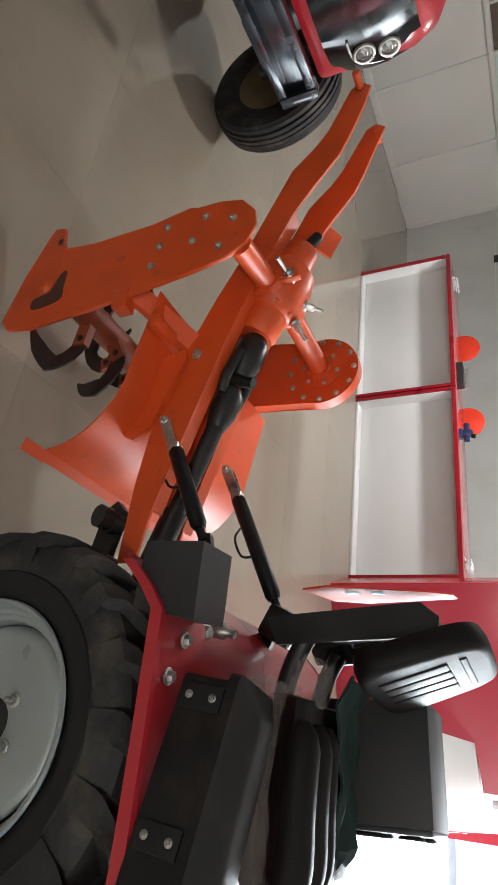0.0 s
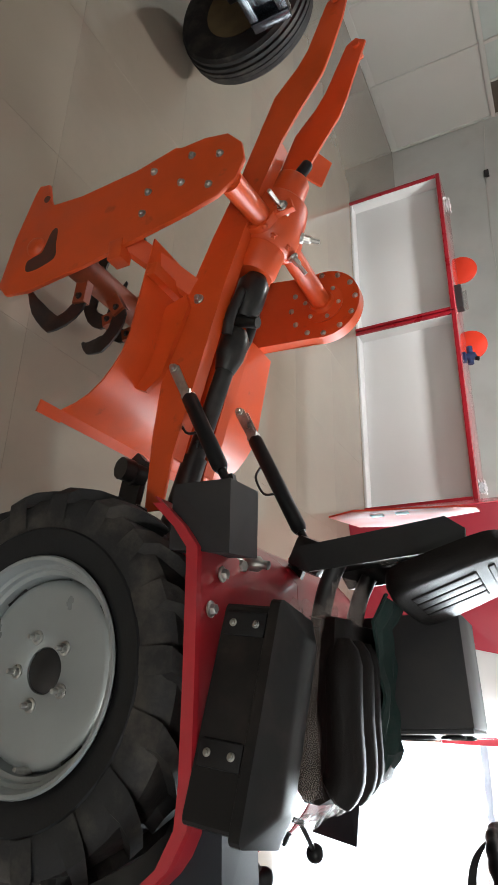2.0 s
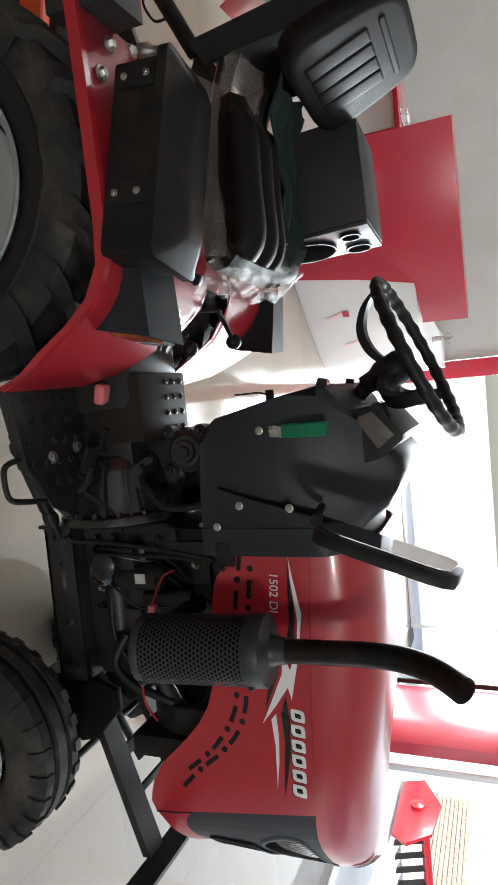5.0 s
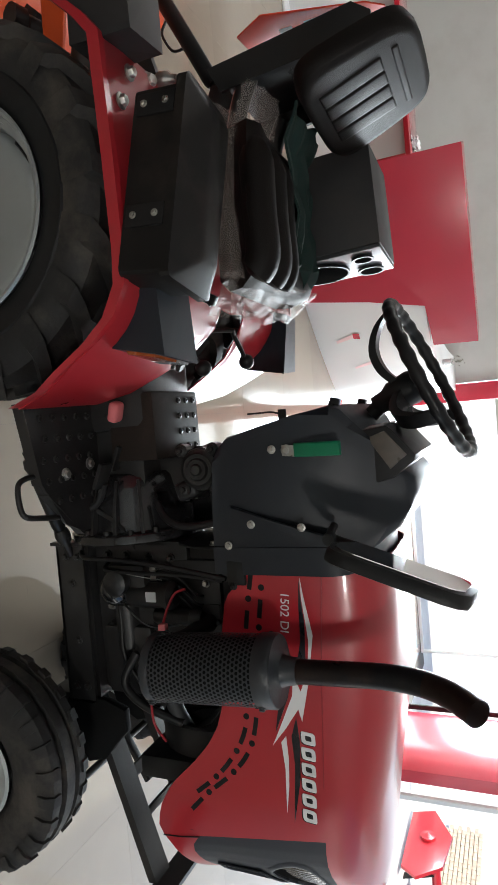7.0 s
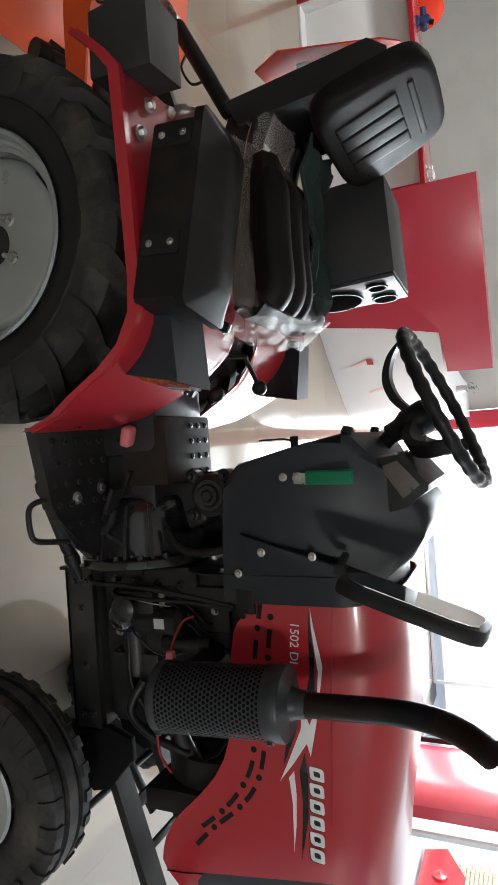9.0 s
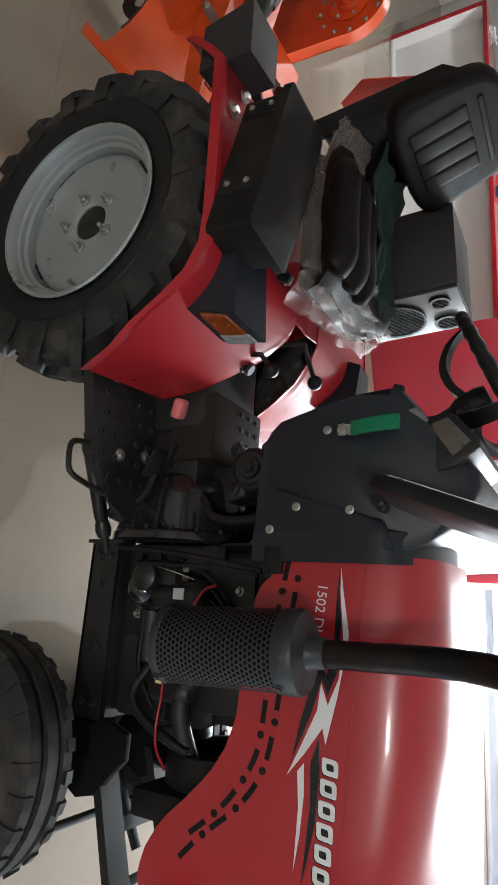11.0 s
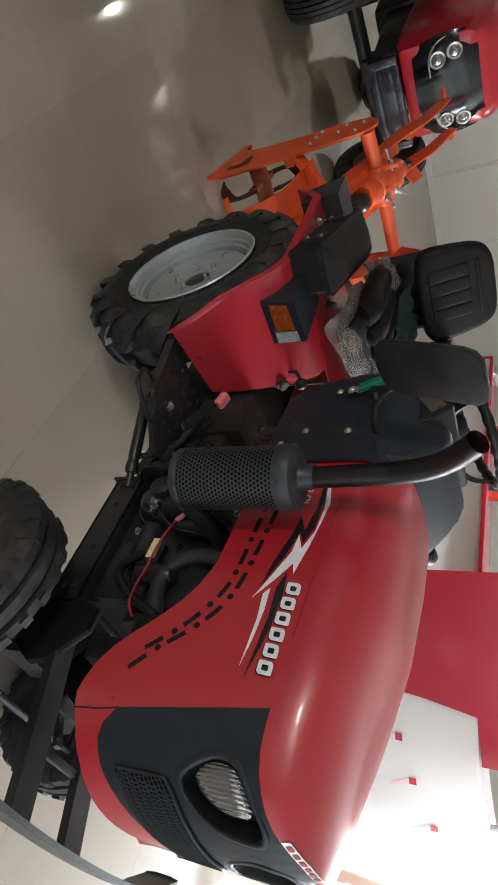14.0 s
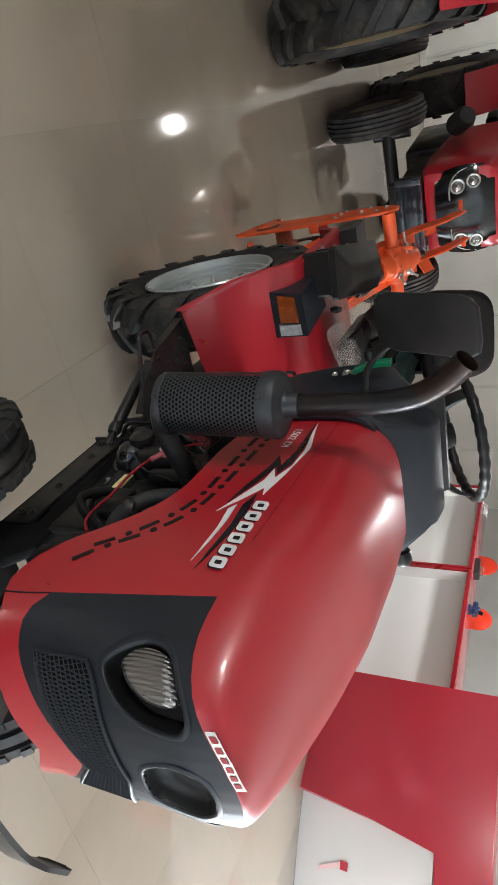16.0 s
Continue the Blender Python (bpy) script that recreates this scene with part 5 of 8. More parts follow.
# platforms, levers and controls
def platform(s):
    Y = lambda y: y if s < 0 else 2 * YC - y
    bm = bmesh.new()
    add_prism(bm, [(0.525, Y(0.0), 0.500), (0.722, Y(0.042), 0.500), (0.745, Y(0.056), 0.500), (0.83, Y(0.115), 0.500), (0.86, Y(0.18), 0.500), (0.86, Y(0.27), 0.500), (0.525, Y(0.27), 0.500)], (0, 0, 0.008))
    add_prism(bm, [(0.525, Y(-0.001), 0.482), (0.722, Y(0.041), 0.482), (0.722, Y(0.041), 0.513), (0.525, Y(-0.001), 0.513)], (0, -0.006 * (1 if s < 0 else -1), 0))
    add_prism(bm, [(0.745, Y(0.055), 0.482), (0.862, Y(0.18), 0.482), (0.862, Y(0.18), 0.506), (0.745, Y(0.055), 0.513)], (0.005, 0, 0))
    p = part("footplate", bm, BLACK_PAINT, tractor, "black painted steel footplate")
    stud = bmesh.new()
    add_lathe(stud, [(0.0095, 0.0), (0.0085, 0.005), (0.0045, 0.006), (0.004, 0.002), (0.0, 0.001)], (0, 0, 0), (0, 0, 1), 12)
    bmesh.ops.recalc_face_normals(stud, faces=stud.faces)
    me = bpy.data.meshes.new("stud")
    stud.to_mesh(me)
    stud.free()
    me.materials.append(BLACK_PAINT)
    for i in range(5):
        for j in range(5):
            x, y = 0.560 + 0.052 * i, Y(0.052 + 0.045 * j + 0.012 * (i % 2))
            if x > 0.74 + (0.03 + 0.047 * j) * 0.55:
                continue
            ob = new("stud", me)
            ob.location = (x, y, 0.508)
            ob.parent = p
            ob.matrix_parent_inverse = p.matrix_world.inverted()
    for x, y in ((0.687, 0.229), (0.705, 0.13)):
        bm = bmesh.new()
        add_bolt(bm, (x, Y(y), 0.508), (0, 0, 1), 0.011, 0.009)
        part("bolt", bm, STEEL, p)
    bm = bmesh.new()
    add_tube(bm, smooth_path([(0.70, Y(0.05), 0.492), (0.702, Y(0.0), 0.495), (0.718, Y(-0.030), 0.50), (0.765, Y(-0.034), 0.505), (0.788, Y(-0.026), 0.512), (0.80, Y(0.03), 0.505), (0.81, Y(0.10), 0.498)], 5), 0.007, 10)
    part("stirrup", bm, BLACK_PAINT, p, "black bent steel stirrup")
    return p


platform(-1)
platform(1)


def controls():
    # pink rubber-capped pedal
    bm = bmesh.new()
    add_box(bm, (0.556, 0.238, 0.60), (0.055, 0.04, 0.03), pose(0, 0, 0, 0, 20, 10), 0.012, 3)
    cap = part("pedal_cap", bm, PINK, tractor, "pink rubber pedal cap")
    bm = bmesh.new()
    add_tube(bm, [(0.556, 0.25, 0.59), (0.58, 0.28, 0.50), (0.60, 0.29, 0.44)], 0.009, 8)
    part("pedal_arm", bm, BLACK_PAINT, cap)
    for y, x, col in ((0.30, 0.80, 0), (0.22, 0.84, 1)):
        bm = bmesh.new()
        add_tube(bm, smooth_path([(x, y, 0.40), (x - 0.04, y, 0.52), (x - 0.10, y - 0.02, 0.57)], 5), 0.01, 8)
        add_box(bm, (x - 0.12, y - 0.03, 0.575), (0.07, 0.05, 0.012), pose(0, 0, 0, 0, 25, 0), 0.003)
        part("pedal", bm, BLACK_PAINT, tractor)
    # gear levers
    for base, bend, knob in (((0.36, 0.34, 0.70), (0.37, 0.34, 0.89), (0.448, 0.433, 0.903)), ((0.42, 0.24, 0.70), (0.43, 0.24, 0.82), (0.468, 0.265, 0.855))):
        bm = bmesh.new()
        mid = Vector(bend) + (Vector(knob) - Vector(bend)) * 0.2 + Vector((0, 0, 0.012))
        add_tube(bm, smooth_path([base, bend, mid, knob], 5), 0.0065, 8)
        lv = part("gear_lever", bm, BLACK_PAINT, tractor)
        bm = bmesh.new()
        r = 0.021
        add_lathe(bm, [(r * math.sin(math.pi * k / 8), -r * math.cos(math.pi * k / 8)) for k in range(9)], knob, (0.5, 0.5, 0.3), 16)
        part("knob", bm, BLACK, lv, "black ball knob")
    bm = bmesh.new()
    for k in range(6):
        r = 0.03 - 0.003 * k
        add_lathe(bm, [(r, 0), (r + 0.004, 0.006), (r, 0.012)], Vector((0.40, 0.26, 0.72)) + Vector((0.01, 0.003, 0.012)) * k, (0.6, 0.2, 0.8), 14)
    part("gaiter", bm, RUBBER, tractor, "ribbed rubber gaiter")


controls()


# engine, gearbox and frame
TUNNEL = material("brown_black_paint", (0.020, 0.015, 0.0125), 0.65, spec=0.15, vary=0.2, dirt=(0.06, 0.045, 0.035), dirt_amount=0.4, dirt_scale=10)


WET_BLACK = material("thick_black_gloss", (0.014, 0.014, 0.015), 0.22, vary=0.25, coat=0.6, bump=0.15, bump_scale=45)


def running_gear():
    bm = bmesh.new()
    add_box(bm, (0.30, YC, 0.51), (0.62, 0.26, 0.34), None, 0.03)
    add_box(bm, (0.70, YC, 0.50), (0.30, 0.22, 0.30), None, 0.03)
    add_tube(bm, [(0.072, 0.13, 0.402), (0.072, 0.64, 0.402)], 0.065, 20)
    gb = part("gearbox", bm, BLACK_PAINT, tractor, "black gearbox and rear axle casting")
    bm = bmesh.new()
    add_box(bm, (0.60, 0.385, 0.63), (0.18, 0.25, 0.14), None, 0.006)
    part("tunnel_cover", bm, TUNNEL, gb, "brown-black cover plate")
    for i in range(4):
        for j in range(3):
            bm = bmesh.new()
            add_lathe(bm, [(0.0085, 0.0), (0.008, 0.005), (0.004, 0.006), (0.0, 0.002)], (0.535 + 0.043 * i, 0.395 + 0.042 * j, 0.70), (0, 0, 1), 12)
            part("stud", bm, BLACK_PAINT, gb)
    # bell housing with a bolted flange
    bm = bmesh.new()
    add_lathe(bm, [(0.0, 0), (0.125, 0), (0.138, 0.012), (0.150, 0.06), (0.158, 0.10), (0.163, 0.135), (0.168, 0.150), (0.186, 0.155), (0.190, 0.160), (0.190, 0.178), (0.184, 0.182), (0.0, 0.182)], (0.725, YC, 0.545), (1, 0, 0), 56)
    bell = part("bell_housing", bm, WET_BLACK, gb, "glossy black cast bell housing")
    for k in range(5):
        a = math.pi * (0.80 + 0.13 * k)
        bm = bmesh.new()
        add_loft(bm, [[(x, YC + r * math.cos(a) + w * math.sin(a), 0.545 + r * math.sin(a) - w * math.cos(a)) for r, w in ((r0, -0.005), (r1, -0.004), (r1, 0.004), (r0, 0.005))] for x, r0, r1 in ((0.74, 0.12, 0.145), (0.80, 0.13, 0.168), (0.878, 0.14, 0.184))])
        part("fin", bm, BLACK_PAINT, bell)
    for k in range(7):
        a = math.pi * (0.62 + 0.12 * k)
        bm = bmesh.new()
        add_bolt(bm, (0.885, YC + 0.176 * math.cos(a), 0.545 + 0.176 * math.sin(a)), (-1, 0, 0), 0.008, 0.014)
        part("bolt", bm, BLACK_PAINT, bell)
    bm = bmesh.new()
    add_box(bm, (0.755, 0.43, 0.66), (0.13, 0.15, 0.15), None, 0.012)
    su = part("steering_unit", bm, BLACK_PAINT, gb, "black cast steering unit")
    bm = bmesh.new()
    add_lathe(bm, [(0.0, 0.02), (0.02, 0.022), (0.024, 0.012), (0.034, 0.012), (0.036, 0.02), (0.045, 0.02), (0.048, 0.0)], (0.745, 0.43, 0.735), (0, 0, 1), 24)
    part("port_flange", bm, BLACK_PAINT, su)
    for k in range(4):
        bm = bmesh.new()
        add_bolt(bm, (0.705 + 0.1 * (k % 2), 0.375 + 0.11 * (k // 2), 0.735), (0, 0, 1), 0.008, 0.01)
        part("bolt", bm, STEEL, su)
    bm = bmesh.new()
    add_prism(bm, [(0.912, y, z) for y, z in ((0.215, 0.91), (0.225, 0.80), (0.27, 0.735), (0.34, 0.715), (0.43, 0.715), (0.50, 0.735), (0.545, 0.80), (0.555, 0.91))], (0.006, 0, 0), 0.001)
    bh = part("bulkhead", bm, BLACK, tractor, "black steel plate behind the engine")
    for y in (0.245, 0.525):
        bm = bmesh.new()
        add_bolt(bm, (0.911, y, 0.85), (-1, 0, 0), 0.007, 0.008)
        part("bolt", bm, STEEL, bh)
    # added plate: keeps the bright floor from showing through under the console
    bm = bmesh.new()
    add_prism(bm, [(x, 0.47, z) for x, z in ((0.67, 0.60), (0.67, 0.93), (0.90, 0.91), (0.905, 0.60))], (0, 0.008, 0), 0.002)
    part("gap_filler", bm, BLACK, tractor, "black plate added to fill the gap below the console")
    # cast steering box with a round end cover
    bm = bmesh.new()
    add_lathe(bm, [(0.0, 0), (0.050, 0.0), (0.060, 0.012), (0.062, 0.07), (0.056, 0.10), (0.056, 0.16), (0.0, 0.16)], (0.722, 0.44, 0.805), (0, -1, 0.05), 28)
    add_lathe(bm, [(0.0, 0.192), (0.012, 0.192), (0.016, 0.186), (0.026, 0.186), (0.030, 0.178), (0.040, 0.178), (0.046, 0.170), (0.052, 0.168), (0.056, 0.155)], (0.722, 0.44, 0.805), (0, -1, 0.05), 28)
    for dx, dz in ((-0.05, 0.045), (0.05, 0.045), (-0.05, -0.045), (0.05, -0.045)):
        add_lathe(bm, [(0.0, 0.0), (0.017, 0.0), (0.017, 0.03), (0.013, 0.034), (0.0, 0.034)], (0.722 + dx, 0.30, 0.812 + dz), (0, -1, 0), 14)
    add_box(bm, (0.752, 0.325, 0.878), (0.075, 0.09, 0.045), pose(0, 0, 0, 0, 14, 0), 0.014, 3)
    add_box(bm, (0.775, 0.31, 0.765), (0.05, 0.07, 0.06), pose(0, 0, 0, 0, -20, 0), 0.014, 3)
    sb = part("steering_box", bm, BLACK_PAINT, gb, "black cast steering box under the console")
    for k in range(4):
        bm = bmesh.new()
        add_bolt(bm, (0.722 + (-0.05, 0.05, -0.05, 0.05)[k], 0.267, 0.812 + (0.045, 0.045, -0.045, -0.045)[k]), (0, -1, 0), 0.008, 0.009)
        part("bolt", bm, BLACK_PAINT, sb)
    bm = bmesh.new()
    add_tube(bm, smooth_path([(0.80, 0.24, 0.70), (0.845, 0.225, 0.74), (0.86, 0.22, 0.80), (0.85, 0.23, 0.88)], 5), 0.010, 12)
    part("steering_hose", bm, BLACK, sb)
    bm = bmesh.new()
    add_loft(bm, [[Vector((x, 0.225 + 0.008 * k, z)) for k in (0, 1)] + [Vector((x + 0.02, 0.233, z + 0.012)), Vector((x + 0.02, 0.225, z + 0.012))] for x, z in ((0.80, 0.505), (0.83, 0.56), (0.862, 0.60), (0.90, 0.615))])
    part("clutch_fork", bm, BLACK_PAINT, gb)
    # pump with its pipes beside the engine
    bm = bmesh.new()
    add_box(bm, (1.00, 0.245, 0.60), (0.085, 0.07, 0.12), None, 0.012)
    add_lathe(bm, [(0.0, 0), (0.03, 0), (0.034, 0.01), (0.034, 0.03), (0.02, 0.04), (0.0, 0.04)], (1.0, 0.212, 0.585), (0, -1, 0), 20)
    pump_ = part("injection_pump", bm, BLACK_PAINT, tractor, "black injection pump with steel pipes")
    for k in range(3):
        bm = bmesh.new()
        x = 0.975 + 0.024 * k
        add_tube(bm, smooth_path([(x, 0.245, 0.66), (x, 0.243, 0.70), (x + 0.03, 0.246, 0.75), (x + 0.07, 0.262, 0.78), (x + 0.08, 0.29, 0.79)], 5), 0.0038, 8)
        part("pipe", bm, BLACK_PAINT, pump_)
        bm = bmesh.new()
        add_lathe(bm, [(0.008, 0), (0.009, 0.004), (0.009, 0.014), (0.006, 0.018)], (x, 0.245, 0.658), (0, 0, 1), 6)
        part("union_nut", bm, STEEL, pump_)
    bm = bmesh.new()
    add_box(bm, (0.955, 0.150, 0.952), (0.058, 0.012, 0.044), None, 0.004)
    add_box(bm, (0.932, 0.162, 0.952), (0.012, 0.03, 0.044), None, 0.003)
    add_bolt(bm, (0.985, 0.143, 0.945), (0, -1, 0), 0.006, 0.006)
    part("bonnet_catch", bm, BLACK, tractor, "black bonnet catch bracket")
    # frame rails: flat plates with a flange at the rear and a bracket for the axle at the front
    for y, s in ((0.244, 1), (0.514, -1)):
        bm = bmesh.new()
        add_prism(bm, [(0.912, y, 0.352), (0.908, y, 0.443), (1.36, y, 0.443), (1.36, y, 0.352)], (0, s * 0.010, 0), 0.002)
        add_box(bm, (0.910, y + s * 0.02, 0.40), (0.010, 0.05, 0.125), None, 0.002)
        add_box(bm, (1.14, y + s * 0.02, 0.358), (0.44, 0.04, 0.008), None, 0.001)
        rail = part("frame_rail", bm, BLACK_PAINT, tractor, "black steel frame rail")
        bm = bmesh.new()
        add_prism(bm, [(1.345, y, 0.350), (1.345, y, 0.47), (1.37, y, 0.535), (1.43, y, 0.535), (1.475, y, 0.49), (1.515, y, 0.46), (1.53, y, 0.40), (1.49, y, 0.33), (1.405, y, 0.305)], (0, s * 0.026, 0), 0.006)
        part("axle_bracket", bm, DEEP_BLACK, rail)
        for x, z in ((0.945, 0.385), (0.945, 0.425), (1.02, 0.40), (1.18, 0.405), (1.31, 0.385), (1.31, 0.42)):
            bm = bmesh.new()
            add_bolt(bm, (x, y, z), (0, -s, 0), 0.008, 0.008)
            part("bolt", bm, BLACK_PAINT, rail)
    bm = bmesh.new()
    add_box(bm, (1.12, YC, 0.60), (0.42, 0.20, 0.30), None, 0.015)
    eng = part("engine", bm, BLACK_PAINT, tractor, "black diesel engine block")
    bm = bmesh.new()
    add_loft(bm, [[(x, YC - w, z0), (x, YC + w, z0), (x, YC + 0.128, 0.452), (x, YC - 0.128, 0.452)] for x, w, z0 in ((0.915, 0.10, 0.37), (1.0, 0.118, 0.34), (1.25, 0.118, 0.34), (1.345, 0.10, 0.37))])
    part("sump", bm, BLACK_PAINT, eng, "black oil sump between the rails")
    for nm, cz, sz in (("cylinder_head", 0.805, (0.40, 0.17, 0.14)), ("rocker_cover", 0.92, (0.36, 0.13, 0.10))):
        bm = bmesh.new()
        add_box(bm, (1.125, YC, cz), sz, None, 0.018)
        part(nm, bm, BLACK_PAINT, eng)
    bm = bmesh.new()
    add_lathe(bm, [(0.0, 0), (0.042, 0), (0.042, 0.05), (0.032, 0.065), (0.015, 0.07), (0, 0.07)], (1.03, 0.29, 0.58), (0, -1, 0), 24)
    part("oil_filter", bm, BLACK_PAINT, eng)
    bm = bmesh.new()
    add_lathe(bm, [(0.0, 0), (0.035, 0), (0.035, 0.12), (0, 0.12)], (1.08, 0.285, 0.55), (1, 0, 0), 20)
    part("starter", bm, BLACK_PAINT, eng)
    for x, y, r, z0, z1 in ((1.04, 0.232, 0.033, 0.60, 0.74), (1.10, 0.25, 0.022, 0.66, 0.80), (1.255, 0.25, 0.028, 0.60, 0.71)):
        bm = bmesh.new()
        add_lathe(bm, [(0.0, 0.0), (r * 0.8, 0.0), (r, 0.008), (r, z1 - z0 - 0.03), (r * 1.12, z1 - z0 - 0.028), (r * 1.12, z1 - z0 - 0.014), (r * 0.75, z1 - z0), (0.0, z1 - z0)], (x, y, z0), (0, 0, 1), 24)
        part("filter_bowl", bm, BLACK_PAINT, eng)
    # round air-bottle dome and the ribbed cover ahead of it
    bm = bmesh.new()
    add_lathe(bm, [(0.0, 0.074), (0.014, 0.073), (0.030, 0.066), (0.041, 0.052), (0.046, 0.034), (0.046, 0.0), (0.052, -0.002), (0.052, -0.014), (0.0, -0.014)], (1.03, 0.262, 0.545), (-0.1, -0.9, 0.35), 28)
    part("round_cover", bm, WET_BLACK, eng, "glossy black domed cover")
    bm = bmesh.new()
    add_box(bm, (1.235, 0.278, 0.555), (0.19, 0.03, 0.15), None, 0.012)
    part("gear_cover", bm, BLACK_PAINT, eng, "black timing cover")
    bm = bmesh.new()
    add_lathe(bm, [(0.0, 0.02), (0.018, 0.02), (0.022, 0.012), (0.06, 0.010), (0.072, 0.004), (0.072, -0.02), (0.0, -0.02)], (1.365, YC - 0.02, 0.62), (1, 0, 0), 32)
    part("fan_pulley", bm, BLACK_PAINT, eng)
    bm = bmesh.new()
    add_box(bm, (1.13, 0.292, 0.76), (0.34, 0.02, 0.16), None, 0.006)
    part("side_cover", bm, BLACK_PAINT, eng)
    # manifold to the silencer
    bm = bmesh.new()
    add_tube(bm, smooth_path([(1.12, 0.30, 0.80), (1.13, 0.20, 0.79), (1.134, 0.10, 0.765), (1.134, 0.03, 0.775), (1.134, 0.022, 0.80)], 6), 0.026, 14)
    add_box(bm, (1.12, 0.285, 0.80), (0.09, 0.012, 0.07), None, 0.003)
    part("exhaust_manifold", bm, BLACK_PAINT, eng)
    # fan shroud seen under the bonnet
    bm = bmesh.new()
    add_lathe(bm, [(0.15, 0.0), (0.165, 0.0), (0.17, 0.01), (0.17, 0.07), (0.155, 0.075), (0.15, 0.06)], (1.385, YC, 0.77), (1, 0, 0), 48, closed=True)
    add_box(bm, (1.49, YC, 0.80), (0.06, 0.36, 0.40), None, 0.01)
    rad = part("radiator", bm, BLACK, tractor, "black radiator with a round fan shroud")
    for k in range(6):
        a = 2 * math.pi * k / 6
        bm = bmesh.new()
        e = Vector((0, math.cos(a), math.sin(a)))
        t_ = Vector((0, -math.sin(a), math.cos(a)))
        c = Vector((1.39, YC, 0.77))
        add_loft(bm, [[c + e * r + t_ * wd + Vector((0.014, 0, 0)), c + e * r - t_ * wd - Vector((0.014, 0, 0)), c + e * r - t_ * wd - Vector((0.017, 0, 0)), c + e * r + t_ * wd + Vector((0.011, 0, 0))] for r, wd in ((0.02, 0.012), (0.08, 0.025), (0.14, 0.03))])
        part("fan_blade", bm, BLACK, rad)
    # hoses, wires and labels
    for nm, mat_, r, pts in (
        ("hose", BLACK, 0.012, [(1.20, 0.235, 0.60), (1.27, 0.21, 0.57), (1.33, 0.215, 0.62), (1.38, 0.24, 0.72)]),
        ("hose", RUBBER_HOSE, 0.021, [(1.235, 0.26, 0.90), (1.215, 0.25, 0.86), (1.196, 0.245, 0.78), (1.222, 0.243, 0.715), (1.275, 0.245, 0.685), (1.355, 0.25, 0.70), (1.46, 0.28, 0.74)]),
        ("control_cable", BLACK, 0.006, [(0.925, 0.22, 0.46), (0.932, 0.18, 0.502), (0.936, 0.178, 0.60), (0.953, 0.178, 0.757), (0.978, 0.178, 0.909)]),
        ("control_cable", STEEL, 0.0012, [(0.968, 0.20, 0.55), (0.972, 0.19, 0.60), (0.985, 0.20, 0.66), (1.0, 0.23, 0.70)]),
        ("control_cable", BLACK, 0.005, [(0.96, 0.24, 0.53), (0.967, 0.19, 0.561), (0.97, 0.182, 0.68), (0.973, 0.18, 0.802), (0.985, 0.18, 0.90)]),
        ("red_wire", DARK_RED, 0.0035, [(1.012, 0.20, 0.785), (1.024, 0.197, 0.755), (1.058, 0.19, 0.735), (1.10, 0.178, 0.722), (1.13, 0.178, 0.70), (1.20, 0.185, 0.675), (1.276, 0.20, 0.660), (1.322, 0.20, 0.654), (1.373, 0.20, 0.660), (1.412, 0.20, 0.690)]),
        ("hose", BLACK, 0.007, [(1.02, 0.262, 0.54), (1.12, 0.255, 0.545), (1.22, 0.25, 0.55), (1.30, 0.262, 0.59)]),
        ("fuel_pipe", BLACK_PAINT, 0.003, [(1.05, 0.24, 0.56), (1.07, 0.21, 0.60), (1.12, 0.22, 0.66), (1.12, 0.25, 0.74)]),
    ):
        bm = bmesh.new()
        add_tube(bm, smooth_path(pts, 6), r, 10)
        part(nm, bm, mat_, eng, "thin red wire" if nm == "red_wire" else "")
    mesh_box("label", (1.036, 0.1985, 0.682), (0.026, 0.003, 0.030), DECAL_WHITE, eng, "small white sticker", 0.001)
    mesh_box("label", (1.208, 0.200, 0.654), (0.060, 0.003, 0.028), YELLOW, eng, "pale yellow sticker", 0.001)
    bm = bmesh.new()
    add_box(bm, (1.105, 0.175, 0.726), (0.024, 0.02, 0.022), None, 0.007)
    add_tube(bm, [(1.11, 0.175, 0.722), (1.135, 0.178, 0.700)], 0.007, 10)
    part("terminal_boot", bm, PINK, eng, "pink rubber terminal boot")
    for k, (x, z) in enumerate(((0.945, 0.50), (0.945, 0.56), (0.955, 0.63), (0.955, 0.70), (1.0, 0.50), (1.09, 0.50), (1.14, 0.50), (1.09, 0.57), (1.14, 0.66), (1.21, 0.66), (1.29, 0.50), (1.31, 0.58), (1.30, 0.66), (1.02, 0.80), (1.12, 0.83), (1.22, 0.82))):
        bm = bmesh.new()
        add_bolt(bm, (x, 0.285, z), (0, -1, 0), 0.008, 0.012)
        part("bolt", bm, STEEL if k in (5, 9, 13) else BLACK_PAINT, eng)


RUBBER_HOSE = material("black_rubber_hose", (0.018, 0.019, 0.021), 0.6, vary=0.15, bump=0.1)
YELLOW = material("yellow_sticker", (0.72, 0.66, 0.32), 0.5, vary=0.15, scale=60)
running_gear()


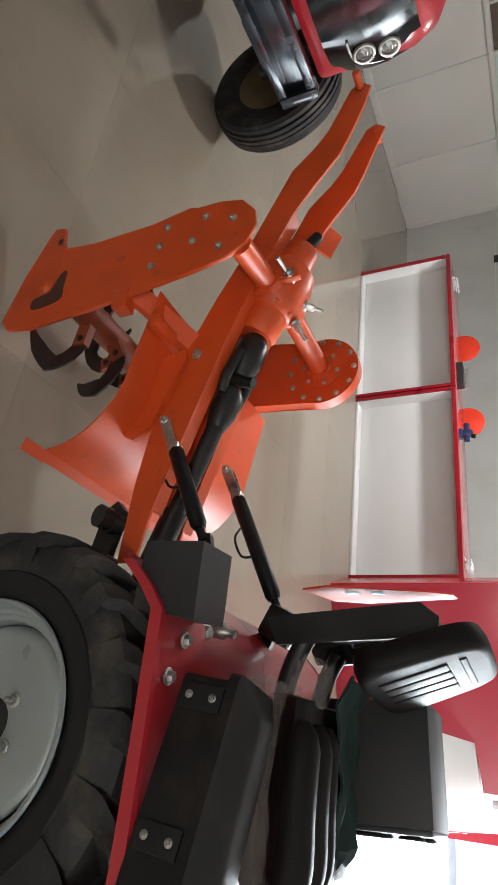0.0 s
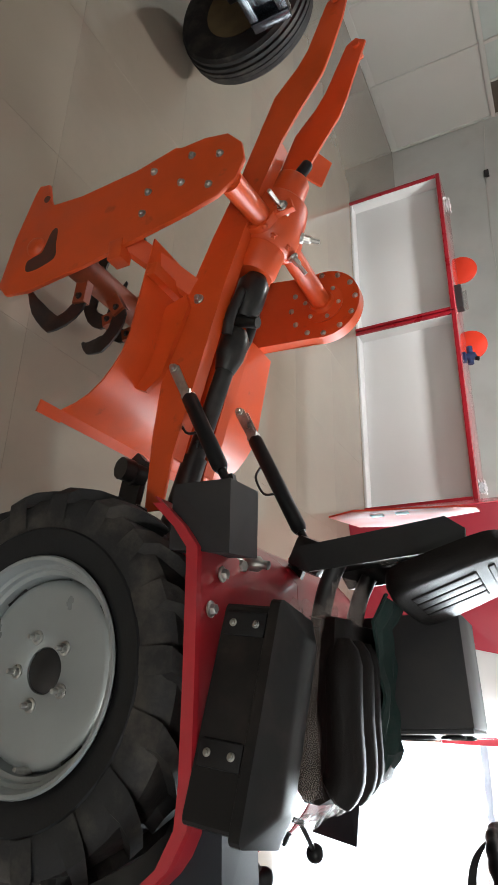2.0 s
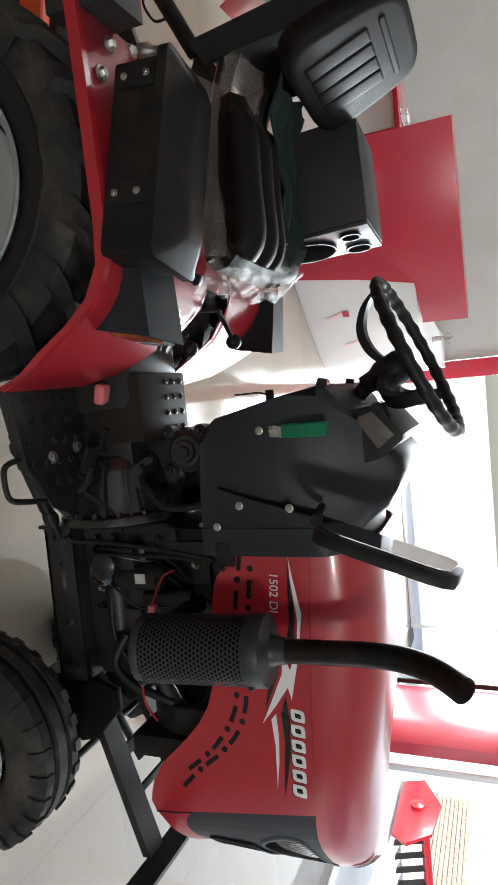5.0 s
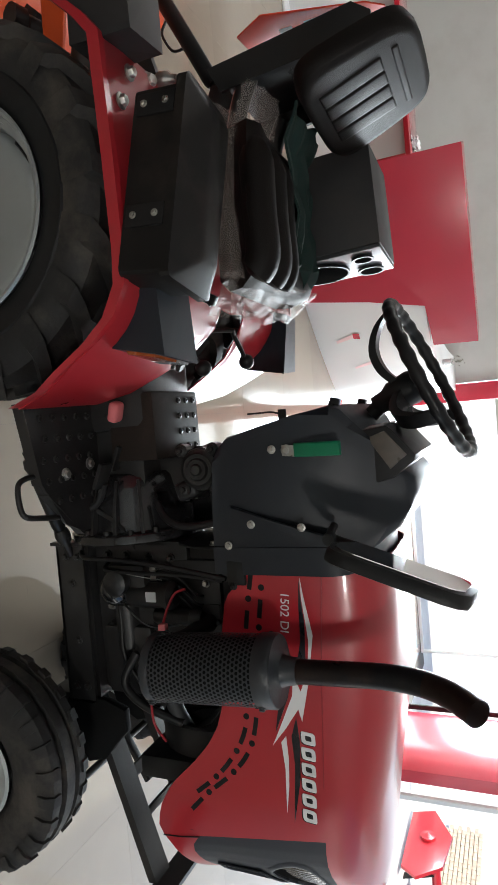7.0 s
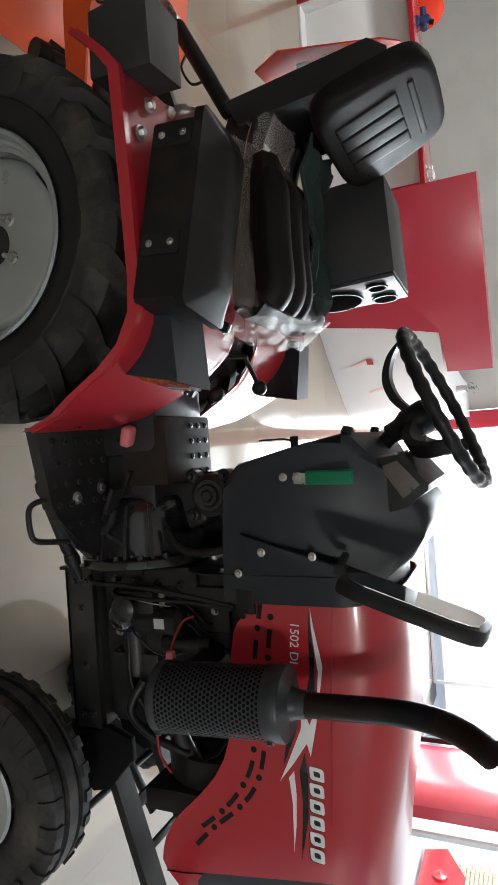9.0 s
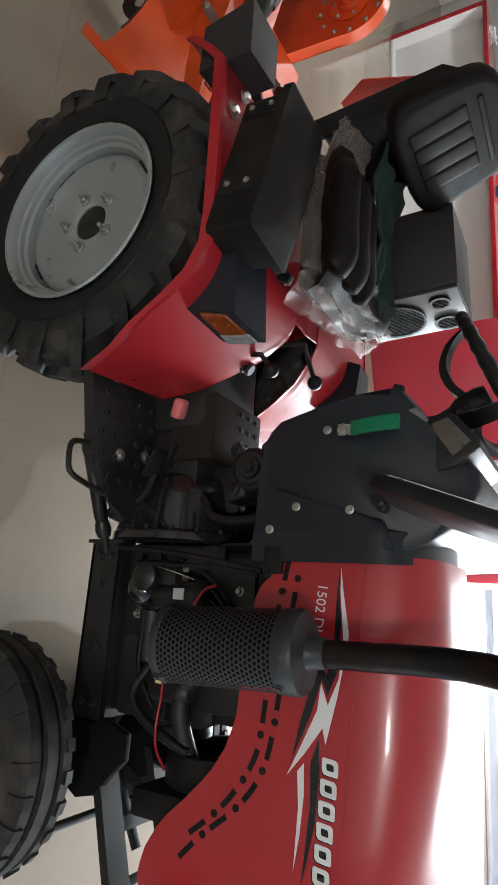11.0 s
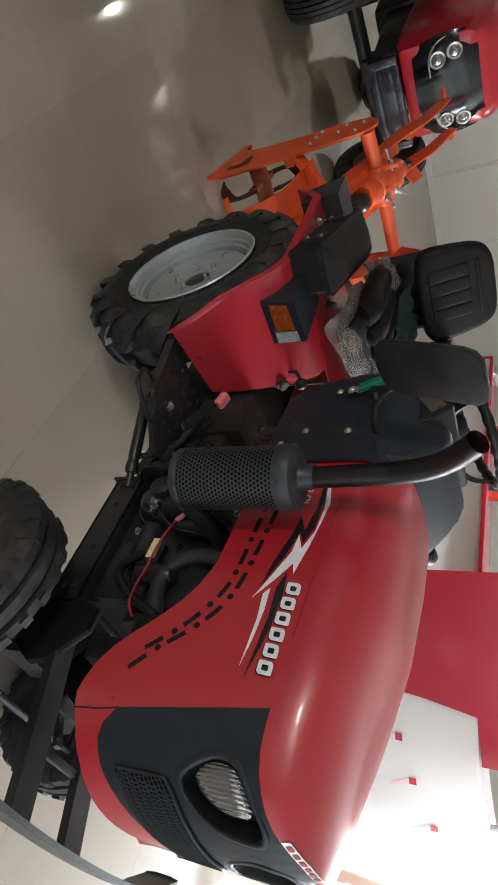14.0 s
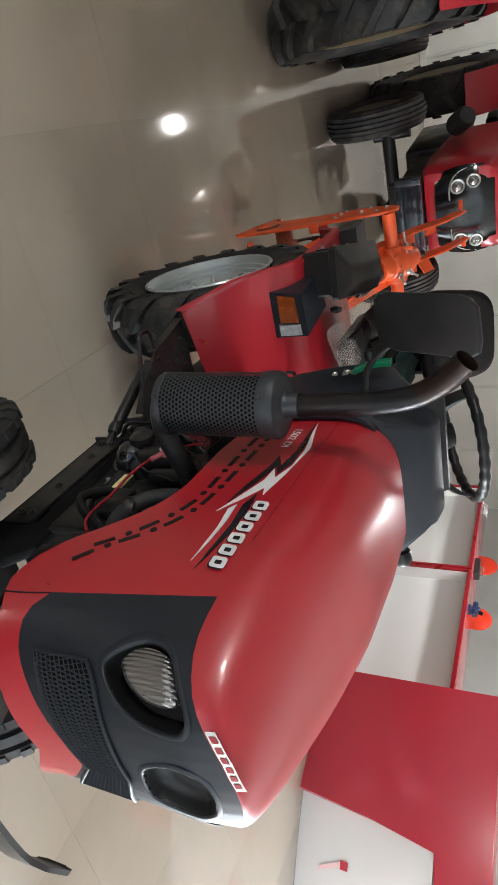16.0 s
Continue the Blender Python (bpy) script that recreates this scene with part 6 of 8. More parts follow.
def front_end():
    bm = bmesh.new()
    add_tube(bm, [(1.425, 0.09, 0.24), (1.425, 0.67, 0.24)], 0.032, 14)
    add_box(bm, (1.425, YC, 0.27), (0.12, 0.16, 0.10), None, 0.012)
    for y in (0.155, 0.615):
        add_tube(bm, [(1.425, y, 0.16), (1.425, y, 0.36)], 0.022, 12)
    ax = part("front_axle", bm, BLACK_PAINT, tractor, "black front axle beam")
    bm = bmesh.new()
    add_tube(bm, [(0.64, 0.115, 0.40), (0.68, 0.133, 0.40)], 0.011, 10)
    add_tube(bm, [(0.68, 0.133, 0.40), (0.70, 0.142, 0.40), (0.85, 0.209, 0.40), (0.87, 0.218, 0.40)], [0.011, 0.019, 0.019, 0.013], 14)
    add_tube(bm, [(0.87, 0.218, 0.40), (0.94, 0.25, 0.40)], 0.012, 10)
    part("drag_link", bm, BLACK_PAINT, ax)
    for x, z in ((0.68, 0.40), (0.88, 0.40)):
        bm = bmesh.new()
        add_lathe(bm, [(0.0, -0.02), (0.018, -0.02), (0.022, 0.0), (0.018, 0.02), (0.0, 0.02)], (x, 0.115 + (x - 0.64) * 0.448, z), (0.91, 0.41, 0), 14)
        part("link_joint", bm, BLACK_PAINT, ax)
    bm = bmesh.new()
    add_tube(bm, [(1.61, 0.155, 0.34), (1.605, 0.615, 0.34)], 0.011, 10)
    for y in (0.155, 0.615):
        add_tube(bm, [(1.425, y, 0.33), (1.61, y, 0.34)], 0.012, 8)
    part("tie_rod", bm, BLACK_PAINT, ax)
    # two flat rails rising ahead of the frame to a bowed bar with rounded ends
    for y in (0.245, 0.455):
        bm = bmesh.new()
        run = [Vector((1.44, y, 0.448)), Vector((1.846, y, 0.575))]
        add_loft(bm, [[p + Vector((0, 0, 0.012)), p + Vector((0, 0.07, 0.012)), p + Vector((0, 0.07, -0.012)), p + Vector((0, 0, -0.012))] for p in run])
        part("front_rail", bm, BLACK_PAINT, tractor, "black flat front rail")
    for x, z, w in ((1.585, 0.493, 0.034), (1.70, 0.529, 0.02)):
        bm = bmesh.new()
        add_box(bm, (x, YC, z), (w, 0.15, 0.012), pose(0, 0, 0, 0, -12, 0), 0.002)
        part("cross_member", bm, BLACK_PAINT, tractor)
    bm = bmesh.new()
    add_box(bm, (1.575, 0.405, 0.435), (0.20, 0.024, 0.014), pose(0, 0, 0, 0, -28, 0), 0.002)
    part("brace", bm, BLACK_PAINT, tractor)
    bm = bmesh.new()
    path = smooth_path([(1.775, -0.10, 0.61), (1.79, -0.08, 0.61), (1.835, 0.06, 0.61), (1.85, YC, 0.61), (1.835, 0.71, 0.61), (1.79, 0.85, 0.61), (1.775, 0.87, 0.61)], 5)
    n = len(path)
    add_loft(bm, [[p + Vector((0, 0, h)), p + Vector((0.012, 0, h)), p + Vector((0.012, 0, -h)), p + Vector((0, 0, -h))] for p, h in ((p, 0.035 if 8 < k < n - 9 else 0.05 if 1 < k < n - 2 else 0.03) for k, p in enumerate(path))])
    part("bumper_bar", bm, BLACK_PAINT, tractor, "bowed black bumper bar")


front_end()


# rear linkage
def linkage():
    bm = bmesh.new()
    add_loft(bm, [[(-0.16, -0.09, 0.80), (-0.165, 0.03, 0.80), (-0.31, 0.04, 0.80), (-0.30, -0.085, 0.80)], [(-0.137, -0.108, 0.952), (-0.150, 0.015, 0.95), (-0.298, 0.025, 0.945), (-0.286, -0.112, 0.952)]])
    part("tail_lamp_box", bm, CARD, tractor, "black folded steel tail lamp box", 20)
    for y, up, lo in ((0.20, (-0.40, 0.765), (-0.76, 0.59)), (0.45, (-0.28, 0.885), (-0.71, 0.675))):
        a, b = Vector((up[0], y, up[1])), Vector((lo[0], y - 0.01, lo[1]))
        d = (b - a).normalized()
        bm = bmesh.new()
        add_tube(bm, [a, a + d * 0.04], 0.012, 12)
        add_tube(bm, [a + d * 0.035, a + d * 0.05, b - d * 0.11, b - d * 0.10], [0.016, 0.0225, 0.0225, 0.017], 18)
        rod = part("lift_rod", bm, BLACK, tractor, "black turnbuckle lift rod")
        bm = bmesh.new()
        nrm = Vector((0, 1, 0))
        up_ = d.cross(nrm)
        for o in (-0.016, 0.012):
            add_prism(bm, [b - d * 0.10 + nrm * o + up_ * 0.014, b + nrm * o + up_ * 0.016, b + d * 0.012 + nrm * o, b + nrm * o - up_ * 0.016, b - d * 0.10 + nrm * o - up_ * 0.014], nrm * 0.005)
        add_box(bm, b - d * 0.098, (0.03, 0.034, 0.03), None, 0.004)
        add_bolt(bm, b - nrm * 0.018, (0, -1, 0), 0.009, 0.012)
        part("clevis", bm, STEEL, rod, "zinc plated clevis")
        bm = bmesh.new()
        add_tube(bm, smooth_path([a + d * 0.18 + up_ * 0.02, a + d * 0.2 + up_ * 0.05, a + d * 0.26 + up_ * 0.05, a + d * 0.28 + up_ * 0.02], 4), 0.004, 6)
        part("locking_loop", bm, BLACK_PAINT, rod)
    bm = bmesh.new()
    add_box(bm, (-0.24, 0.44, 0.90), (0.09, 0.05, 0.10), pose(0, 0, 0, 0, 25, 0), 0.015)
    add_tube(bm, [(-0.16, 0.18, 0.82), (-0.16, 0.60, 0.82)], 0.03, 14)
    add_prism(bm, [(-0.16, 0.20, 0.85), (-0.42, 0.20, 0.78), (-0.42, 0.20, 0.745), (-0.16, 0.20, 0.79)], (0, 0.02, 0))
    add_prism(bm, [(-0.16, 0.46, 0.85), (-0.29, 0.46, 0.905), (-0.30, 0.46, 0.865), (-0.16, 0.46, 0.79)], (0, 0.02, 0))
    part("hydraulic_lift", bm, BLACK_PAINT, tractor, "black hydraulic lift linkage")
    for y in (0.21, 0.53):
        bm = bmesh.new()
        add_prism(bm, [(-0.02, y, 0.34), (-0.02, y, 0.40), (-0.50, y, 0.49), (-0.53, y, 0.46), (-0.50, y, 0.42)], (0, 0.025, 0))
        part("lower_link", bm, BLACK_PAINT, tractor)
    for y in (0.14, 0.19):
        bm = bmesh.new()
        add_tube(bm, [(-0.46, y, 0.46), (-0.46, y + 0.035, 0.47)], 0.032, 14)
        part("link_ball", bm, BLACK_PAINT, tractor)
    bm = bmesh.new()
    add_lathe(bm, [(0.0, 0), (0.012, 0), (0.018, 0.01), (0.018, 0.03), (0.010, 0.04), (0.010, 0.055), (0.0, 0.056)], (-0.165, 0.115, 0.875), (0.2, 0, 1), 16)
    add_bolt(bm, (-0.15, 0.085, 0.87), (0, -0.3, 1), 0.014, 0.016)
    part("breather", bm, STEEL, tractor, "zinc plated breather")


linkage()


# ---- the rotary tiller ----
tiller = thing("rotary_tiller", "orange painted rotary tiller with curved black tines", "tiller", (-1.2, 0.39, FZ))


def build_tiller():
    T0, T1 = 0.0, 0.80
    # side arm plate
    bm = bmesh.new()
    plate = [(-1.075, 0.02), (-1.12, -0.02), (-1.30, 0.02), (-1.47, 0.075), (-1.505, 0.09), (-1.495, 0.135), (-1.42, 0.15), (-1.385, 0.17), (-1.375, 0.30), (-1.385, 0.52), (-1.415, 0.66), (-1.40, 0.68), (-1.405, 0.76), (-1.385, 0.84), (-1.33, 0.885), (-1.265, 0.895), (-1.205, 0.87), (-1.165, 0.81), (-1.145, 0.72), (-1.125, 0.60), (-1.085, 0.35), (-1.06, 0.12)]
    add_prism(bm, [(x, T0, z) for x, z in plate], (0, 0.014, 0), 0.003)
    sp = part("side_plate", bm, ORANGE, tiller, "orange side plate stained dark at its foot")
    for x, z in ((-1.351, 0.722), (-1.315, 0.817), (-1.348, 0.587), (-1.275, 0.572), (-1.199, 0.558), (-1.262, 0.69), (-1.215, 0.785)):
        bm = bmesh.new()
        add_bolt(bm, (x, T0 - 0.001, z), (0, -1, 0), 0.0085, 0.009)
        part("bolt", bm, STEEL, sp)
    bm = bmesh.new()
    add_lathe(bm, [(0.0, 0.014), (0.018, 0.016), (0.030, 0.010), (0.036, 0.0)], (-1.232, T0, 0.125), (0, -1, 0), 24)
    part("bearing_cap", bm, ORANGE, sp)
    bm = bmesh.new()
    add_prism(bm, [(x, T0 - 0.0012, z) for x, z in closed_curve([(-1.145, 0.098), (-1.180, 0.096), (-1.190, 0.125), (-1.198, 0.158), (-1.222, 0.170), (-1.272, 0.188), (-1.275, 0.212), (-1.215, 0.216), (-1.160, 0.220), (-1.140, 0.170), (-1.136, 0.125)])], (0, 0.001, 0))
    part("stain", bm, RUST_DARK, sp, "dark rusty grease stain")
    bm = bmesh.new()
    add_lathe(bm, [(0.0, 0.004), (0.011, 0.004), (0.014, 0.0)], (-1.428, T0, 0.138), (0, -1, 0), 14)
    part("hole_plug", bm, RUST_DARK, sp)
    # far side chain case
    bm = bmesh.new()
    case = [(-1.14 + 0.145 * math.cos(a), 0.845 + 0.145 * math.sin(a)) for a in (math.pi * (-0.12 + 1.24 * k / 24) for k in range(25))]
    case += [(-1.33, 0.45), (-1.36, 0.10), (-1.28, 0.0), (-1.18, 0.0), (-1.10, 0.08), (-1.02, 0.5)]
    add_prism(bm, [(x - 0.125, T1 - 0.055, z) for x, z in case], (0, 0.05, 0), 0.004)
    cc = part("chain_case", bm, ORANGE, tiller, "orange chain case with a ring of bolts")
    for k in range(12):
        a = 2 * math.pi * k / 12
        bm = bmesh.new()
        add_bolt(bm, (-1.265 + 0.128 * math.cos(a), T1 - 0.056, 0.845 + 0.128 * math.sin(a)), (0, -1, 0), 0.0075, 0.008)
        part("bolt", bm, STEEL, cc)
    bm = bmesh.new()
    add_lathe(bm, [(0.0, 0.0), (0.08, 0.0), (0.082, 0.006), (0.05, 0.012), (0.045, 0.03)], (-1.265, T1 - 0.056, 0.845), (0, -1, 0), 36)
    fl = part("flange", bm, ORANGE, cc)
    for k in range(6):
        a = 2 * math.pi * k / 6 + 0.3
        bm = bmesh.new()
        add_bolt(bm, (-1.265 + 0.068 * math.cos(a), T1 - 0.066, 0.845 + 0.068 * math.sin(a)), (0, -1, 0), 0.006, 0.007)
        part("bolt", bm, STEEL, fl)
    # cross tubes and gear housing
    bm = bmesh.new()
    add_tube(bm, [(-1.215, 0.012, 0.845), (-1.255, 0.26, 0.845)], 0.036, 24)
    add_tube(bm, [(-1.265, 0.36, 0.85), (-1.265, T1 - 0.06, 0.845)], 0.036, 24)
    part("cross_tube", bm, ORANGE, tiller)
    bm = bmesh.new()
    ax = Vector((0.93, -0.02, -0.36)).normalized()
    c = Vector((-1.262, 0.300, 0.842))
    add_lathe(bm, [(0.0, -0.20), (0.052, -0.20), (0.058, -0.19), (0.06, -0.12), (0.085, -0.10), (0.095, -0.05), (0.095, 0.03), (0.082, 0.055), (0.075, 0.07), (0.068, 0.075), (0.066, 0.15), (0.058, 0.165), (0.0, 0.165)], c, ax, 36)
    add_lathe(bm, [(0.0, -0.10), (0.06, -0.10), (0.065, -0.085), (0.062, 0.085), (0.058, 0.10), (0.0, 0.10)], c, (0, 1, 0.06), 30)
    gh = part("gear_housing", bm, ORANGE, tiller, "orange cast gear housing", 35)
    u, w = frame_of(ax)
    for k in range(8):
        a = 2 * math.pi * k / 8
        e = math.cos(a) * u + math.sin(a) * w
        bm = bmesh.new()
        add_bolt(bm, c + ax * 0.052 + e * 0.078, ax, 0.008, 0.012)
        part("bolt", bm, ORANGE, gh)
    for k in range(6):
        a = 2 * math.pi * k / 6 + 0.3
        bm = bmesh.new()
        add_box(bm, c + Vector((0.055 * math.cos(a), -0.093, 0.055 * math.sin(a))), (0.02, 0.02, 0.02), None, 0.005)
        part("lug", bm, ORANGE, gh)
    bm = bmesh.new()
    add_lathe(bm, [(0.0, 0.0), (0.018, 0.0), (0.02, 0.01), (0.02, 0.06), (0.014, 0.068), (0.0, 0.07)], c - ax * 0.2 + Vector((0, 0, 0.01)), -ax + Vector((0, 0, 0.5)), 16)
    part("filler_cap", bm, BLACK, gh, "black filler cap")
    for off in ((0.03, 0.05, 0.10), (0.10, 0.06, 0.06)):
        bm = bmesh.new()
        add_bolt(bm, c + Vector(off) * 0.8, Vector(off), 0.012, 0.03)
        add_tube(bm, [c + Vector(off) * 0.8, c + Vector(off) * 1.35], 0.007, 8)
        part("plug", bm, STEEL, gh)
    bm = bmesh.new()
    add_prism(bm, [(-1.27, 0.205, 0.83), (-1.23, 0.205, 0.845), (-1.24, 0.205, 0.955), (-1.28, 0.205, 0.945)], (0, 0.022, 0), 0.004)
    br = part("clamp", bm, ORANGE, tiller)
    for z in (0.855, 0.92):
        bm = bmesh.new()
        add_tube(bm, [(-1.255, 0.13, z - 0.01), (-1.255, 0.245, z)], 0.007, 8)
        add_bolt(bm, (-1.255, 0.203, z), (0, -1, 0), 0.012, 0.012)
        part("bolt", bm, STEEL, br)
    # long frame bars running back to the arms with pins
    for y, tip in ((0.185, (-2.02, 1.125)), (0.355, (-2.02, 1.135))):
        bm = bmesh.new()
        top = [(-0.34, 0.575), (-0.49, 0.598), (-0.656, 0.642), (-0.814, 0.686), (-1.02, 0.742), (-1.28, 0.830), (-1.50, 0.925), (-1.60, 0.985), (-1.72, 1.065), (-1.80, 1.095), (-1.94, 1.140), (tip[0] - 0.01, tip[1] + 0.035)]
        bot = [(tip[0] - 0.04, tip[1]), (tip[0] - 0.02, tip[1] - 0.035), (-1.85, 1.020), (-1.79, 0.980), (-1.70, 0.900), (-1.50, 0.820), (-1.36, 0.765), (-1.20, 0.690), (-1.01, 0.612), (-0.72, 0.540), (-0.56, 0.525), (-0.34, 0.520)]
        add_prism(bm, [(x, y, z) for x, z in top + bot], (0, 0.010, 0), 0.002)
        bar = part("frame_bar", bm, ORANGE, tiller, "orange steel frame bar")
        bm = bmesh.new()
        add_loft(bm, [[(x, y + 0.006, z), (x, y + 0.055, z), (x, y + 0.055, z - 0.008), (x, y + 0.006, z - 0.008)] for x, z in ((-0.49, 0.596), (-0.656, 0.640), (-0.814, 0.684), (-1.02, 0.740), (-1.28, 0.828), (-1.50, 0.923))])
        add_loft(bm, [[(x, y + 0.006, z), (x, y + 0.055, z), (x, y + 0.055, z + 0.008), (x, y + 0.006, z + 0.008)] for x, z in ((-0.56, 0.527), (-0.72, 0.542), (-1.01, 0.614), (-1.20, 0.692), (-1.36, 0.767), (-1.50, 0.822))])
        part("flange_strip", bm, ORANGE, bar)
        bm = bmesh.new()
        add_tube(bm, [(tip[0], y - 0.01, tip[1]), (tip[0], y - 0.065 if y < 0.3 else y + 0.05, tip[1])], 0.014, 12)
        part("pin", bm, ORANGE, bar)
        bm = bmesh.new()
        if y > 0.3:
            add_prism(bm, [(-1.51, y + 0.004, 0.922), (-1.60, y + 0.004, 0.968), (-1.60, y + 0.075, 1.000), (-1.51, y + 0.075, 0.960)], (0, 0, 0.007))
        else:
            add_prism(bm, [(-1.66, y + 0.012, 0.955), (-1.75, y + 0.012, 1.0), (-1.75, y + 0.06, 1.0), (-1.66, y + 0.06, 0.955)], (0, 0, 0.007))
        part("lug_plate", bm, ORANGE, bar)
        bm = bmesh.new()
        add_bolt(bm, (-0.985, y - 0.002, 0.655), (0, -1, 0), 0.011, 0.014)
        part("bolt", bm, STEEL, bar)
    # lower outer braces towards the plate
    bm = bmesh.new()
    add_prism(bm, [(-1.16, 0.02, 0.50), (-1.11, 0.02, 0.47), (-1.00, 0.21, 0.615), (-1.05, 0.21, 0.645)], (0, 0.0, 0.02))
    add_box(bm, (-1.1, 0.02, 0.47), (0.07, 0.05, 0.05), None, 0.004)
    part("brace", bm, ORANGE, tiller)
    # curved shield
    prof = [(-1.14, 0.575), (-1.06, 0.56), (-0.92, 0.535), (-0.83, 0.520), (-0.775, 0.500), (-0.73, 0.470), (-0.69, 0.435), (-0.66, 0.395), (-0.64, 0.35), (-0.628, 0.30), (-0.60, 0.288)]
    bm = bmesh.new()
    add_sheet(bm, [[(x, y, z) for x, z in prof] for y in (0.05, 0.25, 0.45, 0.65, 0.86)], 0.005)
    add_box(bm, (-0.612, 0.015, 0.292), (0.035, 0.09, 0.006), pose(0, 0, 0, 0, 20, 0))
    sh = part("shield", bm, ORANGE, tiller, "orange curved sheet shield", 25)
    bm = bmesh.new()
    add_box(bm, (-1.03, 0.12, 0.575), (0.04, 0.15, 0.03), pose(0, 0, 0, 0, 8, 0), 0.003)
    add_prism(bm, [(-0.98, 0.165, 0.55), (-0.72, 0.165, 0.46), (-0.70, 0.165, 0.50), (-0.74, 0.165, 0.55), (-0.96, 0.165, 0.63), (-1.0, 0.165, 0.62)], (0, 0.017, 0))
    part("shield_rib", bm, ORANGE, sh)
    # rotor with its curved tines
    bm = bmesh.new()
    add_tube(bm, [(-1.16, 0.02, 0.26), (-1.16, T1 - 0.06, 0.26)], 0.048, 22)
    ro = part("rotor", bm, RUST, tiller, "dark red worn rotor shaft")
    for i in range(6):
        y = 0.11 + 0.115 * i
        for k in range(2):
            a = -0.10 + math.pi * k + 0.62 * i * (1 if i % 2 else -1)
            s = 1 if (k + i) % 2 else -1
            e, tn = Vector((math.cos(a), 0, math.sin(a))), Vector((-math.sin(a), 0, math.cos(a)))
            hub = Vector((-1.16, y, 0.26))
            bm = bmesh.new()
            add_loft(bm, [[hub + e * r + tn * w + Vector((0, h, 0)) for w, h in ((-0.024, -0.014), (0.024, -0.014), (0.024, 0.014), (-0.024, 0.014))] for r in (0.03, 0.118)])
            so = part("tine_holder", bm, RUST, ro, "dark red tine holder")
            bm = bmesh.new()
            add_bolt(bm, hub + e * 0.095 + Vector((0, -0.014, 0)), (0, -1, 0), 0.008, 0.008)
            part("bolt", bm, TINE, so)
            bm = bmesh.new()
            secs = []
            for f in np.linspace(0, 1, 13):
                b = a - 1.55 * max(0.0, f - 0.12) ** 1.1
                r = 0.085 + 0.125 * min(1.0, f / 0.5) - 0.01 * f
                yy = y + s * 0.055 * max(0.0, f - 0.55) / 0.45
                wd = 0.021 + 0.011 * math.sin(math.pi * min(1.0, f * 1.1)) - 0.016 * max(0.0, f - 0.75) / 0.25
                pt = Vector((-1.16 + r * math.cos(b), yy, 0.26 + r * math.sin(b)))
                q = min(1.0, f / 0.45)
                dr = (tn * (1 - q) + Vector((math.cos(b), 0, math.sin(b))) * q).normalized()
                secs.append([pt + dr * wd + Vector((0, 0.004, 0)), pt - dr * wd + Vector((0, 0.004, 0)), pt - dr * wd - Vector((0, 0.004, 0)), pt + dr * wd - Vector((0, 0.004, 0))])
            add_loft(bm, secs)
            part("tine", bm, TINE, ro, "curved black tine", 50)
    # shaft from the tractor
    bm = bmesh.new()
    A, B = Vector((-0.22, 0.30, 0.50)), Vector((-1.105, 0.300, 0.790))
    d = (B - A).normalized()
    add_tube(bm, [A, A + d * 0.32], 0.036, 20)
    add_tube(bm, [A + d * 0.30, A + d * 0.64], 0.028, 20)
    add_tube(bm, [A + d * 0.60, A + d * 0.65, A + d * 0.71, A + d * 0.74], [0.031, 0.045, 0.045, 0.027], 16)
    sh_ = part("drive_shaft", bm, GREASE, tiller, "greasy black jointed drive shaft")
    u, w = frame_of(d)
    for s_ in (-1, 1):
        bm = bmesh.new()
        q = A + d * 0.76
        add_tube(bm, smooth_path([q + u * 0.05 * s_ - d * 0.06, q + u * 0.062 * s_, q + u * 0.05 * s_ + d * 0.09], 4), 0.017, 10)
        part("yoke", bm, GREASE, sh_)
    bm = bmesh.new()
    add_tube(bm, [A + d * 0.77 - w * 0.06, A + d * 0.77 + w * 0.06], 0.018, 12)
    part("cross_pin", bm, GREASE, sh_)
    bm = bmesh.new()
    add_tube(bm, [A + d * 0.78, A + d * 0.83, A + d * 0.90, A + d * 0.93, B], [0.035, 0.05, 0.05, 0.032, 0.028], 16)
    part("collar", bm, GREASE, sh_)


TINE = material("tine_steel", (0.018, 0.015, 0.014), 0.55, metal=0.3, vary=0.3, dirt=(0.08, 0.04, 0.025), dirt_amount=0.4, dirt_scale=20)
RUST_DARK = material("dark_rust", (0.075, 0.022, 0.012), 0.7, vary=0.4, scale=25)
RUST = material("rusty_orange", (0.25, 0.05, 0.015), 0.6, vary=0.3, dirt=(0.06, 0.025, 0.015), dirt_amount=0.7, dirt_scale=12)
GREASE = material("greasy_steel", (0.02, 0.019, 0.018), 0.35, metal=0.3, vary=0.3, dirt=(0.07, 0.06, 0.05), dirt_amount=0.4, dirt_scale=12)
build_tiller()


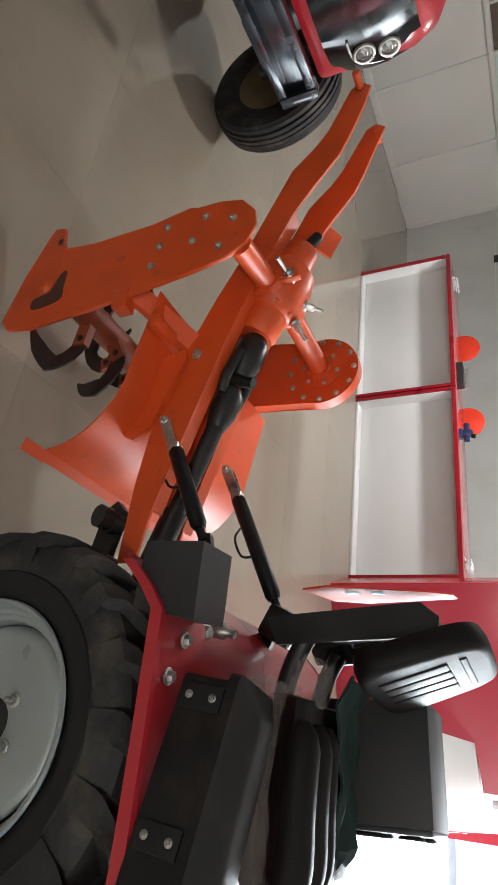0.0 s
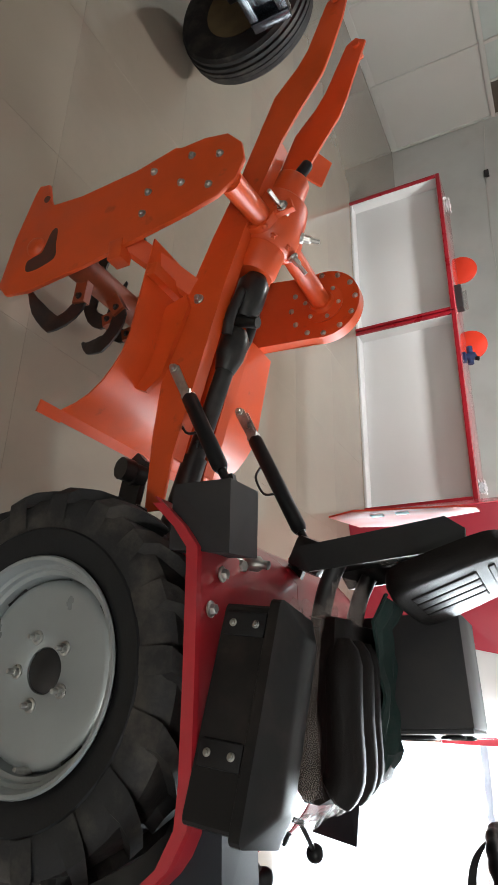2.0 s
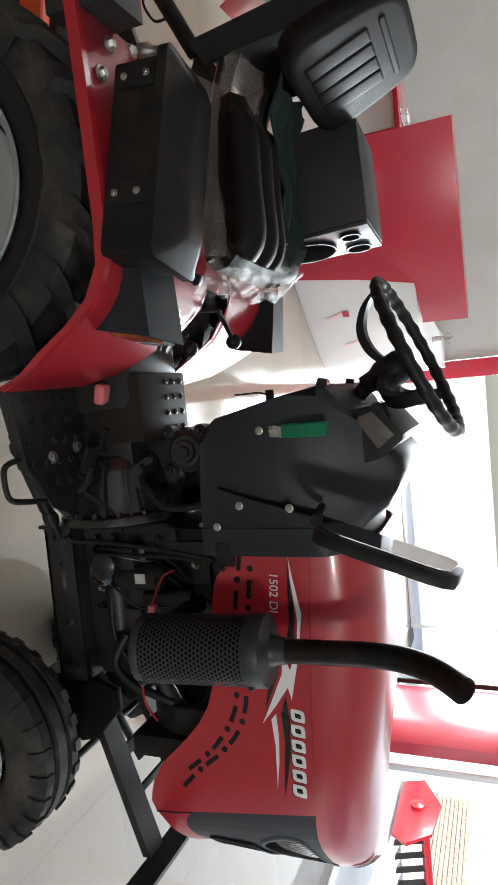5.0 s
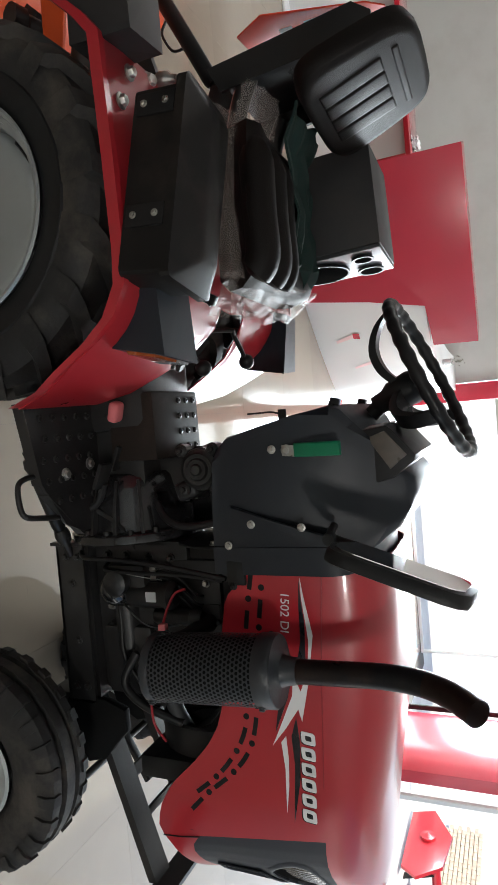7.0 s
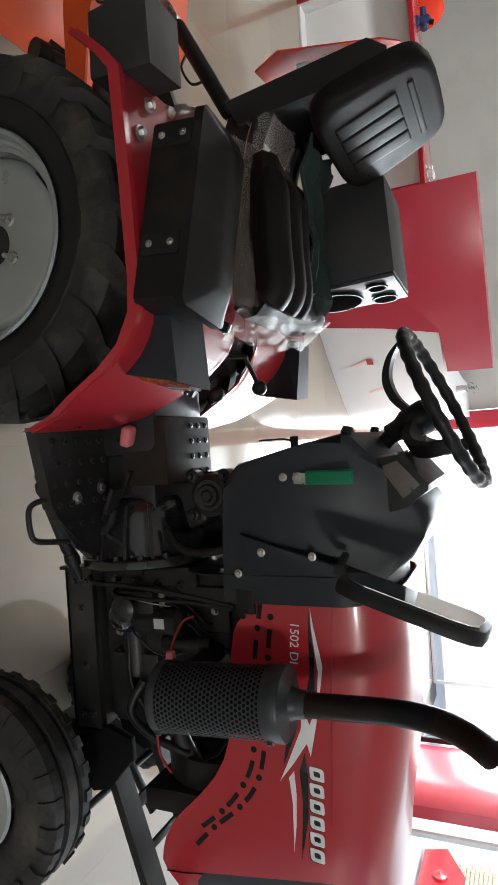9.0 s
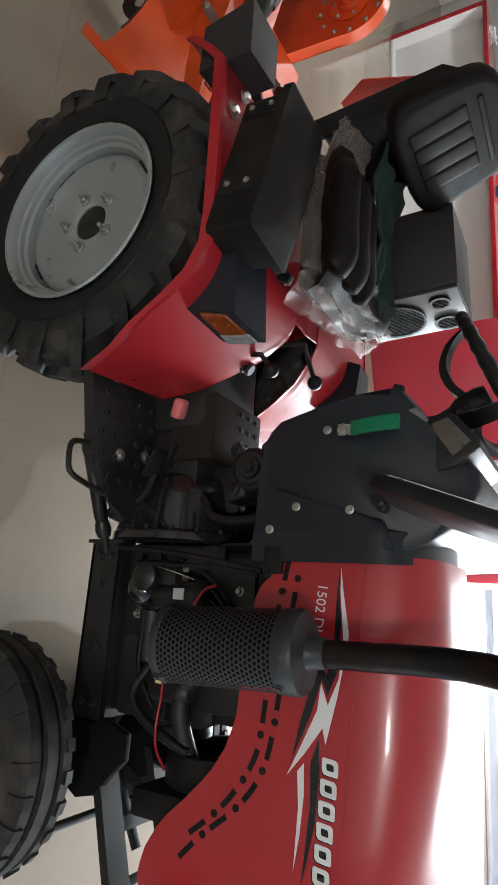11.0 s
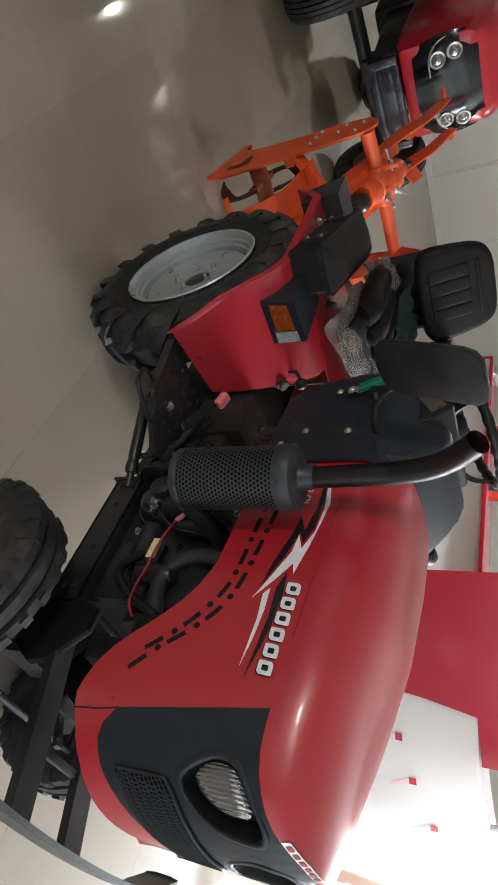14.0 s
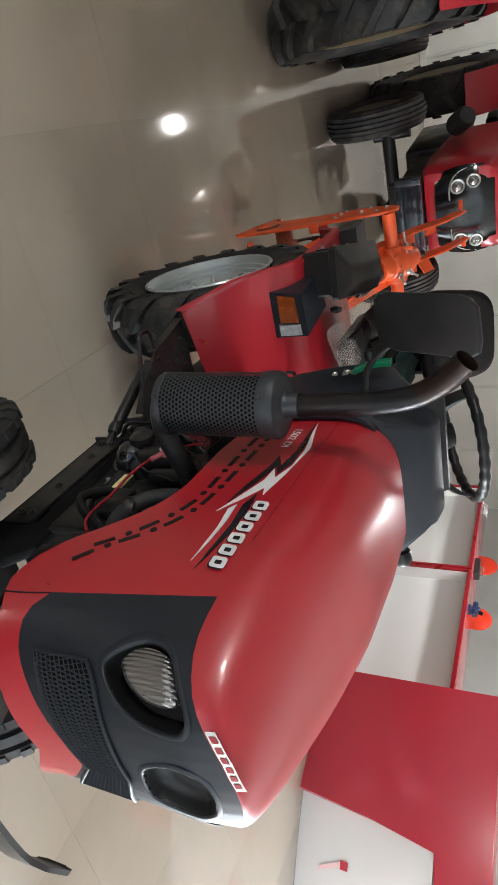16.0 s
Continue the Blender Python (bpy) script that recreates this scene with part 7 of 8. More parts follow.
# ---- larger tractors standing further back ----
def big_wheel(parent, c, R, rim_r, hw, n_lugs, rim_mat):
    c = Vector(c)
    bm = bmesh.new()
    add_lathe(bm, [(rim_r, -hw * 0.75), (rim_r - 0.02, -hw * 0.72), (rim_r - 0.04, -hw * 0.2), (0.06, -hw * 0.25), (0.0, -hw * 0.25), (0.0, hw * 0.25), (0.06, hw * 0.25), (rim_r - 0.04, hw * 0.2), (rim_r - 0.02, hw * 0.72), (rim_r, hw * 0.75)], c, (0, 1, 0), 40)
    rim = part("wheel_rim", bm, rim_mat, parent, "dull yellowish steel rim")
    bm = bmesh.new()
    if R > 0.5:
        lug_tyre(bm, c, R, hw * 2, rim_r - 0.003, n_lugs, 0.035, 0.05, 1)
    else:
        # steering tyre with running ribs
        ribs = []
        for k in range(5):
            a, b = -hw * 0.8 + hw * 1.6 * k / 5, -hw * 0.8 + hw * 1.6 * (k + 1) / 5
            ribs += [(R - 0.02, a + 0.003), (R - 0.003 - 0.012 * (abs(k - 2) / 2) ** 2, a + 0.005), (R - 0.003 - 0.012 * (abs(k - 2) / 2) ** 2, b - 0.005), (R - 0.02, b - 0.003)]
        add_lathe(bm, [(rim_r - 0.003, -hw * 0.7), (rim_r + 0.03, -hw * 0.92), (R - 0.07, -hw), (R - 0.03, -hw * 0.93)] + ribs + [(R - 0.03, hw * 0.93), (R - 0.07, hw), (rim_r + 0.03, hw * 0.92), (rim_r - 0.003, hw * 0.7)], c, (0, 1, 0), 56, closed=True)
    part("tyre", bm, RUBBER, rim, "black ribbed tyre")


def big_tractor():
    """Built with the nose at the origin, facing +x, on z = 0."""
    t = thing("large_tractor", "larger red tractor with round headlamps and a black nose", "tractor", (0, 0, 0), "large tractors in the background")
    hw = 0.31
    # bonnet: rounded box lofted back from the nose
    def ring(x, w, z0, z1, r=0.12):
        pts = []
        for cx, cz, a0 in ((1, -1, -90), (1, 1, 0), (-1, 1, 90), (-1, -1, 180)):
            rr = r if cz > 0 else 0.03
            for k in range(6):
                a = radians(a0 + 90 * k / 5)
                pts.append(Vector((x, cx * (w - rr) + rr * math.cos(a), (z1 - rr if cz > 0 else z0 + rr) + rr * math.sin(a))))
        return pts
    bm = bmesh.new()
    add_loft(bm, [ring(-0.02, hw - 0.07, 0.80, 1.20, 0.06), ring(-0.04, hw - 0.03, 0.77, 1.255, 0.08), ring(-0.12, hw, 0.75, 1.33), ring(-0.35, hw + 0.01, 0.76, 1.40), ring(-0.8, hw + 0.01, 0.80, 1.45), ring(-1.35, hw, 0.85, 1.47)])
    bon = part("bonnet", bm, RED, t, "glossy red bonnet", 35)
    # black face
    bm = bmesh.new()
    rows = []
    for z, w in ((0.845, 0.25), (0.92, 0.29), (1.0, 0.305), (1.08, 0.308), (1.17, 0.295), (1.24, 0.25)):
        rows.append([(0.03 - 0.07 * (abs(f) ** 3.0) - 0.16 * max(0, z - 1.05), w * f, z) for f in np.linspace(-1, 1, 17)])
    add_sheet(bm, rows, 0.05)
    face = part("nose_face", bm, FACE, t, "glossy black nose face", 35)
    for s in (-1, 1):
        for z, r, dy in ((1.0, 0.045, 0.185), (1.105, 0.043, 0.205)):
            x = 0.034 - 0.07 * (abs(dy / 0.30) ** 3.0) - 0.16 * max(0, z - 1.05)
            c = Vector((x, s * dy, z))
            bm = bmesh.new()
            add_lathe(bm, [(r, -0.01), (r + 0.006, 0.004), (r + 0.002, 0.012), (r - 0.006, 0.010), (r - 0.008, 0.0)], c, (1, 0.12 * s, 0.15), 28, closed=True)
            lr = part("lamp_ring", bm, STEEL, face, "chrome lamp ring")
            bm = bmesh.new()
            add_lathe(bm, [(r - 0.006, 0.0), (r * 0.6, 0.008), (r * 0.35, 0.010), (0.0, 0.016)], c, (1, 0.12 * s, 0.15), 24)
            part("lamp_lens", bm, LENS, lr, "clear round headlamp")
        bm = bmesh.new()
        add_tube(bm, smooth_path([(0.034, s * 0.10, 0.945), (0.015, s * 0.20, 0.95), (-0.02, s * 0.265, 1.0), (-0.045, s * 0.292, 1.10)], 5), 0.006, 8)
        part("chrome_strip", bm, STEEL, face, "chrome strip")
    for k in range(5):
        mesh_box("badge_bar", (-0.062, -0.05 + 0.027 * k, 1.252), (0.008, 0.019, 0.028), STEEL, bon, "silver badge bar", 0.002, pose(0, 0, 0, 0, -35, 0))
    mesh_box("badge_bar", (-0.062, 0.135, 1.252), (0.006, 0.025, 0.02), DECAL_WHITE, bon, "white badge patch", 0.001, pose(0, 0, 0, 0, -35, 0))
    # weight carrier under the nose
    bm = bmesh.new()
    add_box(bm, (0.0, 0.0, 0.67), (0.03, 0.52, 0.12), None, 0.004)
    wc = part("weight_carrier", bm, GUNMETAL, t, "glossy dark steel weight carrier")
    for z in (0.60, 0.74):
        mesh_box("rail", (0.02, 0.0, z), (0.06, 0.488, 0.042), GUNMETAL, wc, "", 0.006)
    for y in (-0.27, 0.27):
        mesh_box("end_block", (0.02, y, 0.67), (0.07, 0.05, 0.18), GUNMETAL, wc, "", 0.006)
    bm = bmesh.new()
    add_box(bm, (-0.31, 0.0, 0.62), (0.60, 0.24, 0.14), None, 0.01)
    part("carrier_bracket", bm, GUNMETAL, wc)
    bm = bmesh.new()
    add_box(bm, (-0.85, 0, 0.72), (1.2, 0.34, 0.42), None, 0.03)
    add_box(bm, (-1.9, 0, 0.66), (1.1, 0.4, 0.5), None, 0.04)
    part("engine", bm, BLACK_PAINT, t, "black engine and transmission")
    bm = bmesh.new()
    add_tube(bm, [(-0.55, -0.62, 0.45), (-0.55, 0.62, 0.45)], 0.05, 14)
    add_box(bm, (-0.55, 0, 0.48), (0.16, 0.3, 0.12), None, 0.015)
    for s in (-1, 1):
        add_tube(bm, [(-0.55, s * 0.50, 0.34), (-0.55, s * 0.50, 0.62)], 0.04, 12)
        add_tube(bm, [(-0.62, s * 0.50, 0.40), (-0.78, s * 0.30, 0.40)], 0.02, 8)
    part("front_axle", bm, BLACK_PAINT, t, "black front axle")
    for s in (-1, 1):
        big_wheel(t, (-0.55, s * 0.64, 0.375), 0.375, 0.20, 0.10, 24, RIM_DULL)
        big_wheel(t, (-2.15, s * 0.56, 0.66), 0.66, 0.36, 0.16, 20, RIM_DULL)
        bm = bmesh.new()
        arc = [(-2.15 + 0.74 * math.cos(a), 0.68 + 0.74 * math.sin(a)) for a in np.linspace(0.35, 2.5, 16)]
        add_sheet(bm, [[(x, s * y, z) for x, z in arc] for y in (0.36, 0.52, 0.70)], 0.006)
        part("fender", bm, RED, t, "red rear fender")
        bm = bmesh.new()
        add_lathe(bm, [(0.0, 0), (0.05, 0), (0.055, 0.01), (0.05, 0.06), (0.03, 0.09), (0.0, 0.10)], (-1.5, s * 0.42, 1.28), (-1, 0, 0), 20)
        part("work_lamp", bm, GLASS_GREY, t)
    bm = bmesh.new()
    add_box(bm, (-1.5, 0, 1.25), (0.25, 0.5, 0.42), None, 0.03)
    part("console", bm, BLACK, t)
    bm = bmesh.new()
    add_lathe(bm, [(0.19 + 0.014 * math.cos(a), 0.014 * math.sin(a)) for a in (2 * math.pi * k / 8 for k in range(8))], (-1.72, 0, 1.56), (-0.5, 0, 0.86), 32, closed=True)
    add_tube(bm, [(-1.72, -0.18, 1.56), (-1.72, 0.18, 1.56)], 0.012, 8)
    add_tube(bm, [(-1.55, 0, 1.35), (-1.72, 0, 1.56)], 0.02, 10)
    part("steering_wheel", bm, BLACK, t)
    bm = bmesh.new()
    add_box(bm, (-2.25, 0, 1.10), (0.45, 0.46, 0.12), None, 0.04, 3)
    add_box(bm, (-2.50, 0, 1.35), (0.10, 0.44, 0.42), pose(0, 0, 0, 0, -10, 0), 0.04, 3)
    part("seat", bm, VINYL, t)
    # filter canister beside the engine
    bm = bmesh.new()
    add_lathe(bm, [(0.0, 0), (0.075, 0), (0.08, 0.02), (0.08, 0.16), (0.06, 0.19), (0.0, 0.19)], (-0.75, -0.44, 0.92), (0.5, -0.3, 0.4), 24)
    part("air_filter", bm, CARD, t, "grey filter canister")
    return t


FACE = material("black_gloss_moulding", (0.003, 0.003, 0.003), 0.12, vary=0.1, spec=0.35)
GUNMETAL = material("gunmetal_paint", (0.018, 0.021, 0.027), 0.2, metal=0.4, vary=0.25, scale=12, coat=0.3)
RIM_DULL = material("dull_rim_paint", (0.16, 0.12, 0.06), 0.5, metal=0.3, vary=0.3, scale=10)
first = big_tractor()
copy_thing(first, Matrix.Translation((-4.50, -1.57, FZ)) @ pose(0, 0, 0, 0, 0, 180))
first.matrix_basis = Matrix.Translation((-2.82, 0.325, FZ)) @ pose(0, 0, 0, 0, 0, 7) @ Matrix.Scale(1.055, 4)


# ---- goods on the counters ----
TOP = FZ + CH + 0.0005


def round_sign(x, y, r):
    b = thing("round_sign", "round bright red disc sign on a post behind the counter", "sign", (x, y, FZ), "red discs on the counters")
    bm = bmesh.new()
    add_lathe(bm, [(0.0, -0.01), (r - 0.006, -0.01), (r, -0.005), (r, 0.005), (r - 0.006, 0.01), (0.0, 0.01)], (x, y, TOP + 0.03), (0.05, -1, 0.08), 48)
    part("disc", bm, RED_BRIGHT, b)
    mesh_box("post", (x, y + 0.025, FZ + 0.5), (0.03, 0.02, 1.0), BLACK, b)
    mesh_box("foot", (x, y + 0.01, FZ + 0.008), (0.24, 0.20, 0.014), BLACK, b)


round_sign(-4.20, 4.80, 0.165)
round_sign(-3.26, 4.80, 0.165)


def leaflet_pile(x, y, n, seed):
    random.seed(seed)
    for k in range(n):
        b = thing("leaflet", "crumpled white paper leaflet on the counter", "paper", (x, y, TOP), "leaflets on the counters")
        bm = bmesh.new()
        w, d = 0.10, 0.15
        rows = [[(x + (i - 3) * w / 6 + random.uniform(-0.003, 0.003), y + (j - 3) * d / 6 + 0.02 * k, TOP + 0.001 + 0.02 * k + 0.03 * abs(noise.noise((i * 0.5 + seed, j * 0.5, k)))) for i in range(7)] for j in range(7)]
        add_sheet(bm, rows, 0.001)
        part("sheet", bm, WHITE, b)


leaflet_pile(-4.70, 4.28, 3, 1)
leaflet_pile(-1.58, 4.30, 3, 2)


def parts_box(x, y):
    b = thing("parts_carton", "small open carton of parts on the counter", "carton", (x, y, TOP))
    mesh_box("carton", (x, y, TOP + 0.03), (0.26, 0.10, 0.06), CARD, b)
    mesh_box("lid", (x + 0.02, y + 0.03, TOP + 0.075), (0.22, 0.012, 0.05), FILM, b, "clear lid", 0.002, pose(0, 0, 0, 20, 0, 0))


parts_box(-3.52, 4.30)


def pump(x, y):
    b = thing("hand_pump", "small dark blue cast pump on the counter", "pump", (x, y, TOP))
    bm = bmesh.new()
    add_lathe(bm, [(0.0, 0), (0.055, 0), (0.055, 0.02), (0.035, 0.03), (0.04, 0.09), (0.03, 0.11), (0.0, 0.12)], (x, y, TOP), (0, 0, 1), 24)
    part("body", bm, BLUE, b)
    bm = bmesh.new()
    add_tube(bm, [(x - 0.10, y, TOP + 0.06), (x + 0.08, y, TOP + 0.06)], 0.028, 16)
    part("cylinder", bm, BLUE, b)
    bm = bmesh.new()
    add_lathe(bm, [(0.0, 0), (0.02, 0), (0.022, 0.035), (0.0, 0.04)], (x + 0.03, y, TOP + 0.105), (0.3, 0, 1), 14)
    part("knob", bm, BLACK, b)


pump(-2.86, 4.30)


def vase(x, y):
    b = thing("dried_posy", "small glass pot with a dried posy", "plant", (x, y, 0.982))
    bm = bmesh.new()
    add_lathe(bm, [(0.0, 0), (0.03, 0), (0.034, 0.05), (0.026, 0.08), (0.022, 0.08), (0.028, 0.05), (0.0, 0.006)], (x, y, 0.983), (0, 0, 1), 18)
    part("pot", bm, GLASS_GREY, b)
    random.seed(9)
    bm = bmesh.new()
    for k in range(40):
        a, r, h = random.uniform(0, 6.28), random.uniform(0, 0.05), random.uniform(0.08, 0.20)
        p = Vector((x + r * math.cos(a), y + r * math.sin(a), 0.983 + h))
        d = Vector((random.uniform(-1, 1), random.uniform(-1, 1), random.uniform(-0.2, 1))).normalized()
        u, w = frame_of(d)
        bm.faces.new([bm.verts.new(p + q) for q in (-u * 0.008, d * 0.018, u * 0.008, -d * 0.018)])
    part("leaves", bm, LEAF, b, "olive brown dried leaves", 0)


LEAF = material("dry_leaf", (0.10, 0.085, 0.03), 0.7, vary=0.4, scale=30)
vase(0.20, 5.20)

# ---- wall finishes ----
def wall_panels():
    """Framed cladding on the west wall with a glazed band above a rail."""
    p = thing("wall_cladding", "cream framed wall cladding with glazed panes above a rail", "cladding", (W_WEST, 2.0, FZ))
    xs = W_WEST + 0.012
    for k in range(9):
        y0 = 6.73 - 1.28 * (k + 1)
        mesh_box("panel", (xs, y0 + 0.64, 0.76), (0.02, 1.24, 1.50), WALL_LIGHT, p)
        mesh_box("stile", (xs + 0.012, y0 + 1.27, 0.77), (0.03, 0.035, 1.56), WALL_LIGHT, p)
        mesh_box("pane_frame", (xs + 0.012, y0 + 1.27, 2.35), (0.04, 0.05, 1.55), WALL_LIGHT, p)
        for j, m_ in enumerate((PANE_PALE, PANE_BROWN if k % 2 == 0 else PANE_PALE)):
            mesh_box("pane", (xs, y0 + 0.32 + 0.64 * j, 2.35), (0.012, 0.60, 1.5), m_, p, "pale glass pane" if m_ is PANE_PALE else "brown glass pane")
            mesh_box("pane_bar", (xs + 0.01, y0 + 0.64 * j, 2.35), (0.035, 0.03, 1.5), WALL_LIGHT, p)
    mesh_box("rail", (xs + 0.02, 6.73 - 5.76, 1.56), (0.05, 11.5, 0.06), WALL_LIGHT, p)
    mesh_box("skirting", (xs + 0.008, 6.73 - 5.76, FZ + 0.05), (0.022, 11.5, 0.10), WALL_LIGHT, p)


PANE_PALE = material("pale_pane", (0.62, 0.68, 0.64), 0.15, vary=0.04)
PANE_BROWN = material("brown_pane", (0.14, 0.11, 0.085), 0.2, vary=0.08)
wall_panels()

# wall cable and stains on the north wall
cable = thing("wall_cable", "thin cable pinned across the grey wall", "cable", (-6.5, W_NORTH, 1.2))
bm = bmesh.new()
add_tube(bm, smooth_path([(-8.2, W_NORTH - 0.012, 1.42), (-7.25, W_NORTH - 0.012, 1.33), (-6.2, W_NORTH - 0.012, 1.28), (-5.0, W_NORTH - 0.012, 1.28)], 6), 0.006, 6)
part("wire", bm, WALL_LIGHT, cable)
mesh_box("junction", (-7.2, W_NORTH - 0.02, 1.34), (0.12, 0.04, 0.07), CARD, cable, "grey junction box", 0.006)

# red pillar by the glazed front, and the red post at the recess
pil = thing("red_pillar", "broad glossy red clad pillar by the glazed front", "pillar", (4.45, 6.0, FZ))
bm = bmesh.new()
prof = [(4.62, 5.40), (4.50, 5.42), (4.42, 5.55), (4.40, 5.9), (4.40, 6.3), (4.44, 6.62), (4.52, 6.74), (4.62, 6.76)]
add_prism(bm, [(x, y, FZ) for x, y in prof], (0, 0, 3.03), 0.01)
part("cladding", bm, RED_PANEL, pil, "glossy red cladding")
mesh_box("edge_strip", (4.45, 6.78, 1.48), (0.06, 0.03, 3.0), BLACK, pil, "black edge strip")
post = thing("red_post", "flat red painted post at the end of the wall", "post", (0.48, 6.66, FZ))
mesh_box("board", (0.485, 6.70, 1.62), (0.21, 0.16, 3.28), RED_PANEL, post)

# window frames of the glazed sides
def glazing(name, label, pts, z0, z1):
    g = thing(name, label, "window", (*pts[0], FZ))
    g["kind"] = "structure"
    for a, b in zip(pts, pts[1:]):
        A, B = Vector((*a, 0)), Vector((*b, 0))
        d = (B - A).normalized()
        n = Vector((-d.y, d.x, 0))
        c = (A + B) / 2
        L = (B - A).length
        ang = math.degrees(math.atan2(d.y, d.x))
        for P in (A, B):
            mesh_box("window_frame", (P.x, P.y, (z0 + z1) / 2), (0.05, 0.05, z1 - z0), WHITE, g, "", 0.004, pose(0, 0, 0, 0, 0, ang))
        for z in (z0 + 0.025, z1 - 0.025):
            mesh_box("window_frame", (c.x, c.y, z), (L - 0.052, 0.046, 0.05), WHITE, g, "", 0.004, pose(0, 0, 0, 0, 0, ang))
    return g


glazing("window_1", "tall bright glazed side of the recess", [(0.5, 9.05), (4.6, 9.05)], FZ, 3.0)
glazing("window_2", "tall glazed shop front", [(4.75, 5.35), (4.75, 3.2), (4.75, 1.0), (4.75, -1.2), (4.75, -2.98)], FZ, 3.0)

# ceiling lamp and wall lamp
EMIT = bpy.data.materials.new("lamp_glow")
EMIT.use_nodes = True
_b = EMIT.node_tree.nodes["Principled BSDF"]
_b.inputs["Emission Color"].default_value = (1, 0.97, 0.92, 1)
_b.inputs["Emission Strength"].default_value = 40
lamp = thing("ceiling_lamp", "small square white ceiling lamp, lit", "lamp", (-6.6, -0.83, CEIL))
mesh_box("housing", (-6.6, -0.83, CEIL - 0.03), (0.20, 0.28, 0.06), WHITE, lamp)
mesh_box("diffuser", (-6.6, -0.83, CEIL - 0.064), (0.10, 0.16, 0.008), EMIT, lamp, "glowing white diffuser")
flood = thing("ceiling_lamp", "square white ceiling lamp beside the front, lit", "lamp", (2.2, -4.3, CEIL))
mesh_box("housing", (2.2, -4.3, CEIL - 0.04), (0.40, 0.40, 0.08), WHITE, flood)
mesh_box("diffuser", (2.2, -4.3, CEIL - 0.084), (0.34, 0.34, 0.008), EMIT, flood, "glowing white diffuser")
# added fixture to go with the counter fill; not a known lamp
over = thing("ceiling_lamp", "added square white ceiling lamp that brightens the counters, lit", "lamp", (-3.0, 3.0, CEIL))
mesh_box("housing", (-3.0, 3.0, CEIL - 0.04), (0.36, 0.36, 0.08), WHITE, over)
mesh_box("diffuser", (-3.0, 3.0, CEIL - 0.084), (0.30, 0.30, 0.008), EMIT, over, "glowing white diffuser")
bulb = thing("wall_lamp", "bare glowing bulb on the cream wall", "lamp", (W_WEST + 0.1, 3.47, 2.5))
bm = bmesh.new()
add_lathe(bm, [(0.0, 0), (0.03, 0), (0.03, 0.05), (0.0, 0.05)], (W_WEST + 0.03, 3.47, 2.52), (1, 0, 0), 14)
part("holder", bm, WHITE, bulb)
bm = bmesh.new()
add_lathe(bm, [(0.035 * math.sin(math.pi * k / 8), -0.035 * math.cos(math.pi * k / 8)) for k in range(9)], (W_WEST + 0.11, 3.47, 2.52), (1, 0, 0), 16)
part("bulb", bm, EMIT, bulb, "glowing bulb")

# ---- outside ----
def outside_implement():
    b = thing("field_implement", "red painted field implement standing outside", "implement", (6.5, 7.0, FZ - 0.11))
    z = FZ - 0.11
    bm = bmesh.new()
    add_prism(bm, [(6.4, 6.5, z + 0.05), (6.4, 7.6, z + 0.05), (6.4, 7.7, z + 0.35), (6.4, 7.2, z + 0.62), (6.4, 6.6, z + 0.55), (6.4, 6.35, z + 0.25)], (0.05, 0, 0), 0.01)
    body = part("side_plate", bm, RED, b)
    bm = bmesh.new()
    add_lathe(bm, [(0.0, 0), (0.10, 0), (0.10, 0.04), (0.05, 0.05), (0.0, 0.08)], (6.4, 7.1, z + 0.32), (-1, 0, 0), 24)
    part("hub", bm, RED, body)
    bm = bmesh.new()
    add_tube(bm, [(6.45, 7.0, z + 0.4), (7.6, 7.0, z + 0.4)], 0.06, 16)
    part("beam", bm, RED, b)
    for k in range(5):
        bm = bmesh.new()
        add_prism(bm, [(6.6 + 0.2 * k, 6.8, z), (6.6 + 0.2 * k, 6.9, z), (6.6 + 0.2 * k, 7.05, z + 0.4), (6.6 + 0.2 * k, 6.95, z + 0.4)], (0.02, 0, 0))
        part("tine", bm, BLACK_PAINT, b)


outside_implement()


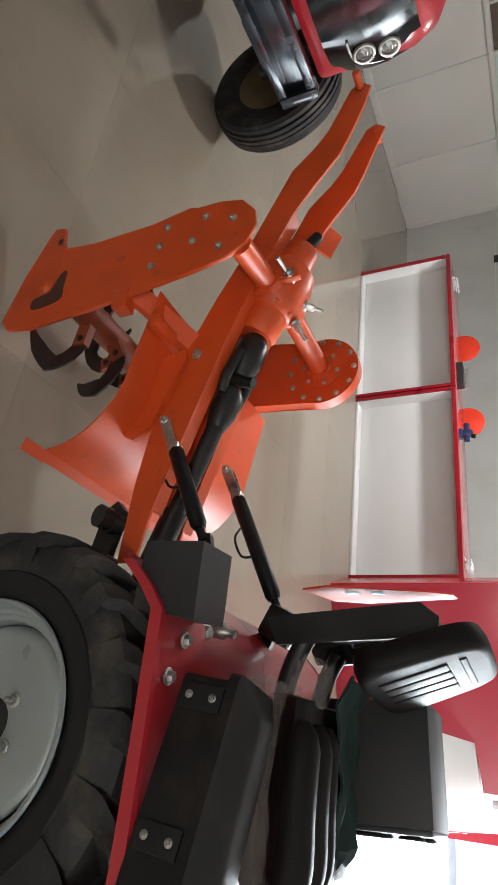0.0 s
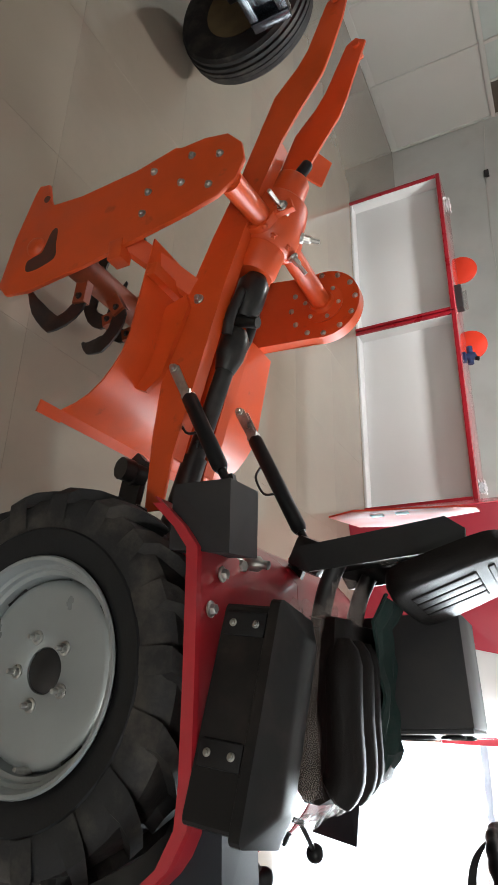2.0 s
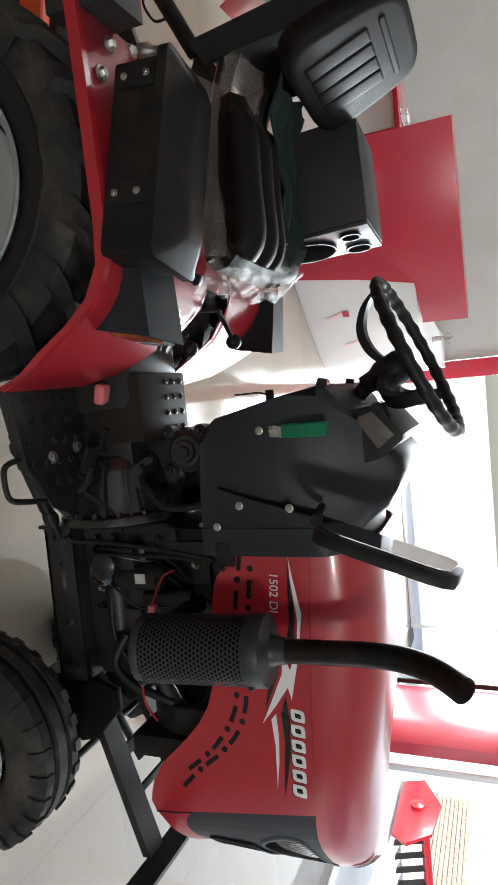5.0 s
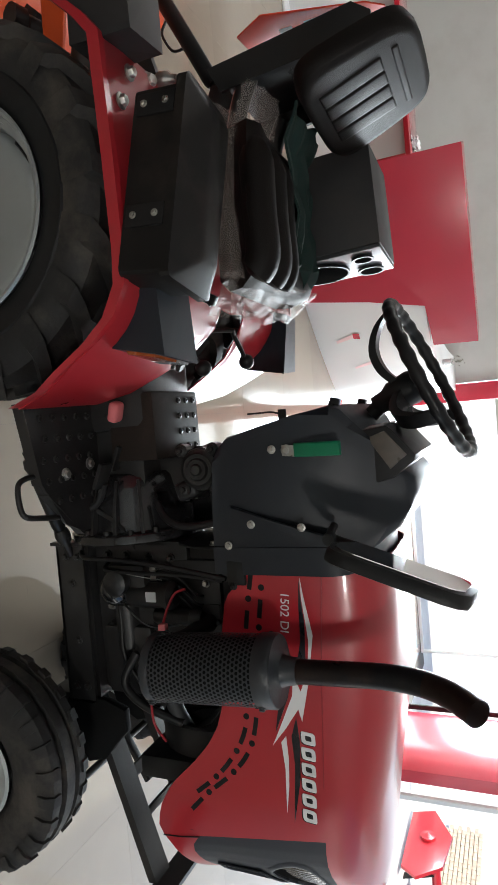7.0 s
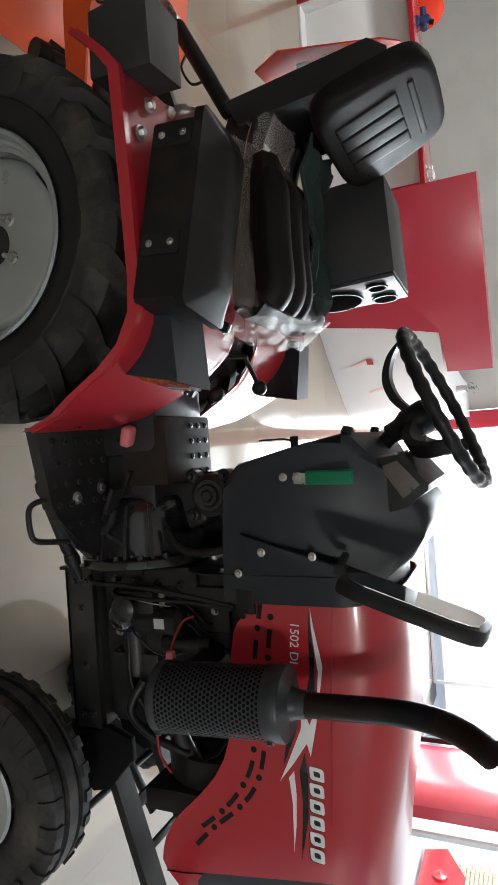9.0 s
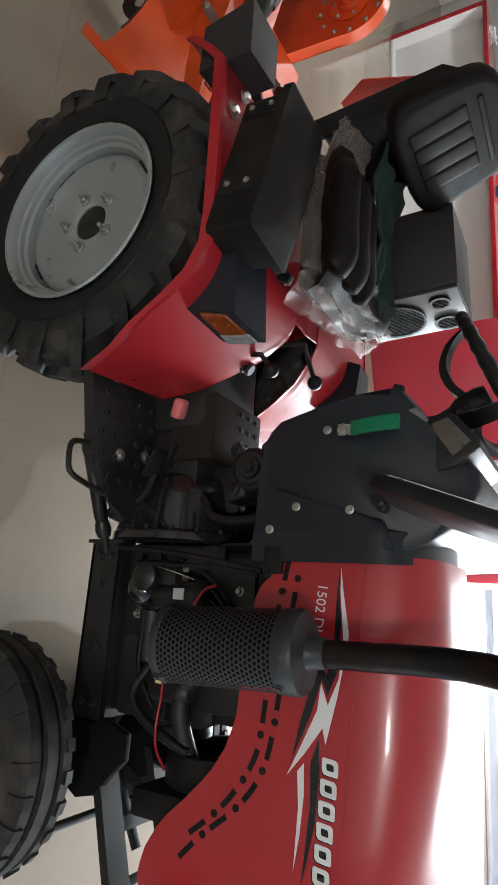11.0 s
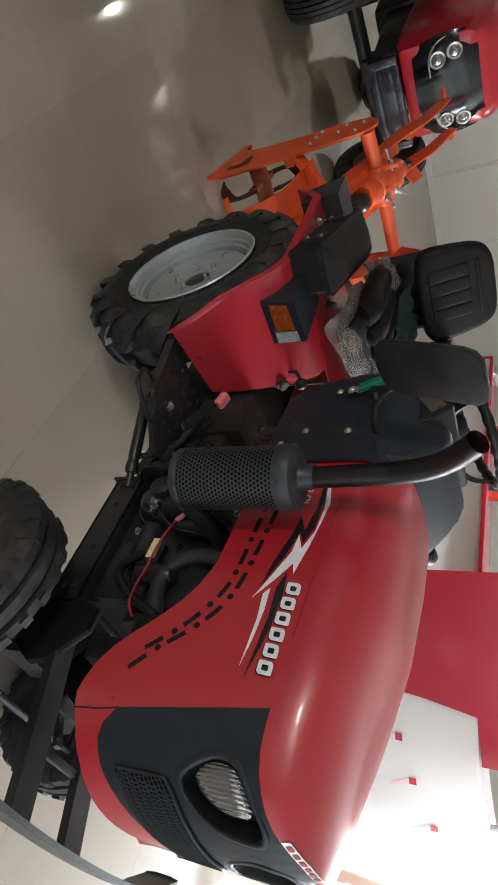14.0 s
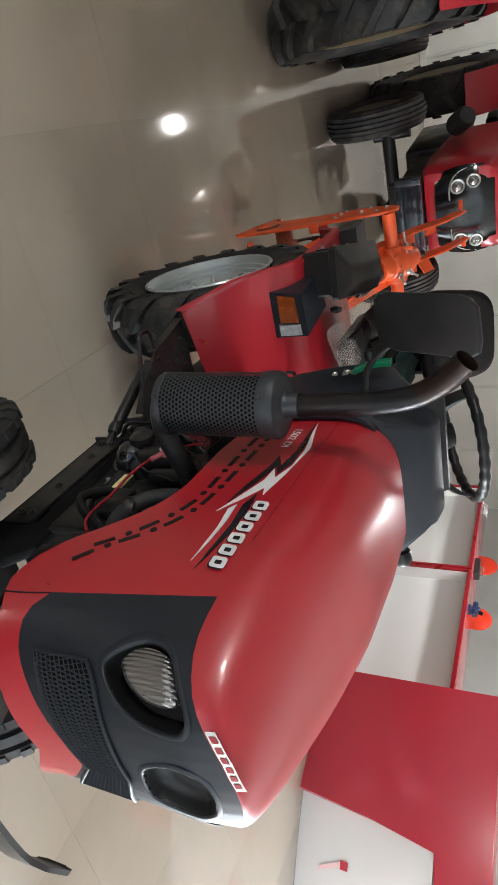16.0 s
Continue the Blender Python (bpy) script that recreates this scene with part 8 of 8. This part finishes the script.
def brick_stack():
    """Loose courses of pale brick against the boundary."""
    w = thing("brick_wall", "low sunlit wall of pale brown bricks outside", "wall", (9.0, 9.8, FZ - 0.11))
    bm0 = bmesh.new()
    add_box(bm0, (0, 0, 0), (0.22, 0.10, 0.068), None, 0.006, 1)
    bmesh.ops.recalc_face_normals(bm0, faces=bm0.faces)
    me = bpy.data.meshes.new("brick")
    bm0.to_mesh(me)
    bm0.free()
    me.materials.append(BRICK)
    random.seed(3)
    for r in range(9):
        for c in range(14):
            ob = new("brick", me)
            ob.matrix_world = Matrix.Translation((9.0, 8.0 + 0.232 * c + 0.116 * (r % 2), FZ - 0.11 + 0.035 + 0.078 * r)) @ pose(0, 0, 0, 0, 0, 90 + random.uniform(-2, 2))
            ob.parent = w
            ob.matrix_parent_inverse = w.matrix_world.inverted()


brick_stack()


def tree(x, y, h, seed):
    random.seed(seed)
    t = thing("tree", "leafy green tree outside the shop front", "tree", (x, y, FZ - 0.11), "trees outside")
    z = FZ - 0.11
    bm = bmesh.new()
    add_tube(bm, smooth_path([(x, y, z), (x + 0.05, y, z + h * 0.25), (x - 0.05, y + 0.1, z + h * 0.5), (x, y, z + h * 0.75)], 4), [0.16 - 0.009 * k for k in range(13)], 10)
    tr = part("trunk", bm, BARK, t)
    tips = []
    for k in range(12):
        a, f = random.uniform(0, 6.28), random.uniform(0.35, 0.75)
        p = Vector((x, y, z + h * f))
        e = p + Vector((math.cos(a), math.sin(a), 0.55)) * random.uniform(0.7, 1.5)
        bm = bmesh.new()
        add_tube(bm, smooth_path([p, (p + e) / 2 + Vector((0, 0, 0.15)), e], 4), [0.05 - 0.004 * i for i in range(9)], 6)
        part("limb", bm, BARK, tr)
        tips.append(e)
    bm = bmesh.new()
    for k in range(2600):
        c = random.choice(tips) + Vector((random.gauss(0, 0.45), random.gauss(0, 0.45), random.gauss(0.1, 0.4)))
        d = Vector((random.uniform(-1, 1), random.uniform(-1, 1), random.uniform(-1, 0.6))).normalized()
        u, w = frame_of(d)
        l = random.uniform(0.05, 0.10)
        bm.faces.new([bm.verts.new(c + q) for q in (-d * l, u * l * 0.4, d * l, -u * l * 0.4)])
    part("crown", bm, GREEN_LEAF, t, "loose crown of small leaves", 0)


BARK = material("bark", (0.12, 0.08, 0.05), 0.9, vary=0.3, scale=12, bump=0.5, bump_scale=40)
GREEN_LEAF = material("tree_leaf", (0.06, 0.11, 0.025), 0.6, vary=0.4, scale=4)
tree(9.5, 5.2, 4.2, 1)
tree(12.0, 9.5, 5.0, 2)
tree(11.0, 1.5, 4.6, 3)
